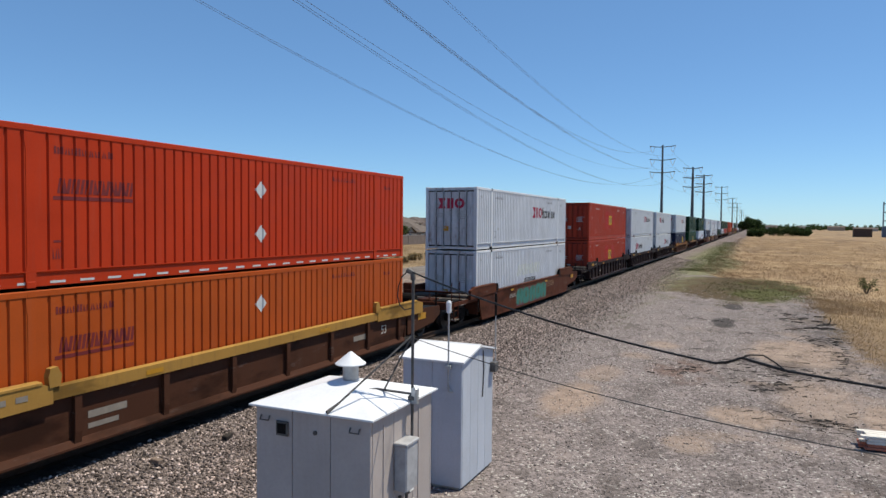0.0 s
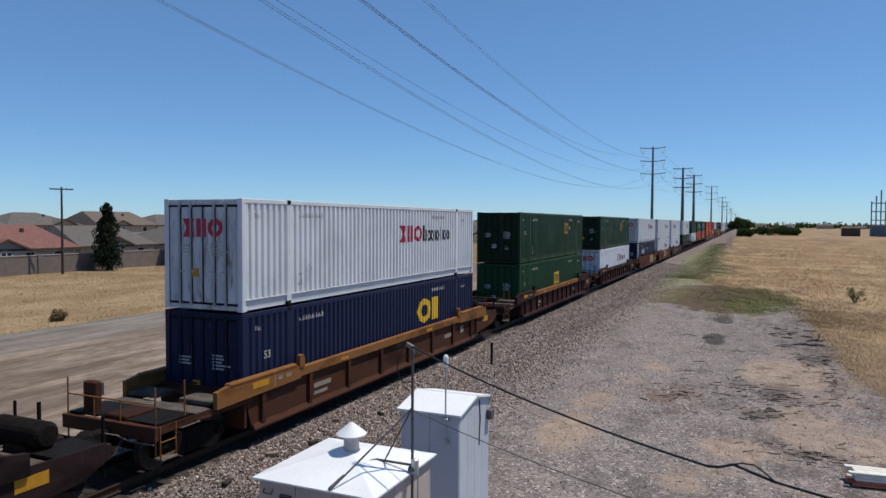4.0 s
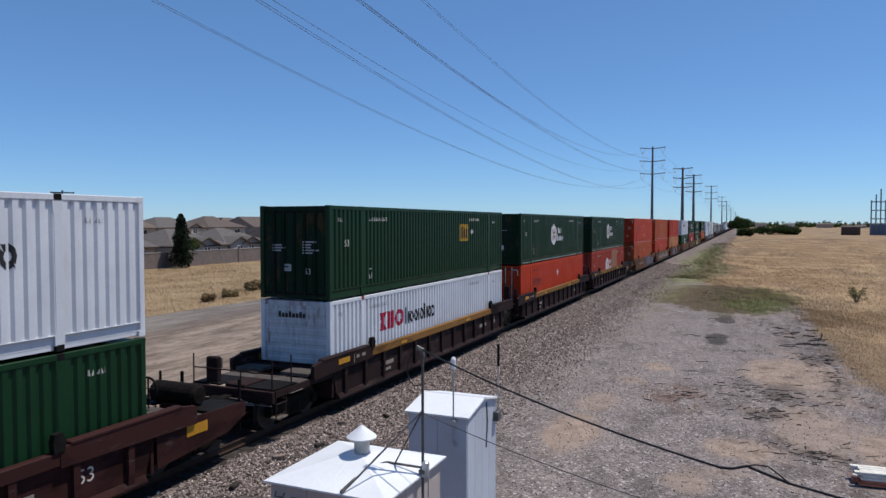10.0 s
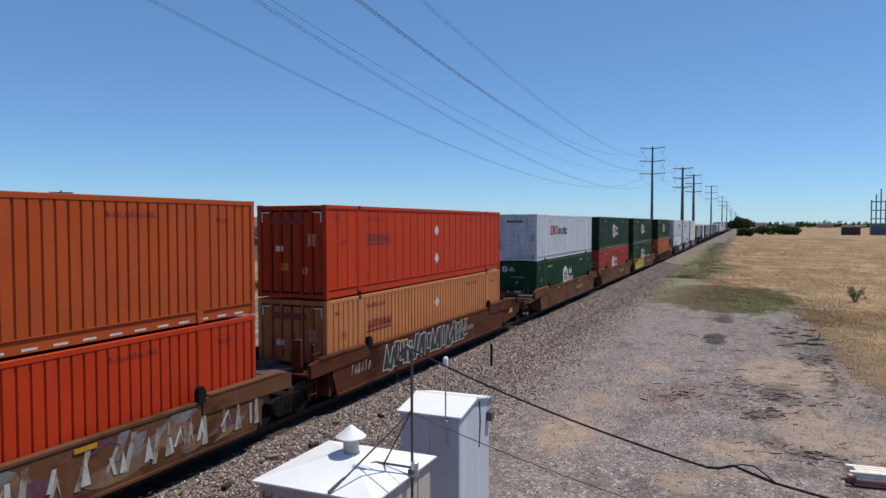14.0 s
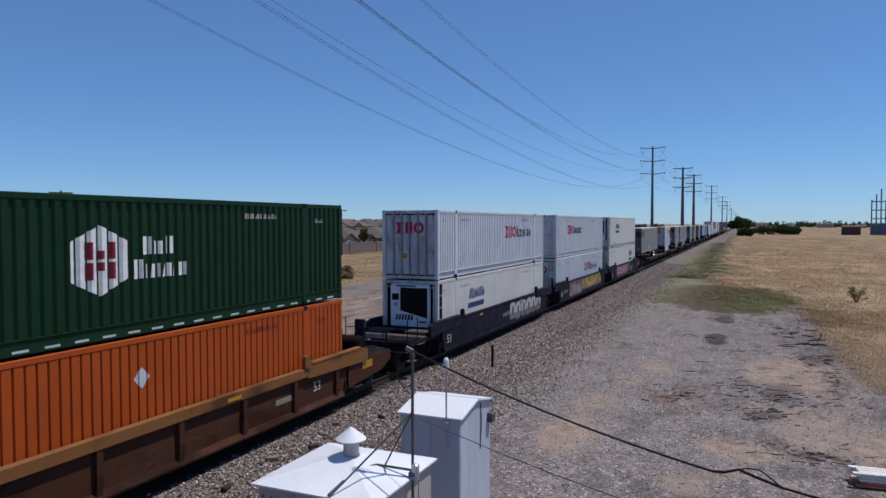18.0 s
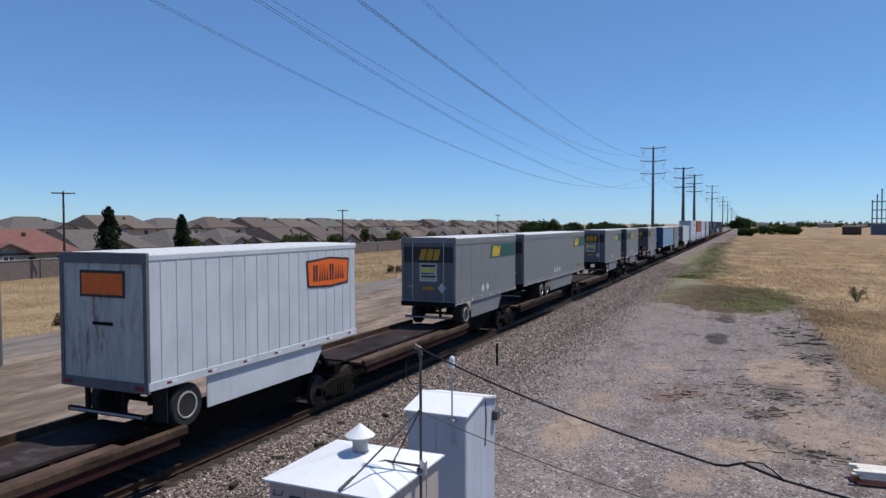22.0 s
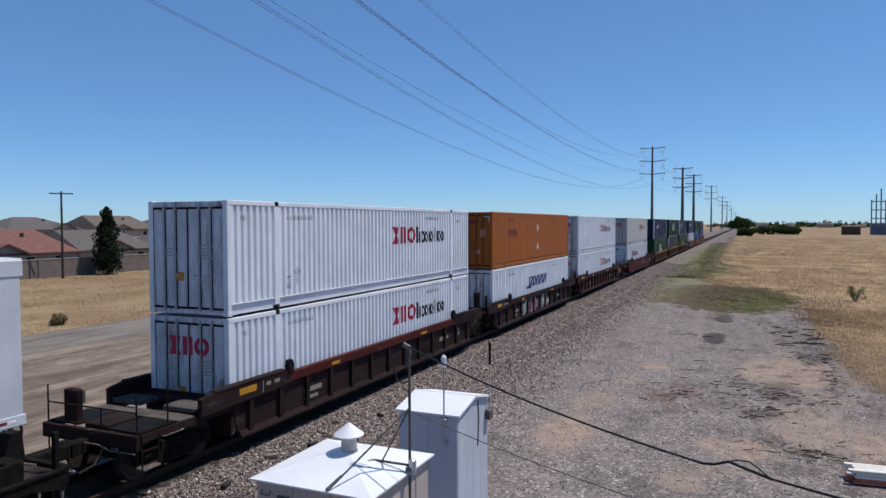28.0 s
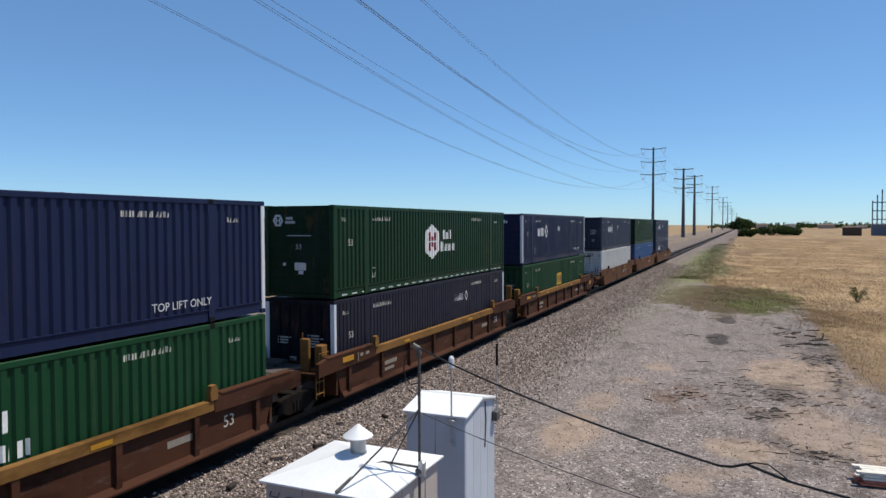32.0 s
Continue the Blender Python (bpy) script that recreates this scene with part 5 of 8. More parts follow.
    for side, kind in ((0, near), (1, far)):
        m = Matrix.Identity(4) if not side else Matrix.Translation((0, LEN, 0)) @ pose(0, 0, 0, 0, 0, 180)
        if kind == "joint":
            plat = cached("joint_platform", lambda: Shape().box(-1.38, 1.38, -0.95, 0.1, 1.08, 1.16).block(-0.55, 0.55, -1.55, 0.1, 0.72, 1.12, 0.03).box(-1.4, 1.4, -0.08, 0.02, 0.35, 1.3).mesh("end_platform"))
            part("end_platform", plat, P, w, at=m)
            cover = cached("joint_cover", lambda: Shape().block(-0.5, 0.5, -1.6, -0.2, 1.16, 1.24, 0.02).mesh("deck_cover"))
            part("deck_cover", cover, M_PLATE, w, at=m)
            rail = cached("joint_rail", lambda: Shape().path([(1.3, -0.85, 0.5), (1.3, -0.85, 1.75), (1.3, -0.35, 1.75), (1.3, -0.35, 1.2)], 0.018).mesh("grab_rail"))
            part("grab_rail", rail, C, w, at=m)
            stout = chord in ("ochre", "yellow") and paint_name == "brown"
            post_m2 = cached(("joint_post", stout), lambda: (Shape().block(0.98, 1.24, -0.62, -0.30, 1.16, 1.95, 0.02) if stout else Shape().block(1.08, 1.18, -0.55, -0.45, 1.16, 2.0, 0.01)).mesh("end_post"))
            part("end_post", post_m2, C if stout else P, w, at=m)
            part("cover_box", cached("cover_box", lambda: Shape().block(-1.0, -0.3, -0.85, -0.15, 1.16, 1.36, 0.02).mesh("cover_box")), M_PLATE, w, at=m)
            ladder = cached("joint_ladder", lambda: Shape().path([(1.36, -1.1, 0.45), (1.36, -1.1, 1.5)], 0.018).path([(1.36, -0.7, 0.45), (1.36, -0.7, 1.5)], 0.018).tube((1.36, -1.1, 0.6), (1.36, -0.7, 0.6), 0.016).tube((1.36, -1.1, 0.95), (1.36, -0.7, 0.95), 0.016).tube((1.36, -1.1, 1.3), (1.36, -0.7, 1.3), 0.016).mesh("ladder"))
            part("ladder", ladder, C, w, at=m)
            post = cached("joint_post", lambda: Shape().block(0.55, 0.85, -0.75, -0.6, 1.16, 2.15, 0.02).tube((0.6, -0.68, 2.1), (0.6, -0.68, 2.32), 0.02).mesh("container_stop"))
            if chord or paint_name in ("yellow", "rust", "dark"):
                part("container_stop", post, C, w, at=m)
            if not side:
                truck(w, -1.65)
        else:
            for pn, sh in (("end_platform", (-1.38, 1.38, -0.55, -0.085, 1.16, 1.24)), ("walkway", (-1.38, 1.38, -1.75, -1.25, 1.10, 1.17)), ("center_sill", (-0.38, 0.38, -2.875, -0.085, 0.72, 1.09)),
                           ("bulkhead", (-1.4, 1.4, -0.08, 0.02, 0.35, 1.3)), ("side_beam", (-1.42, -1.385, -2.87, -0.09, 0.98, 1.16)), ("side_beam", (1.385, 1.42, -2.87, -0.09, 0.98, 1.16)), ("end_beam", (-1.42, 1.42, -3.0, -2.88, 0.85, 1.16))):
                part(pn, cached(("end", pn, sh[0]), lambda: Shape().block(*sh, 0.012).mesh(pn)), M_PLATE if pn == "walkway" else P, w, at=m)
            step = cached("end_step", lambda: Shape().box(0.45, 1.36, -2.85, -1.85, 1.16, 1.20).mesh("deck_grating"))
            part("deck_grating", step, M_BLACK, w, at=m)
            part("deck_grating", step, M_BLACK, w, at=m @ Matrix.Translation((-1.81, 0, 0)))
            rail = cached("end_rail", lambda: Shape().path([(1.34, -2.9, 0.5), (1.34, -2.9, 2.0)], 0.02).path([(1.34, -2.05, 1.1), (1.34, -2.05, 2.0)], 0.02).path([(1.34, -2.9, 1.62), (-1.34, -2.9, 1.62)], 0.018).path([(-1.34, -2.9, 0.5), (-1.34, -2.9, 2.0)], 0.02)
                          .path([(0.3, -2.9, 1.1), (0.3, -2.9, 1.62)], 0.018).path([(-0.5, -2.9, 1.1), (-0.5, -2.9, 1.62)], 0.018).mesh("handrail"))
            part("handrail", rail if not side else cached("far_posts", lambda: Shape().path([(1.30, -2.9, 0.5), (1.30, -2.9, 1.75)], 0.035).path([(0.55, -2.9, 1.1), (0.55, -2.9, 1.8)], 0.045).path([(-1.30, -2.9, 0.5), (-1.30, -2.9, 1.75)], 0.035).path([(-1.30, -2.9, 1.17), (1.30, -2.9, 1.17)], 0.035).mesh("end_post")), M_TRUCK if side else C if chord else P, w, at=m)
            if side:
                part("end_plate", cached("far_plate", lambda: Shape().prism([(-0.1, 0.42), (-0.1, 1.30), (-2.85, 1.22), (-2.85, 0.86), (-2.3, 0.62)], "x", -1.46, -1.425).mesh("end_plate")), P, w, at=m)
                part("reflector", cached("far_patch", lambda: Shape().box(-1.468, -1.462, -1.6, -0.95, 0.86, 1.10).mesh("reflector")), INK["amber"], w, "faded orange reflector patch", at=m)
            ladder = cached("end_ladder", lambda: Shape().path([(1.42, -2.85, 0.42), (1.42, -2.85, 1.15)], 0.018).path([(1.42, -2.4, 0.42), (1.42, -2.4, 1.15)], 0.018).tube((1.42, -2.85, 0.5), (1.42, -2.4, 0.5), 0.016).tube((1.42, -2.85, 0.8), (1.42, -2.4, 0.8), 0.016).mesh("ladder"))
            part("ladder", ladder, C, w, at=m)
            for x0, x1 in ((-1.30, -0.40), (0.35, 1.30)):
                part("deck_panel", cached(("deck_panel", x0), lambda: Shape().block(x0, x1, -1.22, -0.60, 1.20, 1.30, 0.015).mesh("deck_panel")), M_PLATE, w, at=m)
            part("drawbar_carrier", cached("carrier", lambda: Shape().block(-0.34, 0.34, -2.80, -1.95, 1.10, 1.24, 0.03).mesh("drawbar_carrier")), P, w, at=m)
            part("step", cached("end_step_low", lambda: Shape().box(1.24, 1.48, -2.85, -2.40, 0.40, 0.44).mesh("step")), M_DUSTY, w, "worn pale step", at=m)
            part("grab_iron", cached("end_grab", lambda: Shape().path([(1.44, -2.30, 1.0), (1.50, -2.30, 1.0), (1.50, -1.75, 1.0), (1.44, -1.75, 1.0)], 0.016).mesh("grab_iron")), M_DUSTY, w, at=m)
            part("cut_lever", cached("cut_lever", lambda: Shape().path([(1.40, -3.02, 0.80), (0.75, -3.06, 0.80), (0.45, -3.12, 0.92), (0.16, -3.2, 0.95)], 0.016).mesh("cut_lever")), M_DUSTY, w, at=m)
            part("coupler", cached("coupler", lambda: Shape().block(-0.14, 0.14, -3.55, -2.9, 0.72, 1.0, 0.03).block(-0.22, 0.12, -3.62, -3.35, 0.70, 1.04, 0.05).mesh("coupler")), M_TRUCK, w, at=m)
            hose = cached("hose", lambda: Shape().path([(0.5, -3.0, 0.85), (0.55, -3.3, 0.55), (0.45, -3.58, 0.45)], 0.03).mesh("air_hose"))
            part("air_hose", hose, M_RUBBER, w, at=m)
            if side == 0:
                hb = part("brake_stand", cached("hb", lambda: Shape().block(-1.05, -0.65, -2.75, -2.55, 1.16, 1.90, 0.03).mesh("brake_stand")), P, w, at=m)
                part("housing_cover", cached("hbc", lambda: Shape().block(-1.02, -0.68, -2.56, -2.46, 1.55, 1.85, 0.02).mesh("housing_cover")), M_PLATE, hb, at=Matrix.Identity(4))
            else:
                part("air_tank", cached("tank", lambda: Shape().lathe([(0.0, -0.75), (0.2, -0.74), (0.27, -0.66), (0.27, 0.62), (0.2, 0.70), (0.0, 0.71)], "x", 18, (0, -2.15, 1.46)).mesh("air_tank")), M_TRUCK, w, "dark grimy air tank", at=m)
                part("brake_wheel", cached("far_wheel", lambda: Shape().lathe([(0.25, -0.02), (0.29, -0.02), (0.29, 0.02), (0.25, 0.02), (0.25, -0.02)], "y", 20, (0.25, -1.5, 1.68), False).tube((-0.02, -1.5, 1.68), (0.52, -1.5, 1.68), 0.016).tube((0.25, -1.5, 1.2), (0.25, -1.5, 1.96), 0.02).mesh("brake_wheel")), M_BLACK, w, at=m)
            truck(w, -1.55 if not side else LEN + 1.55)
    # reporting marks as plain bars, unit letter and size mark
    face = SW + 0.02 if plain_side else SW - 0.088
    ma, mb = MARK_AT.get(u, (9.6, 11.8))
    mk = cached(("marks", plain_side, ma), lambda: decal(word_blocks(ma, mb, 0.82, 1.03, 10 if mb - ma > 1.5 else 6, 31, tuple(range(10)), 0.05, 0.26) if plain_side else [rect(3.0, 3.9, 0.72, 0.86), rect(3.0, 3.7, 0.52, 0.62), rect(12.6, 13.5, 0.72, 0.88)], None, 0.004, face).mesh("reporting_marks"))
    tagged(part("reporting_mark", mk, INK["chalk"], w, at=(0, 0, -0.5 * drop)), kind="stuff")
    if paint_name == "blue":
        part("size_mark", lettering("53", 0.36), INK["pale"], w, at=(SW + 0.004, 0.45, 0.62))
    if not plain_side:
        part("size_mark", lettering("53", 0.30), INK["pale"], w, at=(face + 0.004, 14.35, 0.72))
    yl = cached(("yellow_tab", plain_side), lambda: decal([rect(4.3, 4.75, 1.30, 1.40), rect(10.6, 11.1, 1.30, 1.40)], None, 0.006, SW + 0.02).mesh("reflector"))
    tagged(part("reflector", yl, INK["amber"], w, "amber reflector tabs", at=(0, 0, -drop)), kind="stuff")
    if not plain_side:
        part("reflector", cached("end_tab", lambda: decal([rect(0.10, 0.75, 1.33, 1.50)], None, 0.006, SW + 0.03).mesh("reflector")), INK["amber"], w, "amber reflector patch")
        tagged(part("stencil_mark", cached("end_marks", lambda: decal([rect(1.15, 1.33, 1.36, 1.46), rect(1.5, 1.72, 1.36, 1.46), rect(1.0, 1.03, 1.22, 1.52)], None, 0.006, SW + 0.03).mesh("stencil_mark")), INK["chalk"], w), kind="stuff")
    for entry in art:
        lift = entry[3] if len(entry) > 3 else 0.004
        tagged(part("graffiti", decal(entry[1], None, lift, SW if plain_side else SW - 0.09, 0.00015), WORN[entry[0]], w, entry[2], at=(0, 0, -drop)), kind="stuff")
    return w


def oval(y, z, ry, rz, tilt=0.0, n=11, g=None):
    out = []
    for i in range(n):
        q = 2 * math.pi * i / n
        k = 1.0 + (g.uniform(-0.06, 0.06) if g else 0)
        a, b = math.cos(q) * ry * k, math.sin(q) * rz * k
        out.append((y + a + b * tilt, z + b))
    return out


def told(ink, patches, lift):
    return (ink, patches, "sprayed " + ink.replace("_", " ") + " graffiti shapes", lift)


def puff(y, z, ry, rz, tilt=0.0, power=0.62, n=16):
    """A swollen rounded block, convex."""
    out = []
    for i in range(n):
        q = 2 * math.pi * (i + 0.5) / n
        c, s = math.cos(q), math.sin(q)
        a, b = math.copysign(abs(c) ** power, c) * ry, math.copysign(abs(s) ** power, s) * rz
        out.append((y + a + b * tilt, z + b))
    return out


def bubbles(y0, y1, z0, z1, n, seed, line, fill, shade=None):
    """Fat rounded sprayed shapes with dark holes and edges."""
    g = random.Random(seed)
    w = (y1 - y0) / n
    zm, hz = (z0 + z1) / 2, (z1 - z0) / 2
    edge, body, low, hole = [], [], [], []
    for i in range(n):
        y, t = y0 + (i + 0.5) * w + g.uniform(-0.05, 0.05) * w, g.uniform(-0.05, 0.28)
        k, dz = g.uniform(0.9, 1.0), g.uniform(-0.04, 0.04)
        edge.append(puff(y, zm + dz, w * 0.56, hz * k, t))
        body.append(puff(y, zm + dz, w * 0.48, hz * k * 0.9, t))
        low.append(puff(y - 0.5 * hz * t, zm + dz - hz * 0.5, w * 0.46, hz * k * 0.38, t))
        if g.random() < 0.6:
            hole.append(puff(y + 0.02, zm + dz + hz * g.uniform(-0.1, 0.15), w * 0.13, hz * g.uniform(0.3, 0.5), t, 0.8))
        else:
            hole.append([(y - w * 0.1, zm + hz * 0.9), (y + w * 0.05, zm + hz * 0.1), (y + w * 0.26, zm + hz * 0.92)])
            hole.append([(y - w * 0.16, zm - hz * 0.88), (y + w * 0.16, zm - hz * 0.88), (y + w * 0.02, zm - hz * 0.15)])
    out = [told(line, edge, 0.004), told(fill, body, 0.007)]
    if shade:
        out.append(told(shade, low, 0.0095))
    return out + [told(line, hole, 0.012)]


def strokes(y0, y1, z0, z1, n, seed, line, fill, fat=0.24, lift=0.004):
    """Bold angular sprayed strokes, edged."""
    g = random.Random(seed)
    w, h = (y1 - y0) / n, z1 - z0
    edge, body = [], []

    def bar(ya, za, yb, zb, t):
        for e, bag in ((0.045, edge), (0.0, body)):
            bag.append([(ya - t - e, za - e), (ya + t + e, za - e), (yb + t + e, zb + e), (yb - t - e, zb + e)])

    for i in range(n):
        a, b, t = y0 + (i + 0.2) * w, y0 + (i + 0.78) * w, fat * w * 0.5
        sk = g.uniform(0.0, 0.35) * h
        bar(a, z0 + g.uniform(0, 0.1) * h, a + sk, z1 - g.uniform(0, 0.12) * h, t)
        bar(b + g.uniform(-0.1, 0.1) * w, z0 + g.uniform(0, 0.3) * h, b + sk, z1 - g.uniform(0, 0.3) * h, t * g.uniform(0.6, 1.1))
        if g.random() < 0.5:
            bar(b - 0.1 * w, z0 + g.uniform(0.0, 0.1) * h, a + 0.35 * w + sk, z0 + g.uniform(0.4, 0.7) * h, t * 0.7)
    return ([told(line, edge, lift)] if line else []) + [told(fill, body, lift + 0.004)]


def shards(y0, y1, z0, z1, n, seed, inks, lift=0.006, wide=0.5):
    """Slanted slivers of several colours laid over one another."""
    g = random.Random(seed)
    bags = {k: [] for k in inks}
    for i in range(n):
        y, z = g.uniform(y0, y1), g.uniform(z0, z1)
        a, b, sk = g.uniform(0.15, wide), g.uniform(0.12, 0.42), g.uniform(-0.2, 0.4)
        za, zb = max(z0, z - b), min(z1, z + b)
        p = [(y - a, za), (y - a * 0.1, za + 0.05), (y + a + sk, zb), (y + a * 0.1 + sk * 0.8, zb)]
        if g.random() < 0.4:
            p = puff(y, (za + zb) / 2, a * 0.8, (zb - za) / 2, g.uniform(0, 0.5), 0.9, 12)
        bags[inks[i % len(inks)]].append([(min(max(q, y0), y1), r) for q, r in p])
    return [told(k, v, lift + 0.0015 * i) for i, (k, v) in enumerate(bags.items())]


XD = ("white", "wave", "red_black", "door", "white corrugated 53-foot container with a red and black logo")
XC_ = ("clean_white", "wave", "red_black", "door", "clean white corrugated container with a red and black logo")
XF = ("white", "wave", "red_black_mid", "front", "white corrugated container, blind end wall, red and black logo")
XG = ("grey_white", "wave", "red_black", "door", "greyish white corrugated container with a red and black logo")
GE = ("green", "wave", "yellow_plate_far", "door", "dark green corrugated 53-foot container with an ochre plate logo")
GL = ("light_green", "wave", "yellow_plate", "door", "mid-green corrugated 53-foot container with a yellow plate logo")
HF = ("green", "wave", "hexagon", "front tape", "dark green corrugated container with a white hexagon logo")
HD = ("green", "wave", "hexagon", "door tape", "dark green corrugated container with white hexagon logo and doors")
HL = ("light_green", "wave", "hexagon", "front", "mid-green corrugated container with a white hexagon logo")
HR = ("faded_red", "wave", "hexagon_low", "door", "faded red corrugated container with a white hexagon logo")
S1 = ("red_orange", "groove", "dark_word", "door tape", "bright red-orange container with dark block lettering and silver placards")
S2 = ("orange", "groove", "dark_word", "door", "orange corrugated container with dark block lettering")
S3 = ("dull_orange", "groove", "dark_word", "door tape", "faded orange container with dark block lettering")
S4 = ("tan_orange", "groove", "dark_word", "door", "sun-bleached orange container with dark block lettering")
S7 = ("orange", "fine", "dark_word", "door", "orange finely corrugated container with dark block lettering")
S6 = ("brown_orange", "fine", "dark_word", "door", "brownish orange corrugated container with dark block lettering")
S5 = ("red_orange", "panel", "dark_word", "door", "red-orange smooth-panelled container with dark block lettering")
ER = ("red", "wave", "yellow_plate", "door", "red corrugated container with a yellow plate logo")
UD = ("navy", "wave", "blue_word_low", "door white_post", "navy blue corrugated container with doors, white logo and posts")
UK = ("ink", "fine", "small_white", "door white_post", "blackish violet container with small white marks and white posts")
UF = ("navy", "wave", "blue_word_low", "front white_post", "navy blue corrugated container, white logo and white end posts")
MR = ("grey_white", "flat", "slant_blue", "reefer", "white smooth-sided refrigerated container with a blue slanted logo")
MD = ("grey_white", "flat", "slant_blue_far", "door", "white smooth-sided container with a blue slanted logo")
SW_ = ("clean_white", "wave", "big_blue", "door", "white corrugated container with large slanted blue blocks")
NB = ("navy", "wave", "yellow_low", "door", "dark blue corrugated container with a yellow logo")
JB = ("white", "wave", "", "door", "white corrugated container with pale green faded lettering")
SL = ("slate", "wave", "blue_word_low", "door", "blue-grey corrugated container far down the train")
BL = ("blue", "wave", "", "door", "mid-blue corrugated container far down the train")
PW = ("grey_white", "wave", "", "front", "pale grey corrugated container far down the train")
DG = ("green", "wave", "", "front", "dark green corrugated container far down the train")

TEAL = [told("maroon", [rect(5.3, 10.9, 0.4, 1.3, 0.1)], 0.003)] + bubbles(5.3, 10.9, 0.40, 1.34, 5, 3, "green", "teal", "teal") + strokes(11.0, 12.6, 0.95, 1.35, 4, 31, None, "brown")
MURAL = [told("purple", [rect(7.2, 16.0, 0.40, 1.45, 0.1)], 0.003), told("maroon", [rect(7.2, 8.3, 0.40, 1.45, 0.15)], 0.0045)] + shards(7.8, 15.9, 0.42, 1.43, 170, 4, ("grey", "purple", "maroon", "teal", "black", "purple", "blue", "maroon", "grey", "purple"), 0.006, 0.8)
GREYS = shards(1.0, 16.0, 0.45, 1.42, 26, 24, ("grey", "brown", "maroon"), 0.003, 1.0) + strokes(1.5, 16.0, 0.5, 1.35, 13, 5, None, "pale", 0.12, 0.008) + strokes(3.0, 15.0, 0.6, 1.2, 8, 25, None, "silver", 0.08, 0.013)
BLACKW = strokes(3.15, 10.9, 0.46, 1.40, 10, 6, "silver", "black", 0.34) + strokes(1.0, 2.3, 0.75, 1.15, 3, 61, None, "pale", 0.2)
YELLOWG = [told("lime", [rect(0.2, 7.15, 0.42, 1.47)], 0.004), told("black", [[(1.0 + i * 0.95, 1.47), (1.35 + i * 0.95, 0.9 + 0.12 * (i % 3)), (1.45 + i * 0.95, 1.47)] for i in range(6)] + [puff(1.6 + i * 0.9, 0.85 + 0.1 * (i % 2), 0.17, 0.2, 0.2) for i in range(6)], 0.007), told("blue", [puff(1.63 + i * 0.9, 0.8 + 0.1 * (i % 2), 0.1, 0.13, 0.2) for i in range(6)] + [rect(6.95, 7.2, 0.45, 1.4), rect(7.2, 7.5, 1.1, 1.3, 0.1), rect(7.2, 7.45, 0.7, 0.9, 0.1)], 0.010)]
WHITEG = bubbles(8.85, 14.75, 0.40, 1.46, 6, 9, "black", "silver", "grey")
EVERY = [told("maroon", [rect(2.9, 6.9, 0.40, 1.46)], 0.003)] + strokes(3.0, 6.8, 0.42, 1.40, 5, 10, "dark_red", "pale", 0.34) + [told("grey", [rect(6.9, 14.3, 0.55, 1.46)], 0.0035)] + strokes(6.95, 14.3, 0.62, 1.44, 9, 12, "black", "yellow", 0.36, 0.005)
PINKG = [told("maroon", [rect(3.0, 9.6, 0.40, 1.40, 0.1)], 0.003)] + bubbles(3.2, 9.4, 0.50, 1.38, 6, 13, "maroon", "pink") + [told("teal", [[(2.4, 1.0), (2.9, 0.8), (2.8, 1.3)]], 0.004), told("yellow", [rect(3.0, 3.4, 1.25, 1.38), rect(7.3, 7.8, 1.33, 1.42), rect(9.5, 9.9, 1.2, 1.38)], 0.015)] + shards(9.8, 12.6, 0.5, 1.3, 14, 14, ("teal", "blue", "purple"))
BLUEG = shards(4.2, 10.3, 0.36, 1.22, 60, 15, ("purple", "blue", "grey", "teal", "pink", "maroon", "silver"), 0.006, 0.45)

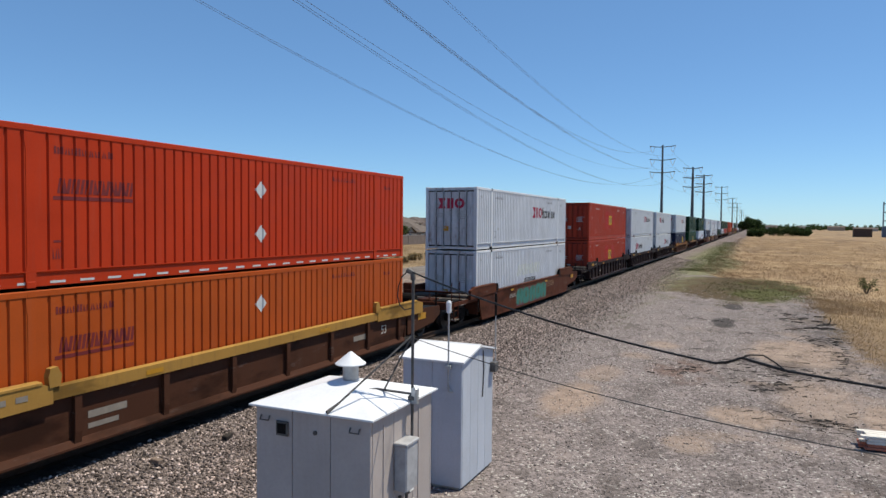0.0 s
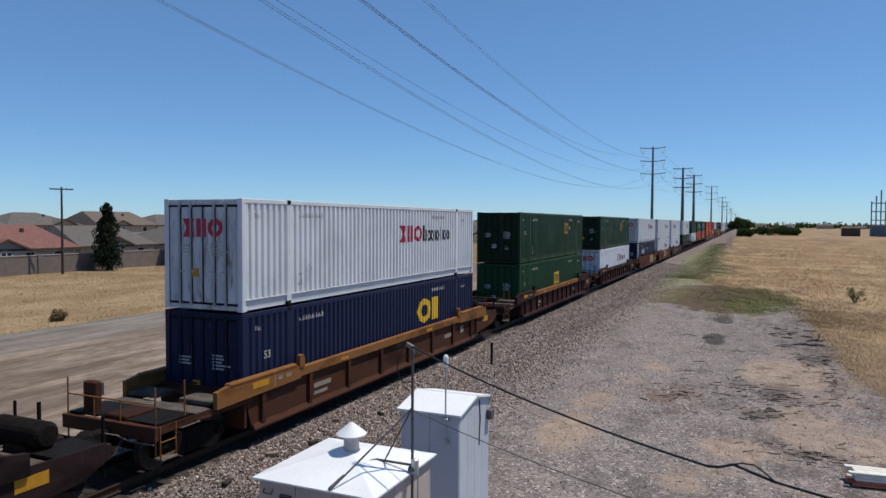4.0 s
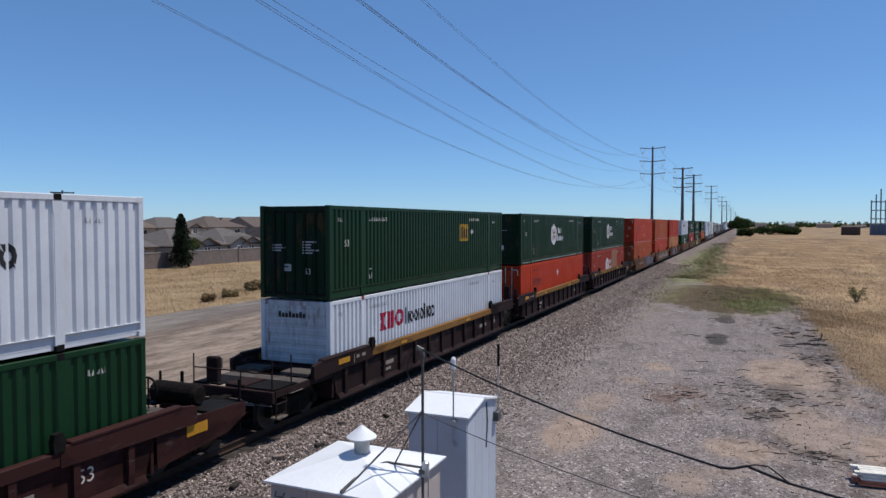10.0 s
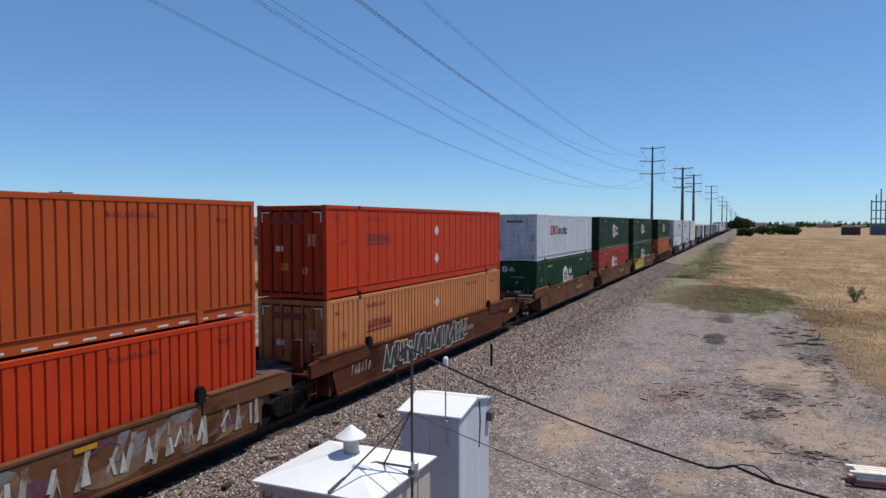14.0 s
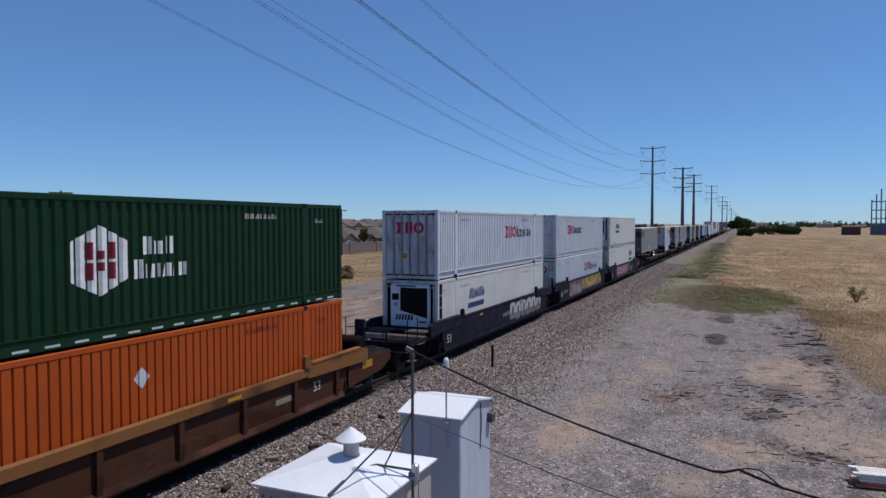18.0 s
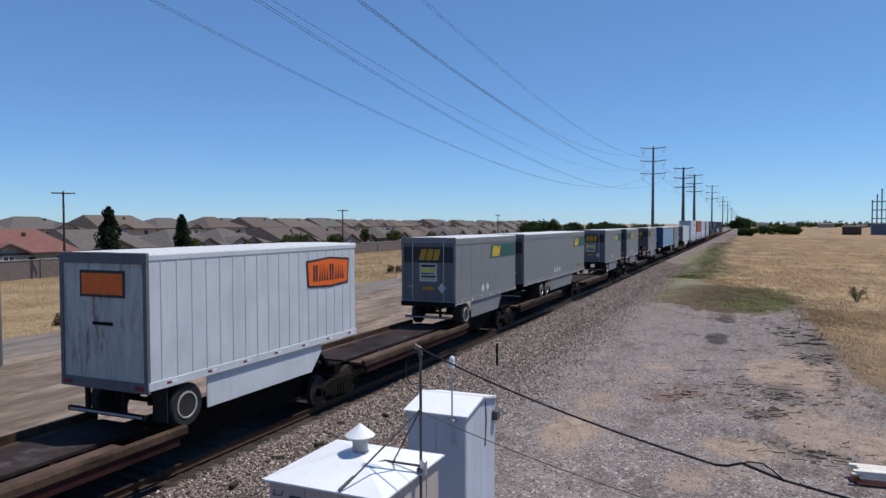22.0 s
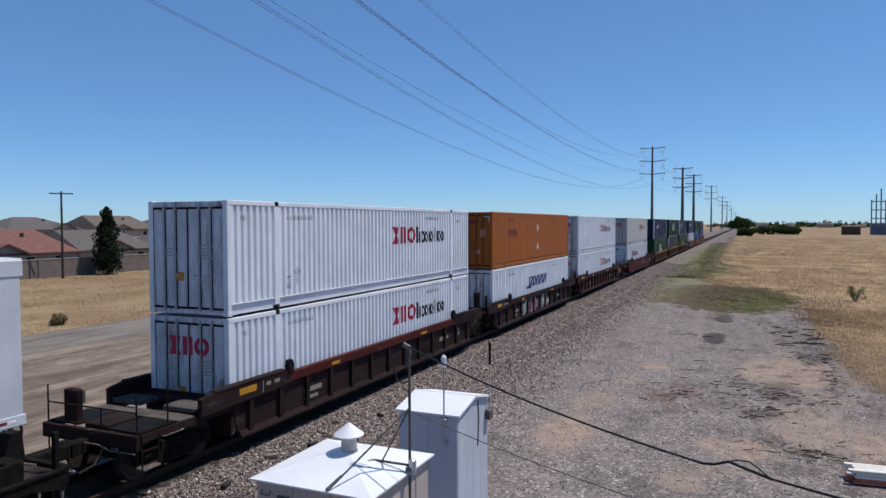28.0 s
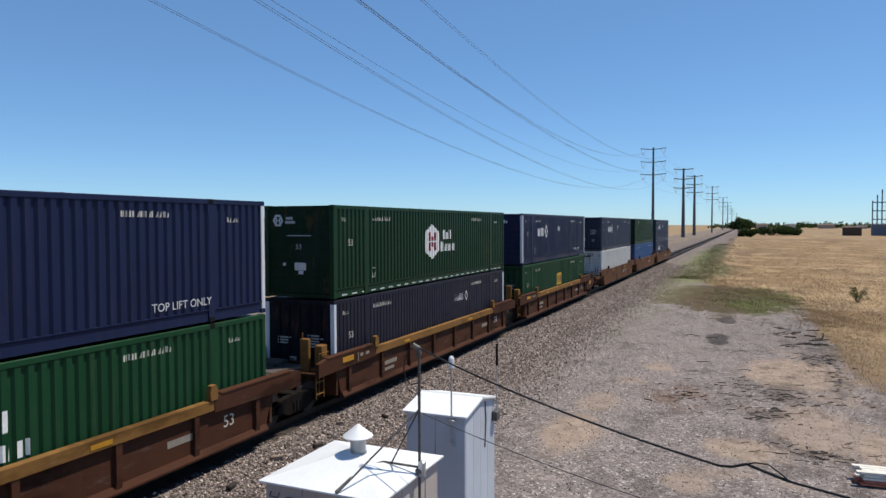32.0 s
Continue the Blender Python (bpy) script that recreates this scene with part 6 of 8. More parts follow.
TRAIN = [  # place, top box, bottom box, car paint, chord, smooth side, near end, far end, graffiti
    (6.08, S1, S2, "brown", "yellow", 0, "end", "end", ()),
    (29.49, XD, JB, "rust", None, 1, "end", "end", TEAL),
    (52.88, ER, ER, "dark", None, 0, "end", "joint", ()),
    (72.36, XD, XF, "dark", None, 0, "joint", "joint", ()),
    (91.75, XF, XD, "dark", None, 0, "joint", "end", ()),
    (115.0, XD, NB, "brown", "orange_chord", 0, "end", "end", ()),
    (138.5, GE, GL, "maroon", "orange_chord", 0, "end", "end", ()),
    (161.95, GE, XC_, "maroon", None, 0, "end", "end", ()),
    (185.26, XD, UD, "rust", None, 1, "end", "joint", [("yellow", [rect(9.3, 12.2, 0.5, 1.42)], "yellow painted patch", 0.004)] + strokes(12.6, 15.6, 0.55, 1.3, 4, 17, None, "brown")),
    (204.83, XD, XD, "rust", None, 1, "joint", "joint", [told("yellow", [rect(6.3, 9.1, 0.55, 1.42)], 0.004), told("brown", [rect(6.5, 7.2, 0.72, 1.25), rect(7.35, 8.05, 0.72, 1.25), rect(8.2, 8.9, 0.72, 1.25)], 0.007)]),
    (224.1, XF, XD, "maroon", None, 1, "joint", "end", strokes(3.0, 10.0, 0.55, 1.3, 7, 22, "dark_red", "brown", 0.2)),
    (247.44, XD, GE, "maroon", None, 0, "end", "end", ()),
    (270.65, GE, XF, "dark", "ochre", 0, "end", "joint", ()),
    (290.15, HF, S1, "dark", "ochre", 0, "joint", "joint", ()),
    (309.65, HF, HR, "dark", "ochre", 0, "joint", "end", ()),
    (332.95, S1, S3, "tan", None, 1, "end", "joint", MURAL),
    (352.45, S3, S1, "tan", None, 1, "joint", "joint", GREYS),
    (371.95, S5, S4, "rust", None, 1, "joint", "end", BLACKW),
    (395.1, XF, HL, "tan", None, 1, "end", "joint", ()),
    (414.6, HF, HR, "tan", None, 1, "joint", "joint", ()),
    (434.3, HD, HL, "tan", None, 1, "joint", "end", YELLOWG),
    (457.8, HF, S7, "brown", "orange_chord", 0, "end", "end", ()),
    (481.35, XD, MR, "blue", None, 1, "end", "joint", WHITEG),
    (500.8, XF, XD, "blue", None, 1, "joint", "joint", EVERY),
    (520.2, MR, MD, "blue", None, 1, "joint", "end", PINKG),
    (721.35, XC_, XC_, "dark", "red", 0, "end", "joint", ()),
    (740.85, S6, SW_, "dark", None, 0, "joint", "joint", BLUEG),
    (760.32, XC_, XC_, "maroon", None, 0, "joint", "end", ()),
    (783.85, XG, XF, "red", None, 1, "end", "end", ()),
    (807.42, UF, HL, "brown", "ochre", 0, "end", "joint", ()),
    (826.87, HF, UK, "brown", "ochre", 0, "joint", "joint", ()),
    (846.35, UF, GL, "brown", "ochre", 0, "joint", "end", ()),
    (869.5, SL, PW, "tan", None, 1, "end", "joint", ()),
    (888.95, DG, BL, "tan", None, 1, "joint", "joint", ()),
    (908.4, SL, SL, "tan", None, 1, "joint", "end", ()),
]
BOX_Z0 = 0.345
CAR_WORDS = {"yellow": "weathered yellow", "brown": "weathered brown", "rust": "rust-brown", "dark": "blackish brown", "maroon": "dark maroon-brown", "red": "dull red", "tan": "tan-painted", "blue": "dark blue"}
for place, top, low, cp, ch, smooth_side, a, b, art in TRAIN:
    words = CAR_WORDS[cp] + (" smooth-sided" if smooth_side else " ribbed") + " well car" + (" with " + {"yellow": "yellow", "ochre": "ochre", "orange_chord": "orange", "red": "red"}[ch] + " top chords" if ch else "") + (" covered in graffiti" if art else " on freight trucks")
    car = well_car(place, cp, True, a, b, ch, words, 1.25 if cp in ("dark", "maroon") else 2.14, art, bool(smooth_side))
    low_c = container(low, place, BOX_Z0)
    top_c = container(top, place, BOX_Z0 + HT + 0.045)
    for box, spec in ((top_c, top), (low_c, low)):
        if spec is UF:
            part("lettering", lettering("TOP LIFT ONLY", 0.19), INK["silver"], box, at=(HW + 0.002, 12.35, 0.42))
        elif spec is MR:
            part("lettering", lettering("TOP LIFT ONLY", 0.10), INK["black"], box, at=(HW - 0.008, 2.35, 0.36))
    if abs(place - 434.3) < 0.1:
        for ya, yb in ((4.3, 6.3), (7.4, 9.5), (10.6, 12.4), (13.6, 14.3)):
            part("edge_guard", Shape().block(SW - 0.06, SW + 0.03, ya, yb, 1.53, 1.60, 0.01), INK["guard"], car, "pale tan edge guard")
    if low is JB:
        part("lettering", lettering("INTERMODAL", 0.26), INK["black"], low_c, at=(HW + 0.003, 7.27, 0.93))
        tagged(part("faded_mark", decal(word_blocks(6.0, 10.2, 1.35, 1.95, 5, 33, (0, 1, 2, 3, 4), 0.2, 0.12), "wave", 0.004), INK["faded"], low_c, "pale grey faded blocks"), kind="stuff")
    if low is HR and place < 320:
        part("repaint_patch", decal([rect(9.3, 12.0, 0.35, 2.75)], "wave", 0.003), INK["bleached"], low_c, "sun-bleached tan strip of side sheet")
    if low is ER:
        part("repaint_patch", decal([rect(6.25, 7.6, 0.85, 2.36)], "wave", 0.003), INK["fresh_red"], low_c, "fresher red repaint")
        part("repaint_patch", decal([rect(6.25, 7.6, 0.83, 2.34)], "wave", 0.003), INK["fresh_red"], top_c, "fresher red repaint")
        for box in (low_c, top_c):
            part("repaint_patch", decal([rect(9.2, 10.2, 0.95, 2.30)], "wave", 0.003), INK["fresh_red"], box, "fresher red repaint")


# ======== trailers on spine cars ========
TR_Z, TR_TOP = 2.06, 5.0                         # underside and roof of the trailer boxes
DECK = 1.0
M_TSIL = paint("silver_grey_trailer_skin", (0.188, 0.193, 0.205), 0.5, 0.05, 0.45, (0.085, 0.084, 0.088))
# nose darker than the sides: its shade is held in the paint
M_TNOSE = paint("shaded_grey_trailer_nose", (0.096, 0.09, 0.094), 0.6, 0.3, 0.6, (0.035, 0.03, 0.03), 0.2)
# rear door grey lowered to paint in the shade of that end
M_TDOOR = paint("shaded_grey_trailer_door", (0.125, 0.125, 0.135), 0.5, 0.25, 0.6, (0.04, 0.037, 0.037))
M_TWHITE = paint("white_trailer_skin", (0.50, 0.525, 0.565), 0.2, 0.08, 0.4)
M_TBLUE = paint("pale_blue_trailer_skin", (0.165, 0.295, 0.45), 0.3, 0.05, 0.42)
M_TNAVY = paint("blue_trailer_nose", (0.03, 0.06, 0.145), 0.4, 0.05, 0.45)
M_TROOF = plain("white_trailer_roof", (0.58, 0.58, 0.58), 0.5, 0.0, 0.06)
M_DECK = paint("worn_purple_brown_deck", (0.034, 0.025, 0.025), 0.5, 0.6, 0.8, (0.018, 0.014, 0.013), 0.2)
M_STRIP = paint("dusty_rusted_deck", (0.095, 0.062, 0.05), 0.6, 0.6, 0.8, (0.04, 0.026, 0.022), 0.25)
M_LIP = paint("rusted_ochre_side_rail", (0.065, 0.042, 0.03), 0.85, 0.9, 0.8, (0.022, 0.016, 0.014), 0.45)


def tyre_pair(parent, y, z, r=0.5):
    for s in (-1, 1):
        wh = part("wheel", cached(("tyre", r), lambda: Shape().lathe([(0.30, -0.13), (r * 0.9, -0.145), (r, -0.10), (r, 0.10), (r * 0.9, 0.145), (0.30, 0.13)], "x", 28).mesh("wheel")), M_RUBBER, parent, at=(s * 1.12, y, z))
        rim = Matrix.Diagonal((s, 1, 1, 1))
        part("rim", cached(("rim", r), lambda: Shape().lathe([(0.30, 0.135), (0.28, 0.13), (0.26, 0.0), (0.14, -0.04), (0.13, 0.10), (0.0, 0.11)], "x", 20).mesh("rim")), M_WHEEL, wh, at=rim)
        part("rim_edge", cached(("rim_edge", r), lambda: Shape().lathe([(0.31, 0.13), (0.305, 0.15), (0.27, 0.15), (0.255, 0.11)], "x", 24, cap=False).mesh("rim_edge")), M_ALU, wh, "bright rim edge", at=rim)
    part("axle", cached("trailer_axle", lambda: Shape().tube((-1.05, 0, 0), (1.05, 0, 0), 0.065).mesh("axle")), M_BLACK, parent, at=(0, y, z))


def trailer(u, length, nose_near, skin, words, axles, stripe=None, seams="rivet", skirt=None, logo=None, end=None):
    t = moving(thing("semi_trailer", words, "trailer", (XC, u, 0), "road trailers on the train"), u)
    S = Shape().block(-HW, HW, 0.02, length - 0.02, TR_Z + 0.04, TR_TOP - 0.05, 0.04)
    part("body", S, skin, t)
    part("roof", Shape().prism([(-HW - 0.005, TR_TOP - 0.06), (HW + 0.005, TR_TOP - 0.06), (HW - 0.02, TR_TOP - 0.01), (0, TR_TOP + 0.01), (-HW + 0.02, TR_TOP - 0.01)], "y", 0.0, length), M_TROOF, t)
    for s in (-1, 1):
        part("top_rail", Shape().block(-0.012, 0.016, 0.0, length, TR_TOP - 0.32 if seams == "rivet" else TR_TOP - 0.16, TR_TOP - 0.05, 0.004), M_TSIL if skin is not M_TWHITE else skin, t, at=(s * HW, 0, 0))
        part("bottom_rail", Shape().block(-0.03, 0.022, 0.0, length, TR_Z, TR_Z + 0.17, 0.006), skin, t, at=(s * HW, 0, 0))
        part("bottom_flange", Shape().box(-0.02, 0.03, 0.0, length, TR_Z - 0.012, TR_Z + 0.012), M_ALU, t, "bright worn flange", at=(s * HW, 0, 0))
    if seams == "rib":
        for i in range(int(length / 0.46)):
            part("side_rib", cached("tr_rib", lambda: Shape().prism([(-0.035, 0), (-0.02, 0.014), (0.02, 0.014), (0.035, 0)], "z", TR_Z + 0.17, TR_TOP - 0.18).mesh("side_rib")), skin, t, at=Matrix.Translation((HW, 0.4 + i * 0.46, 0)) @ pose(0, 0, 0, 0, 0, -90))
    else:
        for i in range(int(length / 1.22)):
            part("seam", cached("tr_seam", lambda: Shape().box(-0.001, 0.0015, -0.03, 0.03, TR_Z + 0.17, TR_TOP - 0.32).mesh("seam")), skin, t, at=(HW, 1.22 * (i + 0.6), 0))
    lamps = Shape()
    tabs = Shape()
    for i in range(max(3, int(length / 1.1))):
        y = 0.5 + i * (length - 1.0) / max(2, int(length / 1.1) - 1)
        tabs.box(HW + 0.02, HW + 0.026, y, y + 0.14, TR_Z + 0.06, TR_Z + 0.11)
        lamps.box(HW + 0.02, HW + 0.026, y + 0.16, y + 0.30, TR_Z + 0.06, TR_Z + 0.11)
    part("reflective_tape", tabs, INK["dark_red"], t, "red reflector dashes")
    part("reflective_tape", lamps, INK["white"], t, "white reflector dashes")
    ny, ry = (0.0, length) if nose_near else (length, 0.0)
    sg = 1 if nose_near else -1
    # running gear
    for y in axles:
        tyre_pair(t, y, DECK + 0.505)
        for s in (-1, 1):
            part("spring_hanger", Shape().block(s * 0.5 - 0.06, s * 0.5 + 0.06, y - 0.4, y + 0.4, DECK + 0.5, TR_Z + 0.05, 0.02), M_BLACK, t)
    part("mud_flap", Shape().box(0.85, 1.4 - 0.12, min(axles) - 0.62 if not nose_near else max(axles) + 0.6, (min(axles) - 0.62 if not nose_near else max(axles) + 0.6) + 0.02, DECK + 0.25, TR_Z), M_RUBBER, t)
    gear = ny + sg * (2.4 if length < 10 else 3.0)
    for s in (-1, 1):
        part("landing_leg", Shape().block(s * 0.75 - 0.07, s * 0.75 + 0.07, gear - 0.07, gear + 0.07, DECK + 0.32, TR_Z + 0.05, 0.01).block(s * 0.75 - 0.14, s * 0.75 + 0.14, gear - 0.14, gear + 0.14, DECK + 0.28, DECK + 0.33, 0.01), M_BLACK, t)
        part("leg_brace", Shape().tube((s * 0.75, gear, DECK + 0.5), (s * 0.6, gear + sg * 0.8, TR_Z + 0.02), 0.03), M_BLACK, t)
    part("under_rail", Shape().box(-0.5, -0.42, 0.3, length - 0.3, TR_Z - 0.12, TR_Z + 0.04).box(0.42, 0.5, 0.3, length - 0.3, TR_Z - 0.12, TR_Z + 0.04), M_BLACK, t)
    if skirt:
        a, b = skirt
        poly = [(a, TR_Z + 0.02), (a, DECK + 0.28), (b - 0.5, DECK + 0.28), (b, TR_Z - 0.25), (b, TR_Z + 0.02)] if not nose_near else [(a, TR_Z + 0.02), (a, TR_Z - 0.25), (a + 0.45, DECK + 0.28), (b, DECK + 0.28), (b, TR_Z + 0.02)]
        for s in (-1, 1):
            part("side_skirt", Shape().prism(poly, "x", s * 1.24 - 0.012, s * 1.24 + 0.012), skin, t, "smooth skirt panel under the trailer")
    # near end face
    if nose_near:
        part("nose_frame", Shape().block(-HW - 0.01, HW + 0.01, -0.02, 0.05, TR_TOP - 0.2, TR_TOP, 0.01).block(-HW - 0.01, HW + 0.01, -0.02, 0.05, TR_Z, TR_Z + 0.14, 0.01).block(-HW - 0.006, -HW + 0.12, -0.016, 0.05, TR_Z + 0.14, TR_TOP - 0.2, 0.003).block(HW - 0.12, HW + 0.006, -0.016, 0.05, TR_Z + 0.14, TR_TOP - 0.2, 0.003), M_TNOSE if end != "blue" else M_TNAVY, t)
        part("glad_hand_box", Shape().block(0.25, 0.65, -0.06, 0.03, TR_Z + 0.35, TR_Z + 0.6, 0.02), M_BLACK, t)
        if end == "blue":
            part("nose_panel", Shape().box(-HW + 0.1, HW - 0.1, -0.004, 0.03, TR_Z + 0.12, TR_TOP - 0.18), M_TNAVY, t)
            part("vent_plate", Shape().block(0.2, 0.36, -0.03, 0.01, TR_Z + 0.8, TR_Z + 1.4, 0.01), INK["pale"], t)
            part("number_mark", Shape().box(-0.25, 0.45, -0.016, -0.006, TR_Z + 1.95, TR_Z + 2.12), INK["lime"], t)
        else:
            part("nose_panel", Shape().box(-HW + 0.1, HW - 0.1, -0.002, 0.03, TR_Z + 0.12, TR_TOP - 0.18), M_TNOSE, t, "grey nose panel with shade painted into its colour")
            part("placard_frame", Shape().block(-0.62, 0.62, -0.028, 0.02, TR_Z + 1.45, TR_Z + 1.88, 0.02) if length < 10 else Shape().block(-0.5, 0.5, -0.02, 0.02, TR_Z + 1.5, TR_Z + 1.62, 0.01), INK["black"] if length < 10 else INK["brown"], t)
            part("placard_marks", Shape().box(-0.4, 0.4, -0.034, -0.026, TR_Z + 1.7, TR_Z + 1.8).box(-0.4, 0.35, -0.034, -0.026, TR_Z + 1.54, TR_Z + 1.63), INK["dull_gold"], t)
            part("clearance_lamp", Shape().tube((-0.05, -0.03, TR_TOP - 0.3), (-0.05, 0.0, TR_TOP - 0.3), 0.10, 14), M_BLACK, t)
            part("sticker", Shape().box(0.72, 0.98, -0.012, -0.004, TR_Z + 0.28, TR_Z + 0.55), INK["amber"], t, "amber sticker")
            part("cable_socket", Shape().block(0.28, 0.52, -0.09, -0.06, TR_Z + 0.22, TR_Z + 0.62, 0.02), M_BLACK, t)
    else:
        part("rear_frame", Shape().block(-HW - 0.02, HW + 0.02, -0.03, 0.06, TR_TOP - 0.24, TR_TOP, 0.01).block(-HW - 0.02, HW + 0.02, -0.03, 0.06, TR_Z - 0.06, TR_Z + 0.16, 0.01).block(-HW - 0.016, -HW + 0.09, -0.026, 0.06, TR_Z + 0.16, TR_TOP - 0.24, 0.003).block(HW - 0.09, HW + 0.016, -0.026, 0.06, TR_Z + 0.16, TR_TOP - 0.24, 0.003), M_TSIL if end != "roll" else M_TDOOR, t)
        if end == "roll":
            part("roll_door", Shape().box(-HW + 0.09, HW - 0.09, 0.0, 0.03, TR_Z + 0.16, TR_TOP - 0.24), END_PAINT["grey_white"], t, "grimy pale roll-up door")
            part("door_handle", Shape().block(-0.3, 0.3, -0.03, 0.0, TR_Z + 1.35, TR_Z + 1.42, 0.01), M_BLACK, t)
        else:
            for s in (-1, 1):
                d = part("door", Shape().box(s * 0.012 if s > 0 else -HW + 0.09, HW - 0.09 if s > 0 else -0.012, 0.0, 0.03, TR_Z + 0.16, TR_TOP - 0.24), M_TDOOR, t)
                part("lock_rod", Shape().tube((s * 0.75, -0.03, TR_Z + 0.1), (s * 0.75, -0.03, TR_TOP - 0.2), 0.02).box(s * 0.75 - 0.2, s * 0.75 + 0.02, -0.045, -0.03, TR_Z + 0.75, TR_Z + 0.79), M_GALV, d)
            part("notice", Shape().box(-0.42, 0.42, -0.010, -0.004, TR_Z + 1.00, TR_Z + 1.80), INK["pale"], t, "pale notice panel")
            for i, (z0, z1, ink) in enumerate(((1.64, 1.74, "black"), (1.44, 1.58, "lime"), (1.32, 1.37, "black"), (1.17, 1.26, "black"), (1.06, 1.11, "grey"))):
                part("notice_line", Shape().box(-0.36 + 0.03 * (i % 2), 0.36 - 0.04 * (i % 3), -0.016, -0.011, TR_Z + z0, TR_Z + z1), INK[ink], t)
            part("sticker", Shape().box(-0.28, 0.26, -0.012, -0.004, TR_Z + 0.62, TR_Z + 0.76), INK["amber"], t, "amber sticker")
            part("hazard_placard", Shape().prism([(0.46, TR_Z + 0.72), (0.66, TR_Z + 0.50), (0.86, TR_Z + 0.72), (0.66, TR_Z + 0.94)], "y", -0.014, -0.006), INK["silver"], t)
            part("bumper_pad", Shape().block(-HW, HW, -0.14, -0.03, TR_Z - 0.10, TR_Z + 0.10, 0.02), M_BLACK, t)
        part("guard_tape", Shape().box(-1.1, 1.1, -0.006, 0.0, DECK + 0.445, DECK + 0.495), INK["grey"], t, "worn reflective tape")
        part("underride_guard", Shape().box(-1.15, 1.15, 0.0, 0.08, DECK + 0.42, DECK + 0.52).box(-0.6, -0.5, 0.0, 0.08, DECK + 0.42, TR_Z).box(0.5, 0.6, 0.0, 0.08, DECK + 0.42, TR_Z), M_BLACK, t)
        part("tail_lamp", Shape().box(-1.2, -0.95, -0.04, 0.0, TR_Z, TR_Z + 0.09).box(0.95, 1.2, -0.04, 0.0, TR_Z, TR_Z + 0.09), INK["dark_red"], t)
    if stripe:
        y0, y1, ly = stripe
        part("stripe", decal([[(y0, TR_TOP - 1.10), (y1 - 0.25, TR_TOP - 1.10), (y1, TR_TOP - 0.42), (y0, TR_TOP - 0.42)] if y0 < 0.5 else [(y0, TR_TOP - 1.10), (y1, TR_TOP - 1.10), (y1, TR_TOP - 0.42), (y0 + 0.25, TR_TOP - 0.42)]], None, 0.005), INK["green"], t, "dark green stripe")
        part("logo", decal(word_blocks(ly, ly + 1.15, TR_TOP - 1.03, TR_TOP - 0.5, 3, 41, (0, 1, 2), 0.22, 0.12), None, 0.009), INK["yellow"], t, "slanted yellow blocks")
        part("end_stripe", Shape().box(-HW + 0.1, HW - 0.1, -0.012, -0.002, TR_TOP - 1.10, TR_TOP - 0.42), INK["black"], t, "blackish band across the end")
        el = Shape()
        for i in range(3):
            el.prism([(-0.45 + i * 0.33, TR_TOP - 1.0), (-0.18 + i * 0.33, TR_TOP - 1.0), (-0.06 + i * 0.33, TR_TOP - 0.52), (-0.33 + i * 0.33, TR_TOP - 0.52)], "y", -0.018, -0.012)
        part("logo", el, INK["dull_gold"], t, "slanted yellow blocks on the end")
        pl = [diamond(length * 0.5 - 0.35 + d, TR_Z + 0.48, 0.21) for d in ((-0.62, 0, 0.62) if length > 10 else (-0.5, 0.15))]
        part("placard", decal(pl, None, 0.007), INK["silver"], t, "silver diamond placards")
    if length > 10 and stripe:
        part("sticker", decal(word_blocks(length - 2.6 if not nose_near else 0.5, length - 1.2 if not nose_near else 1.9, TR_Z + 0.42, TR_Z + 0.62, 8, 47, tuple(range(8))), None, 0.007), INK["amber"], t, "row of ochre blocks")
    if logo == "orange":
        part("logo", Shape().block(-0.68, 0.68, -0.016, 0.0, TR_TOP - 0.98, TR_TOP - 0.39, 0.01), INK["black"], t, "black edge of the door sign")
        part("logo", decal([[(5.85, 3.76), (7.0, 3.70), (8.05, 3.76), (8.12, 4.54), (7.0, 4.62), (5.78, 4.54)]], None, 0.016), INK["black"], t, "black edged orange sign")
        part("logo", decal([[(5.92, 3.82), (7.0, 3.76), (7.98, 3.82), (8.04, 4.48), (7.0, 4.56), (5.86, 4.48)]], None, 0.02), INK["orange"], t, "orange sign")
        part("logo", decal(word_blocks(6.12, 7.85, 3.92, 4.40, 6, 44, tuple(range(6))), None, 0.024), INK["black"], t, "row of black blocks")
        part("logo", Shape().block(-0.62, 0.62, -0.02, 0.0, TR_TOP - 0.92, TR_TOP - 0.45, 0.01), INK["orange"], t, "orange sign on the door")
    if logo == "shield":
        y, z = 14.95, 3.6
        part("logo", decal([[(y - 0.5, z + 0.55), (y, z + 0.66), (y + 0.5, z + 0.55), (y + 0.47, z - 0.1), (y + 0.2, z - 0.5), (y, z - 0.62), (y - 0.2, z - 0.5), (y - 0.47, z - 0.1)]], None, 0.006), INK["yellow"], t, "yellow shield edge")
        part("logo", decal([[(y - 0.42, z + 0.28), (y + 0.42, z + 0.5), (y + 0.40, z - 0.1), (y + 0.16, z - 0.44), (y, z - 0.52), (y - 0.16, z - 0.44), (y - 0.40, z - 0.1)]], None, 0.010), INK["brown"], t, "brown shield")
        part("logo", decal(word_blocks(y - 0.3, y + 0.34, z - 0.15, z + 0.18, 3, 46, (1,)), None, 0.014), INK["yellow"], t, "yellow blocks")
    if logo == "faded":
        part("logo", decal([rect(1.5, 3.9, TR_TOP - 1.5, TR_TOP - 0.75)], None, 0.005), INK["grey"], t, "faded grey patch")
    if logo == "side_mark":
        part("logo", decal(ring_pieces(4.0, TR_TOP - 0.85, 0.7, 0.3, 0.5, 6) + [rect(3.4, 4.8, TR_TOP - 1.4, TR_TOP - 1.3)], None, 0.005), INK["grey"], t, "grey mark")
    return t


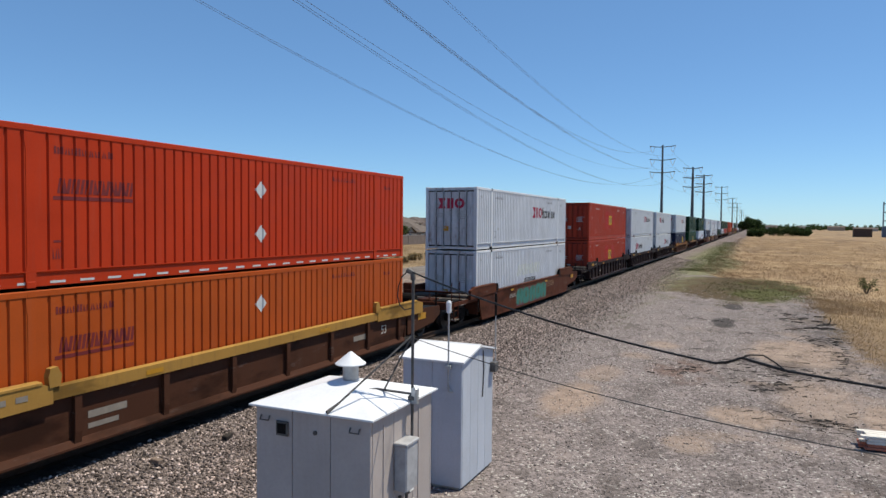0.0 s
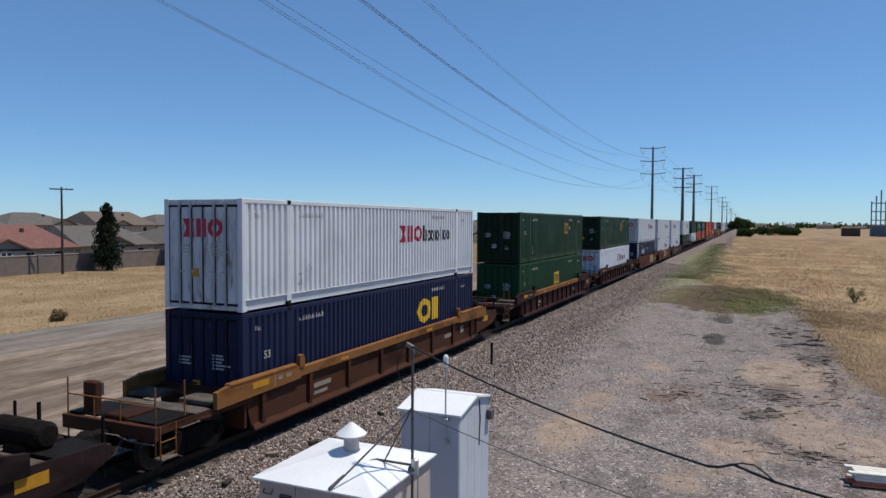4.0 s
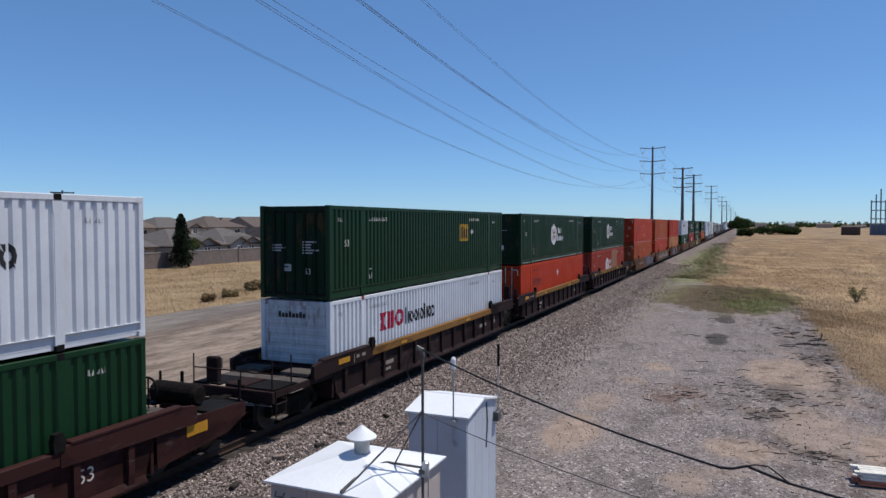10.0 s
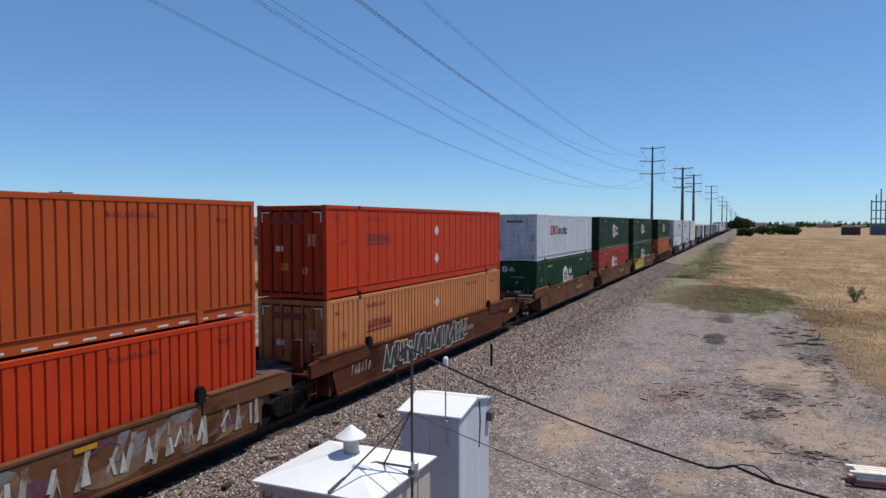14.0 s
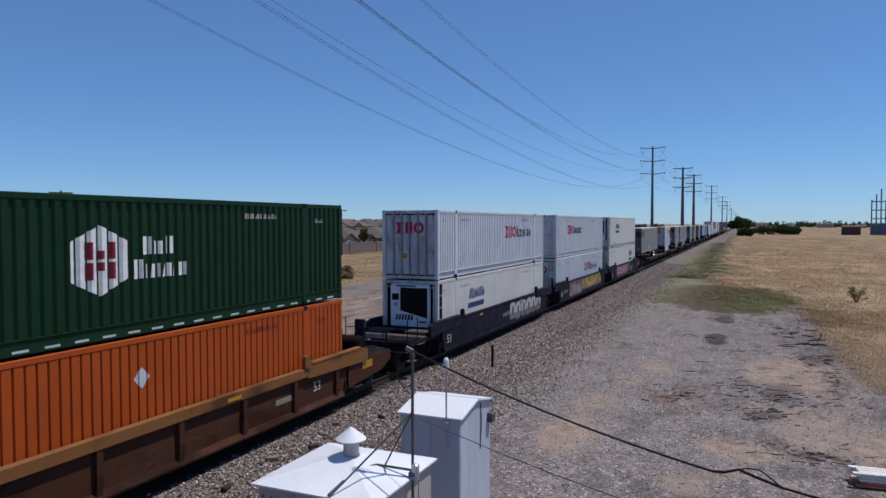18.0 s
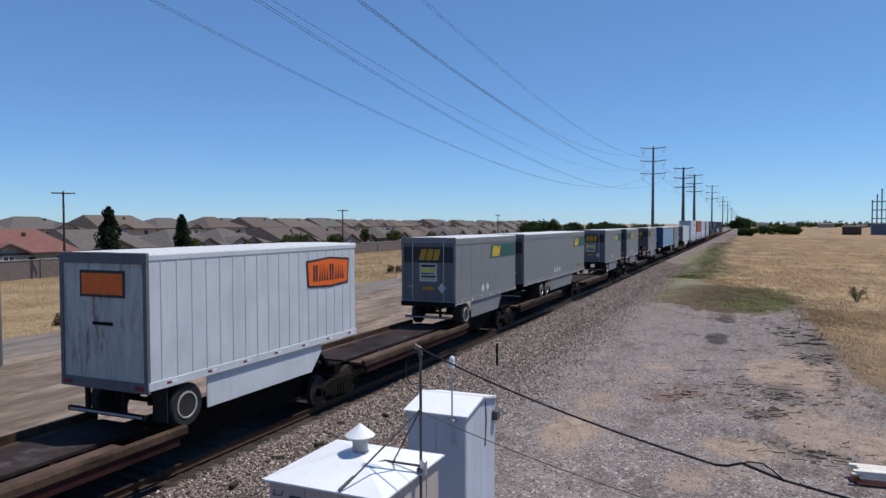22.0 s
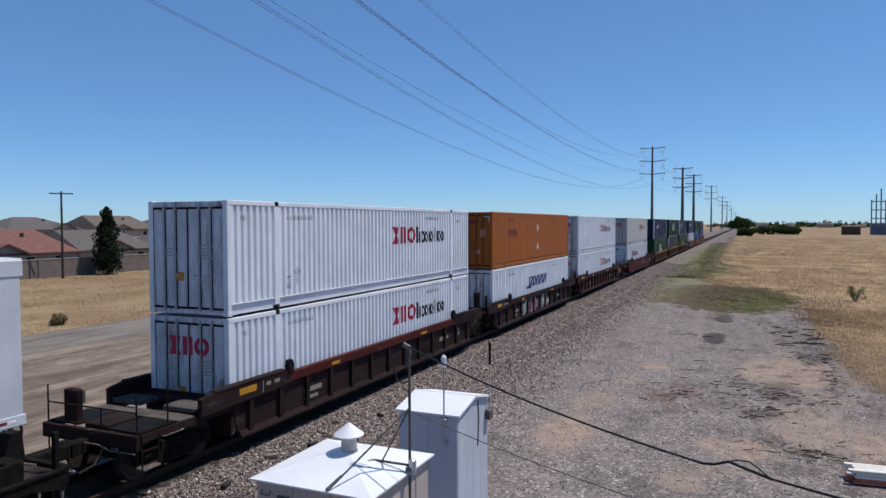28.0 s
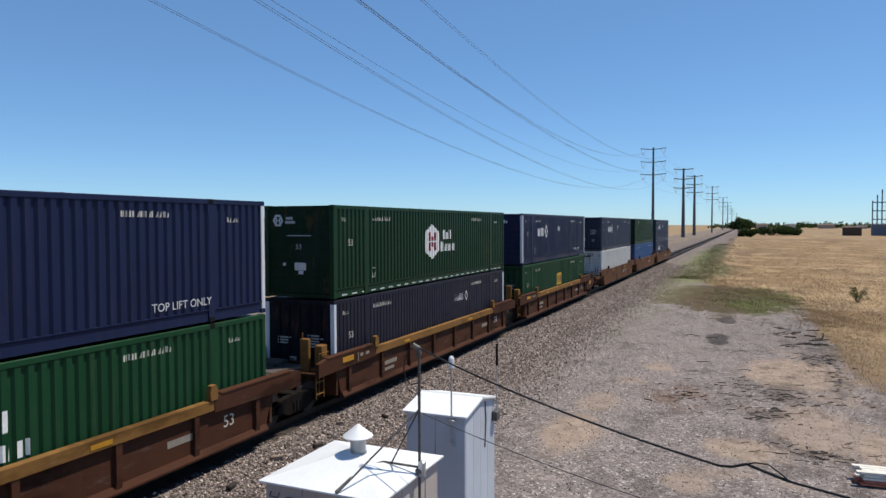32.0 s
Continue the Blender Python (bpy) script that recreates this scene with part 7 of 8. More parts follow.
def end_gear(c, m):
    """Brake gear, steps and side plates over the end truck of a spine car."""
    part("end_deck", cached("sp_deck", lambda: Shape().block(-1.28, 1.28, 0.26, 2.6, DECK - 0.10, DECK - 0.03, 0.01).mesh("end_deck")), M_DECK, c, "dark oily end deck", at=m)
    for s in (-1, 1):
        part("side_plate", cached("sp_side", lambda: Shape().prism([(0.25, 0.62), (0.9, 0.80), (2.2, 0.80), (3.2, 0.62), (3.2, 1.02), (0.25, 1.02)], "x", -0.03, 0.03).block(-0.06, 0.06, 0.25, 3.2, 1.0, 1.05, 0.01).mesh("side_plate")), M_TRUCK, c, at=m @ Matrix.Translation((s * 1.36, 0, 0)))
        part("step", cached("sp_step", lambda: Shape().box(-0.14, 0.14, 0.3, 0.8, 0.38, 0.42).box(-0.02, 0.02, 0.3, 0.34, 0.42, 0.9).box(-0.02, 0.02, 0.76, 0.8, 0.42, 0.9).mesh("step")), M_DUSTY, c, "worn pale step", at=m @ Matrix.Translation((s * 1.36, 0, 0)))
        part("end_post", cached("sp_post", lambda: Shape().block(-0.05, 0.05, 0.28, 0.38, DECK - 0.05, 1.72, 0.01).mesh("end_post")), M_BLACK, c, at=m @ Matrix.Translation((s * 1.02 - 0.2, 0, 0)))
    bs = part("brake_stand", cached("sp_stand", lambda: Shape().prism([(0.25, DECK), (0.75, DECK), (0.55, 1.62), (0.32, 1.62)], "x", -0.28, 0.02).mesh("brake_stand")), M_BLACK, c, at=m)
    bw = Shape().lathe([(0.25, -0.02), (0.285, -0.02), (0.285, 0.02), (0.25, 0.02), (0.25, -0.02)], "y", 20, (0.16, 0.2, 1.56), False)
    for i in range(6):
        q = i * math.pi / 3
        bw.tube((0.16, 0.22, 1.56), (0.16 + 0.27 * math.cos(q), 0.2, 1.56 + 0.27 * math.sin(q)), 0.013)
    part("brake_wheel", cached("sp_wheel", lambda: bw.mesh("brake_wheel")), M_BLACK, bs, at=Matrix.Identity(4))
    part("air_tank", cached("sp_tank", lambda: Shape().lathe([(0.0, 0.3), (0.17, 0.31), (0.23, 0.37), (0.23, 1.02), (0.17, 1.08), (0.0, 1.09)], "x", 16, (0, 1.05, DECK + 0.21)).mesh("air_tank")), M_BLACK, c, at=m)
    part("valve_box", cached("sp_valve", lambda: Shape().block(-1.1, -0.55, 0.85, 1.35, DECK - 0.04, DECK + 0.34, 0.03).block(-0.4, 0.1, 1.6, 2.2, DECK - 0.04, DECK + 0.2, 0.03).mesh("valve_box")), M_TRUCK, c, at=m)
    part("air_pipe", cached("sp_pipe", lambda: Shape().path([(1.1, 0.4, DECK + 0.03), (1.1, 1.8, DECK + 0.05), (0.5, 2.3, DECK + 0.05), (0.5, 3.4, DECK + 0.1)], 0.03).path([(-0.9, 0.5, DECK + 0.1), (0.2, 0.7, DECK + 0.12), (0.9, 0.65, DECK + 0.06)], 0.025).mesh("air_pipe")), M_DUSTY, c, "dusty air pipe", at=m)
    part("grab_iron", cached("sp_grab", lambda: Shape().path([(1.38, 0.4, 0.9), (1.46, 0.4, 0.9), (1.46, 0.95, 0.9), (1.38, 0.95, 0.9)], 0.016).mesh("grab_iron")), M_DUSTY, c, at=m)
    part("air_hose", cached("sp_hose", lambda: Shape().path([(0.5, 0.1, 0.85), (0.55, -0.25, 0.55), (0.45, -0.55, 0.45)], 0.03).mesh("air_hose")), M_RUBBER, c, at=m)


def spine_unit(u, length, hitch, words, first, last):
    c = moving(thing("spine_car", words, "railcar", (XC, u, 0), "spine cars of the train"), u)
    L = length
    part("spine", Shape().block(-0.45, 0.45, 0.6, L - 0.6, 0.34, DECK - 0.02, 0.03), M_TRUCK, c, "deep box spine")
    d0, d1 = (max(6.2, L - 9.6), L - 1.1) if hitch < L / 2 else (1.1, min(L - 6.2, 10.0))
    for x0, x1, z0, z1, mat in ((-1.30, -1.0, -0.09, 0.0, M_STRIP), (-1.0, 0.50, -0.04, 0.035, M_DECK), (0.72, 1.30, -0.09, 0.0, M_STRIP)):
        part("deck_plate", Shape().block(x0, x1, d0, d1 - (1.2 if x0 > 0 else 0.0), DECK + z0, DECK + z1, 0.008), mat, c, "worn rusty steel deck plate")
    for s in (-1, 1):
        part("side_rail", Shape().prism([(-0.09, DECK - 0.08), (0.05, DECK - 0.08), (0.06, DECK - 0.06), (0.06, DECK + 0.08), (0.03, DECK + 0.11), (-0.07, DECK + 0.11), (-0.09, DECK + 0.09)] if s > 0 else
                                      [(-0.06, DECK - 0.24), (-0.04, DECK - 0.24), (0.05, DECK - 0.06), (0.05, DECK + 0.16), (-0.04, DECK + 0.16), (-0.06, DECK + 0.13)], "y", d0 - 0.2, d1 + 0.2), M_LIP, c, at=(s * 1.40, 0, 0))
        part("rail_web", Shape().box(-0.03, 0.03, d0, d1, DECK - 0.30, DECK - 0.085), CARS["maroon"], c, at=(s * 1.38, 0, 0))
        for i in range(5):
            y = d0 + 0.4 + i * (d1 - d0 - 0.8) / 4
            part("outrigger", Shape().prism([(0.4, 0.62), (1.38, DECK - 0.2), (1.38, DECK - 0.06), (0.4, DECK - 0.06)] if s > 0 else [(-0.4, 0.62), (-0.4, DECK - 0.06), (-1.38, DECK - 0.06), (-1.38, DECK - 0.2)], "y", y - 0.06, y + 0.06), CARS["maroon"], c)
    hs = Shape()
    for s in (-1, 1):
        hs.prism([(hitch - 0.30, DECK - 0.05), (hitch - 0.12, DECK - 0.05), (hitch + 0.04, TR_Z - 0.08), (hitch - 0.14, TR_Z - 0.08)], "x", s * 0.40 - 0.10, s * 0.40 + 0.10)
        hs.prism([(hitch + 1.15, DECK - 0.05), (hitch + 0.98, DECK - 0.05), (hitch - 0.02, TR_Z - 0.16), (hitch + 0.12, TR_Z - 0.16)], "x", s * 0.36 - 0.07, s * 0.36 + 0.07)
    hs.block(-0.52, 0.52, hitch - 0.4, hitch + 0.4, TR_Z - 0.10, TR_Z - 0.01, 0.02)
    hs.block(-0.09, 0.09, hitch - 0.24, hitch - 0.06, DECK - 0.02, TR_Z - 0.08, 0.02)
    for zz in (DECK + 0.16, DECK + 0.56):
        hs.block(-0.45, 0.45, hitch - 0.26, hitch - 0.10, zz, zz + 0.16, 0.02)
    part("hitch", hs, M_BLACK, c, "black trailer hitch stand")
    truck(c, 0.0 if not first else 1.2)
    if last:
        truck(c, L - 1.2)
        part("coupler", Shape().block(-0.14, 0.14, L - 0.6, L + 0.9, 0.72, 1.0, 0.03), M_TRUCK, c)
        part("end_sill", Shape().block(-1.3, 1.3, L - 0.25, L - 0.1, 0.7, 1.05, 0.02), M_TRUCK, c)
        end_gear(c, Matrix.Translation((0, L, 0)) @ pose(0, 0, 0, 0, 0, 180))
    if first:
        part("coupler", Shape().block(-0.14, 0.14, -0.9, 0.6, 0.72, 1.0, 0.03), M_TRUCK, c)
        part("end_sill", Shape().block(-1.3, 1.3, 0.1, 0.25, 0.7, 1.05, 0.02), M_TRUCK, c)
        end_gear(c, Matrix.Identity(4))
    part("reporting_mark", decal(word_blocks(8.0, 9.4, DECK - 0.06, DECK + 0.06, 8, 50, tuple(range(8))), None, 0.004, 1.45), INK["pale"], c)
    return c


for bounds, hitches in (((540.4, 557.8, 575.0, 592.1, 609.2, 627.6), (542.6, 574.3, 591.4, 608.8, 626.2)), ((629.0, 646.8, 663.8, 680.8, 697.8, 717.0), (631.7, 649.0, 666.3, 683.3, 714.7))):
    for i in range(5):
        spine_unit(bounds[i], bounds[i + 1] - bounds[i], hitches[i] - bounds[i], "rusty maroon spine car with steel deck and trailer hitch", i == 0, i == 4)

SILVER = "silver-grey road trailer with a dark green stripe and yellow logo"
PUP = "short silver-grey road trailer with a dark green stripe and yellow logo"
trailer(541.6, 16.15, True, M_TSIL, SILVER, (12.0, 13.25), (0.1, 4.6, 2.95))
trailer(567.05, 8.55, False, M_TWHITE, "short white ribbed road trailer with an orange sign", (1.15,), None, "rib", (1.8, 6.6), "orange", "roll")
trailer(584.0, 8.55, False, M_TSIL, PUP, (1.35,), (4.4, 8.4, 4.7), skirt=(2.0, 6.2))
trailer(594.1, 15.95, False, M_TSIL, SILVER, (3.85, 5.1), (12.2, 16.0, 12.6), skirt=(6.0, 12.2))
trailer(618.7, 8.5, False, M_TSIL, PUP, (1.3,), (4.85, 8.45, 5.05), skirt=(2.0, 6.4))
trailer(630.6, 8.5, True, M_TSIL, PUP, (7.35,), (0.1, 4.3, 3.1), skirt=(2.6, 6.6))
trailer(648.0, 8.55, True, M_TSIL, PUP, (7.65,), (0.1, 4.3, 2.9), skirt=(2.6, 6.8))
trailer(665.1, 16.0, True, M_TBLUE, "long pale blue road trailer with a dark blue nose", (12.0, 13.25), None, logo="faded", end="blue")
trailer(682.25, 8.5, True, M_TSIL, "short plain silver-grey road trailer", (7.3,), None, skirt=(2.6, 6.6), logo="side_mark")
trailer(699.9, 16.15, False, M_TWHITE, "long white road trailer with a brown and yellow shield logo", (3.6, 4.85), None, skirt=(5.6, 12.6), logo="shield")

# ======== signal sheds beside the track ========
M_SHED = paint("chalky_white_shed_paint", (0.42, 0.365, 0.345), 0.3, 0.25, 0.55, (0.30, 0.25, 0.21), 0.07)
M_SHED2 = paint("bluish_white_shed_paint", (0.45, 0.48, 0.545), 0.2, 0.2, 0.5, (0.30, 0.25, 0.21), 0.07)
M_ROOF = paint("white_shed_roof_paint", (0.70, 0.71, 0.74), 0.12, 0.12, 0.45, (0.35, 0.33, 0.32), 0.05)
M_PIPE = plain("weathered_conduit", (0.10, 0.095, 0.093), 0.55, 0.3, 0.25)
M_METER = plain("grey_enamel", (0.36, 0.36, 0.375), 0.5, 0.0, 0.15)
M_CABLE = plain("black_cable_sheath", (0.012, 0.012, 0.013), 0.6, 0.0, 0.2)
M_CONC = plain("grey_concrete", (0.33, 0.32, 0.30), 0.9, 0.0, 0.15)

S1X0, S1X1, S1Y0, S1Y1, S1Z = -6.34, -4.50, 7.97, 9.82, 1.965
S2X0, S2X1, S2Y0, S2Y1, S2Z = -6.37, -5.10, 12.46, 14.18, 1.85
G1 = -0.70


def shed_one():
    t = thing("signal_shed", "low white painted metal signal shed with a hipped roof", "shed", (0, 0, 0), "signal sheds")
    part("plinth", Shape().block(S1X0 - 0.06, S1X1 + 0.06, S1Y0 - 0.06, S1Y1 + 0.06, G1 - 0.2, G1 + 0.08, 0.02), M_CONC, t)
    n = 3
    w = (S1X1 - S1X0) / n
    for i in range(n):
        x = S1X0 + i * w
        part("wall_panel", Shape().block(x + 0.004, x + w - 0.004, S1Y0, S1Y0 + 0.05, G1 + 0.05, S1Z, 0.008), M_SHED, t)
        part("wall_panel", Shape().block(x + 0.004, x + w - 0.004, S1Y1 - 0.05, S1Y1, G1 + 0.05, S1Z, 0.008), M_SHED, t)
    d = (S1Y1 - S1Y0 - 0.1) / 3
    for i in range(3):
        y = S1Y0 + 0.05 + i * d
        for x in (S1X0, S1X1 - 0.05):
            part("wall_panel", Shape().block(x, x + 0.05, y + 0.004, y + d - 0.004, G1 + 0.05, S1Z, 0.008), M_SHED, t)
    part("inner_wall", Shape().box(S1X0 + 0.06, S1X1 - 0.06, S1Y0 + 0.06, S1Y1 - 0.06, G1 + 0.05, S1Z - 0.01), M_BLACK, t)
    o = 0.07
    x0, x1, y0, y1 = S1X0 - o, S1X1 + o, S1Y0 - o, S1Y1 + o
    cx, cy = (x0 + x1) / 2, (y0 + y1) / 2
    s = Shape()
    s.add([(x0, y0, S1Z - 0.016), (x1, y0, S1Z - 0.016), (x1, y1, S1Z - 0.016), (x0, y1, S1Z - 0.016), (x0, y0, S1Z + 0.008), (x1, y0, S1Z + 0.008), (x1, y1, S1Z + 0.008), (x0, y1, S1Z + 0.008), (cx, cy, S1Z + 0.285)],
          [(3, 2, 1, 0), (0, 1, 5, 4), (1, 2, 6, 5), (2, 3, 7, 6), (3, 0, 4, 7), (4, 5, 8), (5, 6, 8), (6, 7, 8), (7, 4, 8)])
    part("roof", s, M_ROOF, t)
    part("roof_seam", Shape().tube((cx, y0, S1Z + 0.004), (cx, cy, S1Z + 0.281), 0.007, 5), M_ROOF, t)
    vx = cx + 0.045
    v = part("roof_vent", Shape().lathe([(0.135, S1Z + 0.22), (0.135, S1Z + 0.25), (0.115, S1Z + 0.26), (0.115, S1Z + 0.49), (0.10, S1Z + 0.49)], "z", 24, (vx, cy, 0)), M_GALV, t, "round metal roof vent")
    part("vent_cap", Shape().lathe([(0.22, S1Z + 0.475), (0.225, S1Z + 0.49), (0.02, S1Z + 0.655), (0.0, S1Z + 0.66)], "z", 28, (vx, cy, 0)), M_ROOF, v, "white conical cap")
    # small fittings on the track-side faces
    part("vent_frame", Shape().block(-5.98, -5.78, S1Y0 - 0.035, S1Y0, 1.58, 1.78, 0.01), M_PIPE, t)
    # flat black plate paints the shadow within the vent frame
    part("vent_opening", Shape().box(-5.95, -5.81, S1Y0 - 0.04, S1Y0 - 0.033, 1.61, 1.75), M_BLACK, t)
    for x in (-6.16, -4.72):
        part("lifting_lug", Shape().path([(x - 0.07, S1Y0 - 0.02, 1.83), (x - 0.07, S1Y0 - 0.05, 1.77), (x + 0.07, S1Y0 - 0.05, 1.77), (x + 0.07, S1Y0 - 0.02, 1.83)], 0.012), M_PIPE, t)
    for x, z in ((-5.35, 1.68), (-5.30, 0.75)):
        part("bolt_head", Shape().tube((x, S1Y0 - 0.02, z), (x, S1Y0 + 0.01, z), 0.03, 8), M_PIPE, t)
    f = S1X1
    bx = part("meter_box", Shape().block(f, f + 0.2, 8.60, 8.96, 0.82, 1.46, 0.02), M_METER, t, "grey electric meter box")
    part("box_lid", Shape().block(f - 0.0, f + 0.215, 8.58, 8.98, 1.455, 1.49, 0.01), M_METER, bx)
    part("conduit", Shape().path([(f + 0.05, 8.70, 0.72), (f + 0.05, 8.70, G1)], 0.022).path([(f + 0.05, 8.90, 0.72), (f + 0.05, 8.90, G1)], 0.022), M_PIPE, t)
    part("door_seam", Shape().box(f, f + 0.012, 8.30, 8.33, G1 + 0.1, 1.8).box(f, f + 0.012, 9.35, 9.38, G1 + 0.1, 1.8), M_SHED, t)
    part("door_handle", Shape().block(f, f + 0.05, 8.36, 8.40, 0.35, 0.55, 0.01), M_PIPE, t)
    part("painted_mark", Shape().box(f + 0.001, f + 0.006, 9.05, 9.22, 0.62, 0.68).box(f + 0.001, f + 0.006, 9.05, 9.09, 0.62, 0.88).box(f + 0.001, f + 0.006, 9.05, 9.22, 0.84, 0.88)
         .box(f + 0.001, f + 0.006, 9.05, 9.22, 0.30, 0.35).box(f + 0.001, f + 0.006, 9.18, 9.22, 0.30, 0.5), INK["white"], t, "white painted bars")


def shed_two():
    t = thing("signal_shed", "narrow bluish-white metal signal shed with a gabled roof", "shed", (0, 0, 0), "signal sheds")
    part("plinth", Shape().block(S2X0 + 0.05, S2X1 - 0.05, S2Y0 + 0.05, S2Y1 - 0.05, G1 - 0.2, G1 + 0.14, 0.02), M_CONC, t)
    w = (S2X1 - S2X0) / 2
    for i in range(2):
        x = S2X0 + i * w
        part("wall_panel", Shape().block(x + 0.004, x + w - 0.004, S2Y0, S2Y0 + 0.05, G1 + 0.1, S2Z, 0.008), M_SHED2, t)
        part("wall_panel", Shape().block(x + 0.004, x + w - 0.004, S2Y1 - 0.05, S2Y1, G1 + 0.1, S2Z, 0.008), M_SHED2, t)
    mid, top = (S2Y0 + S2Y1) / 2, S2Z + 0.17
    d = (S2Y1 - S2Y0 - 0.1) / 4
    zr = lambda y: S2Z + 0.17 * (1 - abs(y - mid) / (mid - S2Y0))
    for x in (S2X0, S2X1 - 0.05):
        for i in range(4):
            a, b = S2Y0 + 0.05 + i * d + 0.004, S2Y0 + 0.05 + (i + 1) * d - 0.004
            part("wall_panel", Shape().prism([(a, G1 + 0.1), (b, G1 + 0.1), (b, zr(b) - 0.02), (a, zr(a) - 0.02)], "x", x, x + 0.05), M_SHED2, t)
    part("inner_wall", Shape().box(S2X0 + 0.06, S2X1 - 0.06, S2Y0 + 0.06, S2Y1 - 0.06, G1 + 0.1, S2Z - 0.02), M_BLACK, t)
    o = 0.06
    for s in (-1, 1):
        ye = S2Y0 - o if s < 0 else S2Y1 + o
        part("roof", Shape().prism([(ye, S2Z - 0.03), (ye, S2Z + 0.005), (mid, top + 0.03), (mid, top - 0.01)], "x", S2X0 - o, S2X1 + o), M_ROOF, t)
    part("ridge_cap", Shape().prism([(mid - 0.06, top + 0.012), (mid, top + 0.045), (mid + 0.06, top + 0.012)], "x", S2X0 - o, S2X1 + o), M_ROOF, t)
    f = S2X1
    part("cable_strap", Shape().path([(f + 0.015, 13.55, 1.9), (f + 0.015, 13.6, 1.5), (f + 0.02, 13.52, 0.95)], 0.012), M_PIPE, t)
    part("junction_box", Shape().block(f, f + 0.12, 13.98, 14.2, 1.38, 1.58, 0.015), M_PIPE, t, "grey junction box")
    # wind mast on the near wall, whip mast behind
    m = part("conduit_mast", Shape().tube((-5.36, S2Y0 - 0.06, 1.35), (-5.36, S2Y0 - 0.06, 2.86), 0.017), M_GALV, t, "thin conduit with a capped weatherhead")
    part("weatherhead", Shape().lathe([(0.03, 2.78), (0.05, 2.80), (0.052, 2.98), (0.03, 3.02), (0.0, 3.03)], "z", 12, (-5.36, S2Y0 - 0.06, 0)), M_ROOF, m)
    part("pipe_bracket", Shape().block(-5.42, -5.30, S2Y0 - 0.1, S2Y0, 1.72, 1.78, 0.01), M_GALV, m)
    part("pipe_elbow", Shape().path([(-5.36, S2Y0 - 0.06, 1.36), (-5.34, S2Y0 - 0.05, 1.28), (-5.30, S2Y0 - 0.0, 1.27)], 0.03), M_GALV, m)
    p = part("marker_pole", Shape().tube((-5.02, 14.1, 1.4), (-5.02, 14.1, 2.62), 0.014), M_GALV, t, "thin pole with a black upper half")
    part("pole_sleeve", Shape().tube((-5.02, 14.1, 2.55), (-5.02, 14.1, 3.02), 0.028), M_BLACK, p)


def mast():
    t = thing("service_mast", "dark steel service mast braced to the shed roof", "mast", (0, 0, 0))
    x, y = S1X1 + 0.08, 9.0
    part("pole", Shape().tube((x, y, 0.9), (x, y, 3.72), 0.021, 10), M_PIPE, t)
    part("weatherhead", Shape().path([(x, y, 3.70), (x - 0.01, y, 3.80), (x - 0.09, y - 0.02, 3.84)], 0.04, 8), M_PIPE, t)
    part("drip_loop", Shape().path([(x - 0.08, y - 0.02, 3.82), (x - 0.16, y - 0.04, 3.74), (x - 0.21, y - 0.05, 3.6), (x - 0.22, y - 0.05, 3.46), (x - 0.19, y - 0.04, 3.34), (x - 0.12, y - 0.02, 3.27), (x - 0.02, y, 3.3)], 0.009), M_CABLE, t)
    for a in ((-5.12, 7.90, 1.98), (-4.86, 8.92, 2.06)):
        part("brace", Shape().tube((x, y, 2.92), a, 0.013, 6), M_PIPE, t)
    part("roof_strut", Shape().path([(x, y, 2.08), (-4.95, 8.9, 2.12), (-5.12, 8.6, 2.12), (-5.14, 7.92, 2.0)], 0.018), M_PIPE, t)
    part("insulator", Shape().block(x - 0.01, x + 0.09, y - 0.04, y + 0.05, 1.95, 2.18, 0.02), M_GALV, t)
    part("clamp", Shape().block(x - 0.05, x + 0.05, y - 0.05, y + 0.05, 2.0, 2.06, 0.01), M_PIPE, t)


shed_one()
shed_two()
mast()


def sag(a, b, drop, n=24):
    a, b = Vector(a), Vector(b)
    return [tuple(a.lerp(b, i / n) - Vector((0, 0, drop * 4 * (i / n) * (1 - i / n)))) for i in range(n + 1)]


def cables():
    a, j, k, b = (S1X1 + 0.08, 8.98, 3.81), (-0.36, 7.35, 3.19), (0.24, 7.0, 3.24), (9.0, 3.2, 4.6)
    t = thing("power_cable", "sagging black power cable running from the mast over the yard", "cable")
    part("span", Shape().path(sag(a, j, 0.09), 0.012, 6), M_CABLE, t)
    part("span", Shape().path(sag(k, b, 0.42), 0.012, 6), M_CABLE, t)
    part("splice", Shape().path([j, (-0.25, 7.29, 3.215), (-0.12, 7.21, 3.285), (0.03, 7.12, 3.265), k], 0.014, 6), M_CABLE, t)
    part("loop", Shape().path([j, (-0.2, 7.22, 3.25), (-0.05, 7.14, 3.33), (0.06, 7.09, 3.345), (0.15, 7.04, 3.30), k], 0.007, 6), M_CABLE, t)
    t2 = thing("guy_wire", "thin dark wire running from the service mast over the yard", "cable")
    part("span", Shape().path(sag((S1X1 + 0.08, 9.0, 2.88), (9.0, 3.3, 4.0), 0.68, 30), 0.006, 5), M_PIPE, t2)


cables()

# ======== things lying in the yard ========
M_PLANK_W = plain("weathered_white_board", (0.66, 0.62, 0.56), 0.7, 0.0, 0.12)
M_PLANK_R = plain("faded_red_board", (0.42, 0.14, 0.09), 0.75, 0.0, 0.2)
M_CHAR = plain("charred_wood", (0.03, 0.026, 0.024), 0.9, 0.0, 0.4)


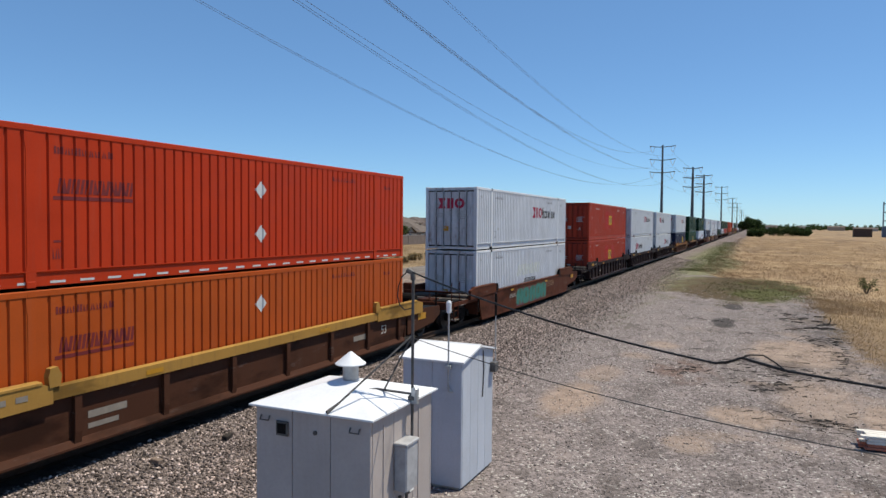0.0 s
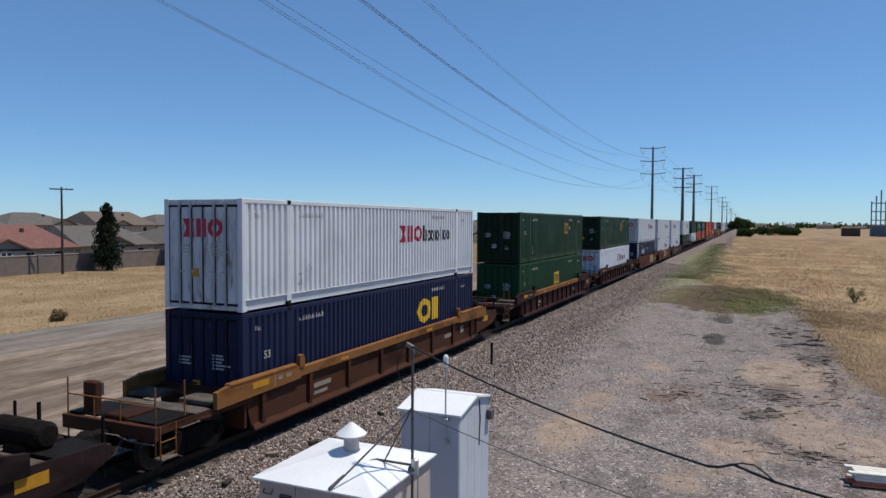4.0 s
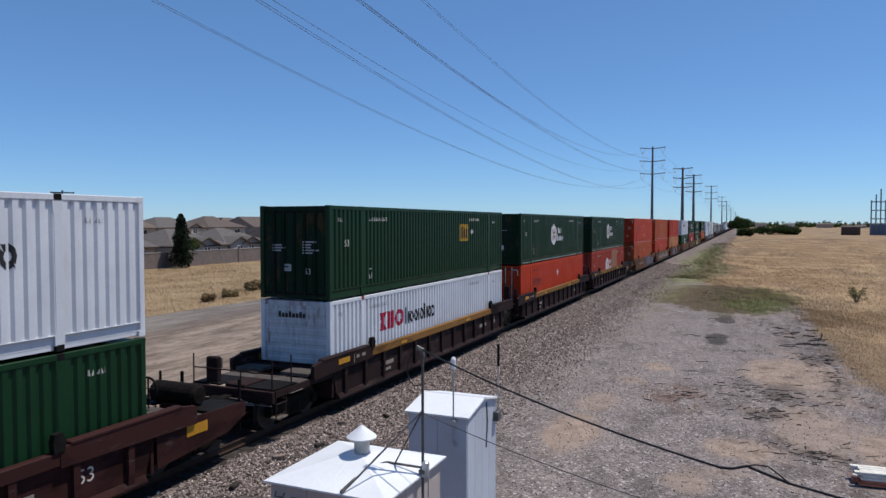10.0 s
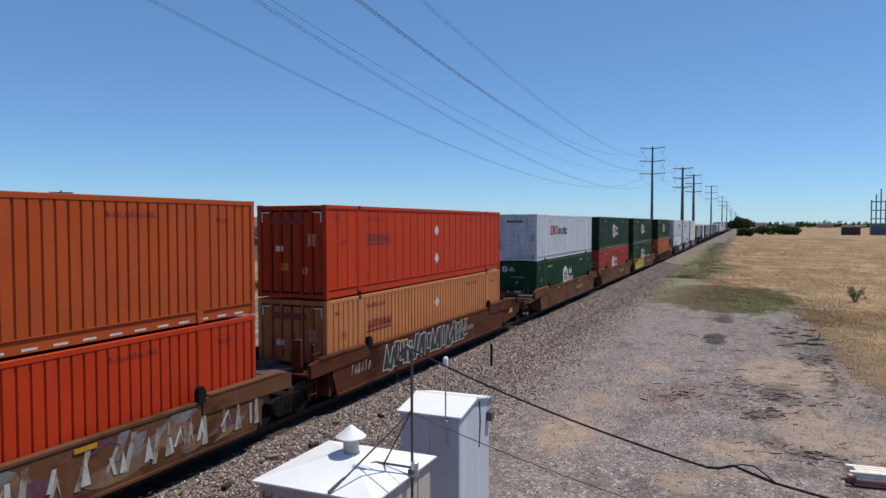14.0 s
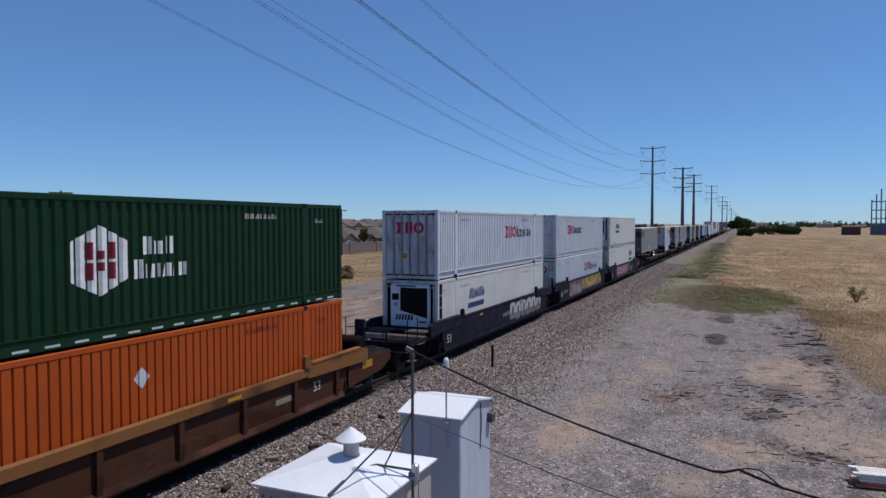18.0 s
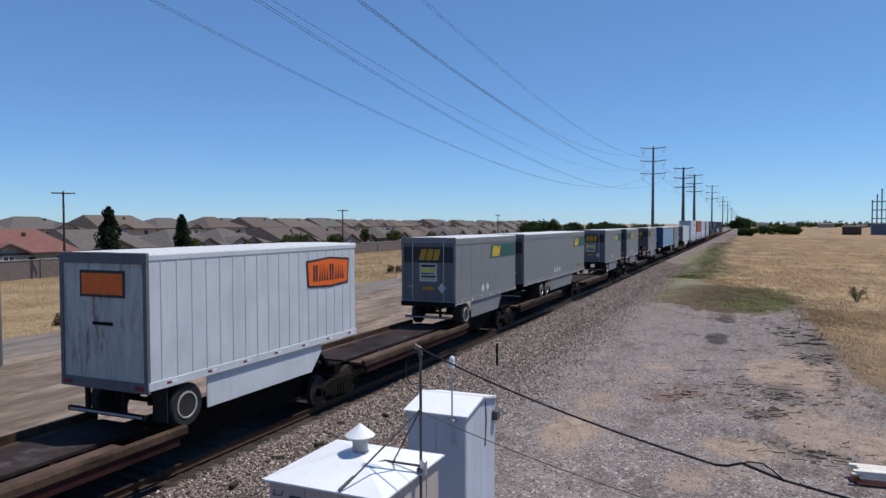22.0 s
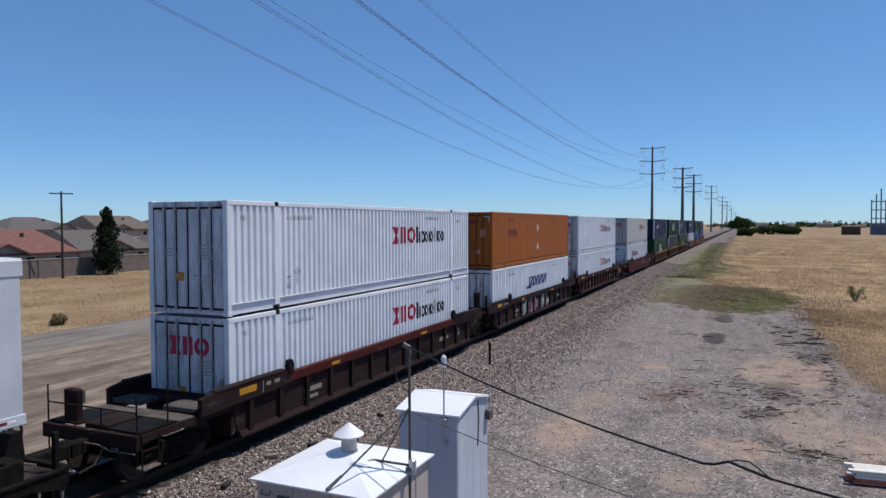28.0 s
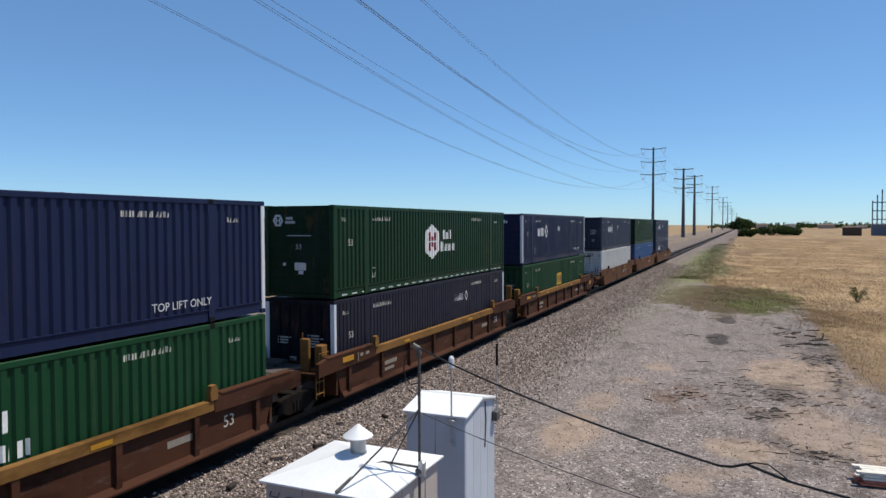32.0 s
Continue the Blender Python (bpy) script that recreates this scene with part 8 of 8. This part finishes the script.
def board_pile(x, y, rz):
    z = float(gz(x, y))
    t = thing("board_pile", "stack of long white and faded red boards on the gravel", "boards", pose(x, y, z, 0, 0, rz))
    g = random.Random(3)
    for layer in range(5):
        for i in range(4):
            yy = i * 0.16 + g.uniform(-0.02, 0.02)
            zz = 0.03 + layer * 0.07
            m = pose(g.uniform(-0.08, 0.12), yy, zz, g.uniform(-2, 2), 0, g.uniform(-1.5, 1.5))
            part("board", Shape().block(0, 2.6, 0, 0.14, 0, 0.06, 0.008), M_PLANK_R if layer < 2 else M_PLANK_W, t, at=m)


board_pile(2.5, 20.0, 4)
for i in range(26):
    g = random.Random(100 + i)
    x, y = 2.15 + g.uniform(-0.8, 1.2), 45.0 + g.uniform(-4.5, 4.5)
    z = float(gz(x, y))
    s = Shape()
    ln, a = g.uniform(0.3, 0.85), g.uniform(-0.8, 0.8)
    s.path([(0, 0, 0), (ln * 0.45 * math.cos(a), ln * 0.45 * math.sin(a), g.uniform(0, 0.06)), (ln * math.cos(a + 0.2), ln * math.sin(a + 0.2), 0.02)], g.uniform(0.015, 0.035), 5)
    if i == 0:
        x, y = 3.5, 44.0
        s.path([(0.1, 0.1, 0.0), (0.25, 0.15, 0.10), (0.32, 0.1, 0.26), (0.28, 0.0, 0.4)], 0.03, 5)
    tagged(part("charred_stick", s, M_CHAR, at=(x, y, z + 0.03)), "charred stick lying on burnt ground", "stick", "burnt sticks")
for i in range(9):
    g = random.Random(300 + i)
    x, y = g.uniform(-3.5, 3.5), g.uniform(24, 42)
    tagged(part("twig", Shape().path([(0, 0, 0), (g.uniform(0.2, 0.6), g.uniform(-0.2, 0.2), 0.04), (g.uniform(0.5, 0.8), g.uniform(-0.3, 0.3), 0.01)], 0.012, 5), M_CHAR, at=(x, y, float(gz(x, y)) + 0.02)), "dark twig lying on the gravel", "twig", "twigs in the yard")
_tw = Shape()
_g = random.Random(71)
for cx, cy, rx, ry, n in ((0.8, 29.7, 2.4, 2.2, 90), (0.6, 26.2, 1.4, 1.4, 40), (1.9, 22.2, 1.4, 1.0, 50), (2.9, 38.0, 1.2, 2.4, 50), (-2.3, 26.9, 1.2, 1.6, 30), (3.2, 33.0, 0.8, 5.0, 40), (1.5, 48.0, 2.0, 4.5, 30)):
    for i in range(n):
        x, y = cx + _g.gauss(0, 0.5) * rx, cy + _g.gauss(0, 0.5) * ry
        a, ln = _g.gauss(0.35, 0.6), _g.uniform(0.08, 0.45)
        z = float(gz(x, y)) + 0.015
        _tw.path([(x, y, z), (x + ln * 0.5 * math.cos(a), y + ln * 0.5 * math.sin(a), z + _g.uniform(0, 0.03)), (x + ln * math.cos(a + 0.2), y + ln * math.sin(a + 0.2), z)], _g.uniform(0.006, 0.016), 4)
tagged(part("twig_litter", _tw, M_CHAR), "dark broken twigs and bark strewn over the gravel", "litter", kind="stuff")
M_SPLIT = plain("broken_timber", (0.20, 0.15, 0.12), 0.85, 0.0, 0.3)
for i, (x, y) in enumerate(((-10.7, 12.3), (-10.9, 14.2), (-10.6, 15.6), (-11.0, 17.4), (-10.4, 19.0), (-9.3, 16.2), (-8.6, 19.5), (-10.8, 10.4))):
    g = random.Random(500 + i)
    tagged(part("tie_fragment", Shape().block(-0.13, g.uniform(0.06, 0.22), -0.06, 0.06, -0.03, 0.06, 0.015), M_SPLIT if i % 2 else M_TIE, at=pose(x, y, float(gz(x, y)) + 0.05, g.uniform(-8, 8), 0, g.uniform(0, 180))), "broken piece of railway tie on the ballast", "timber", "tie fragments")

# ======== plants ========
M_LEAF = blade_material("dark_green_leaf", (0.018, 0.035, 0.012), (0.065, 0.10, 0.03))
M_LEAF2 = blade_material("olive_green_leaf", (0.035, 0.05, 0.015), (0.11, 0.13, 0.045))
M_NEEDLE = blade_material("dark_conifer_needle", (0.010, 0.018, 0.010), (0.035, 0.05, 0.025))
M_BRUSH = blade_material("dry_brush_leaf", (0.20, 0.15, 0.075), (0.36, 0.27, 0.15))
M_BARK = plain("grey_brown_bark", (0.10, 0.075, 0.055), 0.9, 0.0, 0.3)


def leaf_cloud(centres, radii, per, size, seed):
    g = np.random.default_rng(seed)
    c = np.repeat(np.array(centres, float), per, 0)
    r = np.repeat(np.array(radii, float), per)
    d = g.normal(size=(len(c), 3))
    d /= np.linalg.norm(d, axis=1)[:, None]
    p = c + d * (r * (0.45 + 0.6 * g.random(len(c))))[:, None]
    u = g.normal(size=p.shape)
    u /= np.linalg.norm(u, axis=1)[:, None]
    w = np.cross(u, g.normal(size=p.shape))
    w /= np.linalg.norm(w, axis=1)[:, None]
    s = (size * (0.6 + 0.8 * g.random(len(p))))[:, None]
    v = np.stack([p - u * s, p + w * s * 0.55, p + u * s, p - w * s * 0.55], 1).reshape(-1, 3)
    return quick_mesh("crown", v, np.arange(len(v)).reshape(-1, 4))


def tree(x, y, h, wide, seed, leaf, words, conifer=False, leaves=2600, size=0.22, group="trees"):
    z = float(gz(x, y))
    t = thing("tree", words, "tree", (x, y, z), group)
    g = random.Random(seed)
    tr = Shape().tube((0, 0, -0.2), (g.uniform(-0.1, 0.1), 0, h * 0.35), 0.035 * h * 0.6, 8, 0.02 * h * 0.6).tube((0, 0, h * 0.35), (0, 0, h * (0.92 if conifer else 0.7)), 0.02 * h * 0.6, 7, 0.01)
    cs, rs = [], []
    if conifer:
        for i in range(40):
            f = i / 39
            rr = wide * (1 - f) ** 0.55 * g.uniform(0.45, 1.05)
            a = i * 2.4
            cs.append((math.cos(a) * rr * 0.6, math.sin(a) * rr * 0.6, h * (0.10 + 0.88 * f)))
            rs.append(0.25 + rr * 0.5)
            tr.tube((0, 0, h * (0.08 + 0.85 * f)), (cs[-1][0], cs[-1][1], cs[-1][2]), 0.03, 5, 0.01)
    else:
        for i in range(16):
            a, f = i * 2.39996, g.uniform(0.25, 1.0)
            rr = wide * math.sqrt(g.uniform(0.05, 1)) * 0.75
            c = (math.cos(a) * rr, math.sin(a) * rr, h * (0.35 + 0.5 * f * (1 - 0.45 * rr / wide)))
            cs.append(c)
            rs.append(wide * g.uniform(0.22, 0.42))
            tr.tube((0, 0, h * 0.3), c, 0.015 * h, 5, 0.015)
    part("trunk", tr, M_BARK, t)
    part("crown", leaf_cloud(cs, rs, max(8, leaves // len(cs)), size, seed), leaf, t)
    return t


def shrub(x, y, h, wide, seed, leaf, words, n=9, leaves=900, size=0.14, group="shrubs"):
    t = thing("shrub", words, "shrub", (x, y, float(gz(x, y))), group)
    g = random.Random(seed)
    st, cs, rs = Shape(), [], []
    for i in range(n):
        a = g.uniform(0, 6.28)
        rr = wide * math.sqrt(g.random()) * 0.8
        c = (math.cos(a) * rr, math.sin(a) * rr, h * g.uniform(0.2, 0.72))
        st.tube((0, 0, -0.05), c, 0.03, 5, 0.01)
        cs.append(c)
        rs.append(min(h, wide) * g.uniform(0.28, 0.46))
    part("stems", st, M_BARK, t)
    part("crown", leaf_cloud(cs, rs, leaves // n, size, seed), leaf, t)


tree(-77.6, 66.8, 8.9, 2.3, 61, M_NEEDLE, "tall dark conifer in dry grass before the wall", True, 5200, 0.2, "yard trees")
tree(-77.8, 80.0, 8.0, 2.0, 62, M_NEEDLE, "dark conifer in dry grass before the wall", True, 4200, 0.2, "yard trees")
for i, (x, y, h, w) in enumerate(((-83, 113, 5.0, 2.0), (-83.5, 118, 5.6, 2.4), (-84, 132, 5.4, 2.2), (-85, 147, 6.6, 1.5), (-84, 160, 5.6, 2.4), (-83, 182, 5.0, 2.2), (-84, 88, 5.0, 2.0))):
    tree(x, y, h, w, 70 + i, M_LEAF2, "small leafy tree in a back yard behind the wall", False, 1400, 0.2, "yard trees")
tree(-3.5, 385, 11.0, 5.6, 80, M_LEAF, "broad dark green tree beside the track", False, 4200, 0.42)
for i, (x, y, h, w) in enumerate(((1.5, 372, 4.6, 3.4), (8.5, 425, 5.6, 3.6), (14.5, 428, 6.2, 4.6), (19.5, 431, 6.0, 4.6), (24.0, 433, 4.8, 3.4), (-2.0, 372, 4.4, 3.0))):
    shrub(x, y, h, w, 90 + i, M_LEAF, "dark green bush clump in the dry field", 20, 2600, 0.32, "field bushes")
for i, (x, y, h, w) in enumerate(((-70, 236, 8, 4.5), (-64, 240, 9.5, 4.5), (-57, 244, 8.0, 4), (-76, 262, 8.0, 4), (-50, 270, 8.5, 3.5), (-60, 300, 7.5, 5), (-52, 310, 7.5, 5), (-45, 330, 7, 5), (-40, 350, 7, 4))):
    tree(x, y, h, w, 110 + i, M_LEAF, "dark green roadside tree beyond the track", False, 1700, 0.4, "trees beyond the track")
shrub(8.3, 67.0, 1.6, 0.8, 130, M_LEAF2, "sparse green bush in the dry grass", 12, 520, 0.06)
for i, (x, y, h, w) in enumerate(((-43, 50, 0.9, 1.0), (-45, 56, 1.5, 1.6), (-46, 60, 1.3, 1.5), (-47, 66, 1.6, 1.8), (-44, 72, 1.3, 1.4), (-48, 78, 1.7, 1.8), (-44, 84, 1.3, 1.6), (-42, 46, 0.9, 0.9), (-41.5, 32, 0.9, 0.8), (-43, 24.5, 0.9, 0.9), (-46, 92, 1.5, 1.7), (-47, 100, 1.5, 1.8))):
    shrub(x, y, h * 0.7, w * 0.7, 140 + i, M_BRUSH, "dry olive-brown bush beside the dirt road", 9, 700, 0.16, "dry bushes")
_far = np.random.default_rng(77)
_c, _r = [], []
for i in range(560):
    f = _far.random()
    x = -60 + 760 * f
    y = 1150 + _far.random() * 350 - abs(x) * 0.1
    hh = 2.2 + 5.5 * _far.random() ** 2
    for q in range(3):
        _c.append((x + _far.normal() * 6, y, -1 + hh * (0.3 + 0.35 * q)))
        _r.append(hh * 0.42)
tagged(part("far_woods", leaf_cloud(_c, _r, 16, 1.3, 78), M_LEAF), "low dark tree line along the horizon", "trees", kind="stuff")

# ======== wall, houses, poles beyond the track ========
M_BLOCK = plain("grey_brown_block_wall", (0.16, 0.131, 0.121), 0.9, 0.0, 0.12, 1.2, 0.3)
M_CAP = plain("pale_wall_cap", (0.27, 0.235, 0.215), 0.85, 0.0, 0.1)
TILE = [plain("roof_tile_" + n, c, 0.85, 0.0, 0.14, 1.5, 0.6) for n, c in (("brown", (0.101, 0.0766, 0.0669)), ("grey", (0.106, 0.0924, 0.0862)), ("tan", (0.123, 0.0968, 0.081)), ("red", (0.167, 0.0748, 0.0634)))]
STUC = [plain("stucco_" + n, c, 0.9, 0.0, 0.06, 2.0, 0.2) for n, c in (("beige", (0.41, 0.344, 0.287)), ("white", (0.541, 0.508, 0.467)), ("tan", (0.344, 0.271, 0.213)), ("grey", (0.344, 0.328, 0.303)))]
M_FASCIA = plain("dark_brown_fascia", (0.07, 0.045, 0.035), 0.7)
M_GLASS = plain("dark_window_glass", (0.03, 0.035, 0.045), 0.12, 0.0, 0.1, bump=0.0)
M_FRAME = plain("white_window_frame", (0.72, 0.71, 0.68), 0.6)


def sound_wall():
    t = thing("block_wall", "long grey-brown concrete block wall with pilasters", "wall", (-80, 0, -1.0), kind="structure")
    for i in range(38):
        y = 10 + i * 12.2
        part("wall_panel", Shape().box(-0.1, 0.1, y, y + 12.2, -0.3, 2.25), M_BLOCK, t)
        part("wall_cap", Shape().block(-0.15, 0.15, y, y + 12.2, 2.25, 2.36, 0.02), M_CAP, t)
        part("pilaster", Shape().block(-0.22, 0.22, y - 0.25, y + 0.25, -0.3, 2.42, 0.02), M_BLOCK, t)


sound_wall()


def gable(parent, cx, x_front, depth, half, eave, rise, wall_m, roof_m, win=True):
    """A gabled wing that faces the track."""
    part("gable_wall", Shape().prism([(cx - half + 0.3, 0), (cx + half - 0.3, 0), (cx + half - 0.3, eave), (cx, eave + rise * (1 - 0.3 / half)), (cx - half + 0.3, eave)], "x", x_front - 0.25, x_front), wall_m, parent)
    for s in (-1, 1):
        part("gable_roof", Shape().prism([(cx, eave + rise), (cx, eave + rise - 0.2), (cx + s * (half + 0.25), eave - 0.35), (cx + s * (half + 0.25), eave - 0.15)], "x", x_front - depth, x_front + 0.45), roof_m, parent)
        part("fascia", Shape().prism([(cx, eave + rise + 0.02), (cx, eave + rise - 0.26), (cx + s * (half + 0.28), eave - 0.42), (cx + s * (half + 0.28), eave - 0.14)], "x", x_front + 0.45, x_front + 0.5), M_FASCIA, parent)
    if win:
        w = part("window", Shape().box(x_front, x_front + 0.06, cx - 0.75, cx + 0.75, eave - 1.75, eave - 0.45), M_FRAME, parent)
        for s in (-1, 1):
            part("pane", Shape().box(x_front + 0.05, x_front + 0.075, cx + s * 0.36 - 0.31, cx + s * 0.36 + 0.31, eave - 1.68, eave - 0.52), M_GLASS, w)


def house(x, y, width, depth, eave, rise, seed, storeys, group):
    g = random.Random(seed)
    wm, rm = STUC[g.randrange(4)], TILE[3 if seed == 1000 else g.choice((0, 1, 2, 0, 1, 3 if seed in (1004, 1009) else 2))]
    kind = {TILE[0]: "brown", TILE[1]: "grey", TILE[2]: "tan", TILE[3]: "reddish"}[rm]
    t = thing("house", ("two-storey" if storeys > 1 else "single-storey") + " stucco house with a " + kind + " tiled roof behind the wall", "house", (x, y, -1.0), group)
    hw, hd = width / 2, depth / 2
    part("wall", Shape().box(-hd, hd, -hw, hw, -0.2, eave), wm, t)
    o = 0.5
    hip = min(hd, hw) * (0.9 if g.random() < 0.5 else 0.25)
    s = Shape()
    s.add([(-hd - o, -hw - o, eave - 0.1), (hd + o, -hw - o, eave - 0.1), (hd + o, hw + o, eave - 0.1), (-hd - o, hw + o, eave - 0.1), (0, -hw - o + hip, eave + rise), (0, hw + o - hip, eave + rise)],
          [(3, 2, 1, 0), (0, 1, 4), (1, 2, 5, 4), (2, 3, 5), (3, 0, 4, 5)])
    part("roof", s, rm, t)
    part("fascia", Shape().box(hd + o - 0.02, hd + o + 0.04, -hw - o, hw + o, eave - 0.32, eave - 0.07), M_FASCIA, t)
    for k in range(g.choice((1, 2, 2)) if storeys == 1 else g.choice((0, 1, 1))):
        half = g.uniform(2.2, 3.9)
        cy = g.uniform(-hw + half, hw - half) if k == 0 else (hw - half if g.random() < 0.5 else -hw + half)
        gable(t, cy, hd + 0.4 + 0.5 * k, depth * 0.5, half, eave, half * 0.42, wm, rm, True)
    for k in range(3):
        yy = -hw + width * (0.2 + 0.3 * k)
        w = part("window", Shape().box(hd, hd + 0.06, yy - 0.7, yy + 0.7, eave - 1.7, eave - 0.5), M_FRAME, t)
        part("pane", Shape().box(hd + 0.05, hd + 0.075, yy - 0.6, yy + 0.6, eave - 1.6, eave - 0.6), M_GLASS, w)
    part("roof_vent", Shape().block(hd * 0.3, hd * 0.3 + 0.4, hw * 0.3, hw * 0.3 + 0.4, eave + rise * 0.6, eave + rise * 0.85, 0.03), M_FASCIA, t)


for i in range(22):
    g = random.Random(900 + i)
    house(-94.5 + g.uniform(-1, 1.5), 62.5 + i * 15.2 + g.uniform(-0.8, 0.8), g.uniform(12.6, 14.0), 14.0, 3.0, g.uniform(2.7, 3.1), 1000 + i, 1, "houses behind the wall")
for i in range(25):
    g = random.Random(1900 + i)
    house(-142 + g.uniform(-3, 3), 66 + i * 18.6 + g.uniform(-1, 1), g.uniform(15.5, 17.5), 14.0, 5.7, g.uniform(2.5, 3.2), 2000 + i, 2, "houses in the second row")
for i in range(12):
    g = random.Random(2900 + i)
    house(-190 + g.uniform(-6, 6), 210 + i * 26 + g.uniform(-3, 3), g.uniform(15, 19), 14, 5.8, g.uniform(2.8, 3.4), 3000 + i, 2, "houses in the third row")

M_POLE = plain("dark_creosoted_pole", (0.055, 0.043, 0.036), 0.85, 0.0, 0.3)
for x, y, h in ((-77.0, 59.7, 10.7), (-77.0, 124.0, 9.6), (-77.0, 222.0, 9.6)):
    t = thing("utility_pole", "dark wooden utility pole with one crossarm", "utility pole", (x, y, -1.0), "utility poles")
    part("pole", Shape().tube((0, 0, -0.3), (0, 0, h), 0.17, 10, 0.11), M_POLE, t)
    part("crossarm", Shape().block(-0.07, 0.07, -1.3, 1.3, h - 0.35, h - 0.2, 0.01), M_POLE, t, at=pose(0, 0, 0, 0, 0, -28))
    for s in (-1.2, 0.55, 1.2):
        part("insulator", Shape().lathe([(0.05, h - 0.2), (0.06, h - 0.12), (0.02, h - 0.06)], "z", 8, (s * 0.47, s * 0.88, 0)), M_FRAME, t)

# ======== transmission line ========
M_TOWER = plain("weathered_steel_pole", (0.10, 0.105, 0.115), 0.6, 0.2, 0.15)
M_WIRE = plain("dull_aluminium_wire", (0.09, 0.10, 0.12), 0.5, 0.3, 0.1)
TOWERS = [(-32.5, 21.0, 35.0, 1.0), (-32.5, 269.0, 35.0, 1.0), (-29.3, 362.0, 34.0, 1.5), (-28.8, 432.0, 35.0, 1.5), (-25.0, 565.0, 35.0, 1.1), (-24.5, 800.0, 35.0, 1.1), (-24.5, 990.0, 35.0, 1.1), (-27.0, 1390.0, 35.0, 1.1), (-27.5, 1980.0, 35.0, 1.1)]
ARMS = (0.985, 0.848, 0.715)
SPAN = {(0.985, -1): (33.0, 32.1, 8.88), (0.985, 1): (31.3, 30.5, 8.0), (0.848, -1): (26.9, 26.3, 7.42), (0.848, 1): (26.3, 26.0, 7.3), (0.715, -1): (21.9, 22.5, 8.05), (0.715, 1): (21.6, 22.0, 8.15)}
for x, y, h, fat in TOWERS:
    t = thing("transmission_tower", "tall dark steel pole tower with three pairs of arms", "power tower", (x, y, -1.0), "towers of the power line")
    part("shaft", Shape().tube((0, 0, -0.5), (0, 0, h), 0.62 * fat, 12, 0.30 * fat), M_TOWER, t)
    for f in ARMS:
        for s in (-1, 1):
            part("arm", Shape().path([(0, 0, h * f - 0.25), (s * 2.4, 0, h * f - 0.05), (s * 4.6, 0, h * f + 0.22)], 0.16 * fat, 6), M_TOWER, t)
            part("insulator_string", Shape().tube((s * 4.5, 0, h * f + 0.1), (s * 3.7, 0, h * f - 2.2), 0.09, 6).tube((s * 2.7, 0, h * f - 0.1), (s * 3.6, 0, h * f - 2.2), 0.09, 6), M_FRAME, t)
for i in range(len(TOWERS) - 1):
    (xa, ya, ha, fa), (xb, yb, hb, fb) = TOWERS[i], TOWERS[i + 1]
    w = thing("power_line", "bundle of sagging overhead power conductors between towers", "power line", group="spans of the power line")
    for f in ARMS:
        for s in (-1, 1):
            za, zb = ha * f - 3.3, hb * f - 3.3
            if i == 0:
                za, zb, first = SPAN[(f, s)]
            span = math.hypot(xb - xa, yb - ya)
            drop = 8.2 * (span / 248.0) ** 2 if i else first
            for k in (((0, 0.3) if f != 0.848 or s > 0 else (0,)) if i == 0 else (0,)):
                part("conductor", Shape().path(sag((xa + s * 3.65 + k, ya, za), (xb + s * 3.65 + k, yb, zb), drop, 40 if i == 0 else 14), (0.02 if f == 0.848 else 0.016) if i == 0 else 0.03, 5), M_WIRE, w)

# ======== far right and horizon ========
M_STEEL = plain("blue_grey_steel", (0.16, 0.19, 0.24), 0.6, 0.2, 0.15)
t = thing("steel_structure", "tall blue-grey steel frame plant far across the field", "building", (62.0, 440.0, -1.0))
for i in range(9):
    part("column", Shape().block(-0.5 + i * 2.2, 0.1 + i * 2.2, -0.3, 0.3, -0.3, 19 + 3 * ((i * 7) % 3), 0.05), M_STEEL, t)
for k in range(4):
    part("beam", Shape().box(-0.5, 18.2, -0.25, 0.25, 4 + k * 4.6, 4.5 + k * 4.6), M_STEEL, t)
part("lower_cladding", Shape().box(0.0, 18.0, 0.4, 6.0, -0.3, 6.0), M_STEEL, t)
t = thing("freight_wagon", "long dark brown low shed far across the field", "shed", (47.5, 437.0, -1.0))
part("body", Shape().block(0.0, 8.8, -2, 2, -0.2, 4.4, 0.1), M_FASCIA, t)
part("roof", Shape().prism([(-2.2, 4.5), (2.2, 4.5), (0, 5.3)], "x", -0.3, 9.1), M_FASCIA, t)
for i in range(16):
    g = random.Random(4000 + i)
    x = 20 + i * 34 + g.uniform(-12, 12)
    t = thing("far_building", "small pale building on the horizon", "building", (x, 1060 + g.uniform(-60, 60), -1.2), "buildings on the horizon")
    w, h = g.uniform(8, 22), g.uniform(3, 5.5)
    part("wall", Shape().box(-w / 2, w / 2, -4, 4, -0.3, h), STUC[i % 4], t)
    part("roof", Shape().prism([(-4.5, h - 0.1), (4.5, h - 0.1), (0, h + 1.6)], "x", -w / 2 - 0.4, w / 2 + 0.4), TILE[i % 3], t)


# ======== movement ========
def motions():
    for ob, u, z in MOVING:
        walk(ob, run_rows(u, z))


motions()
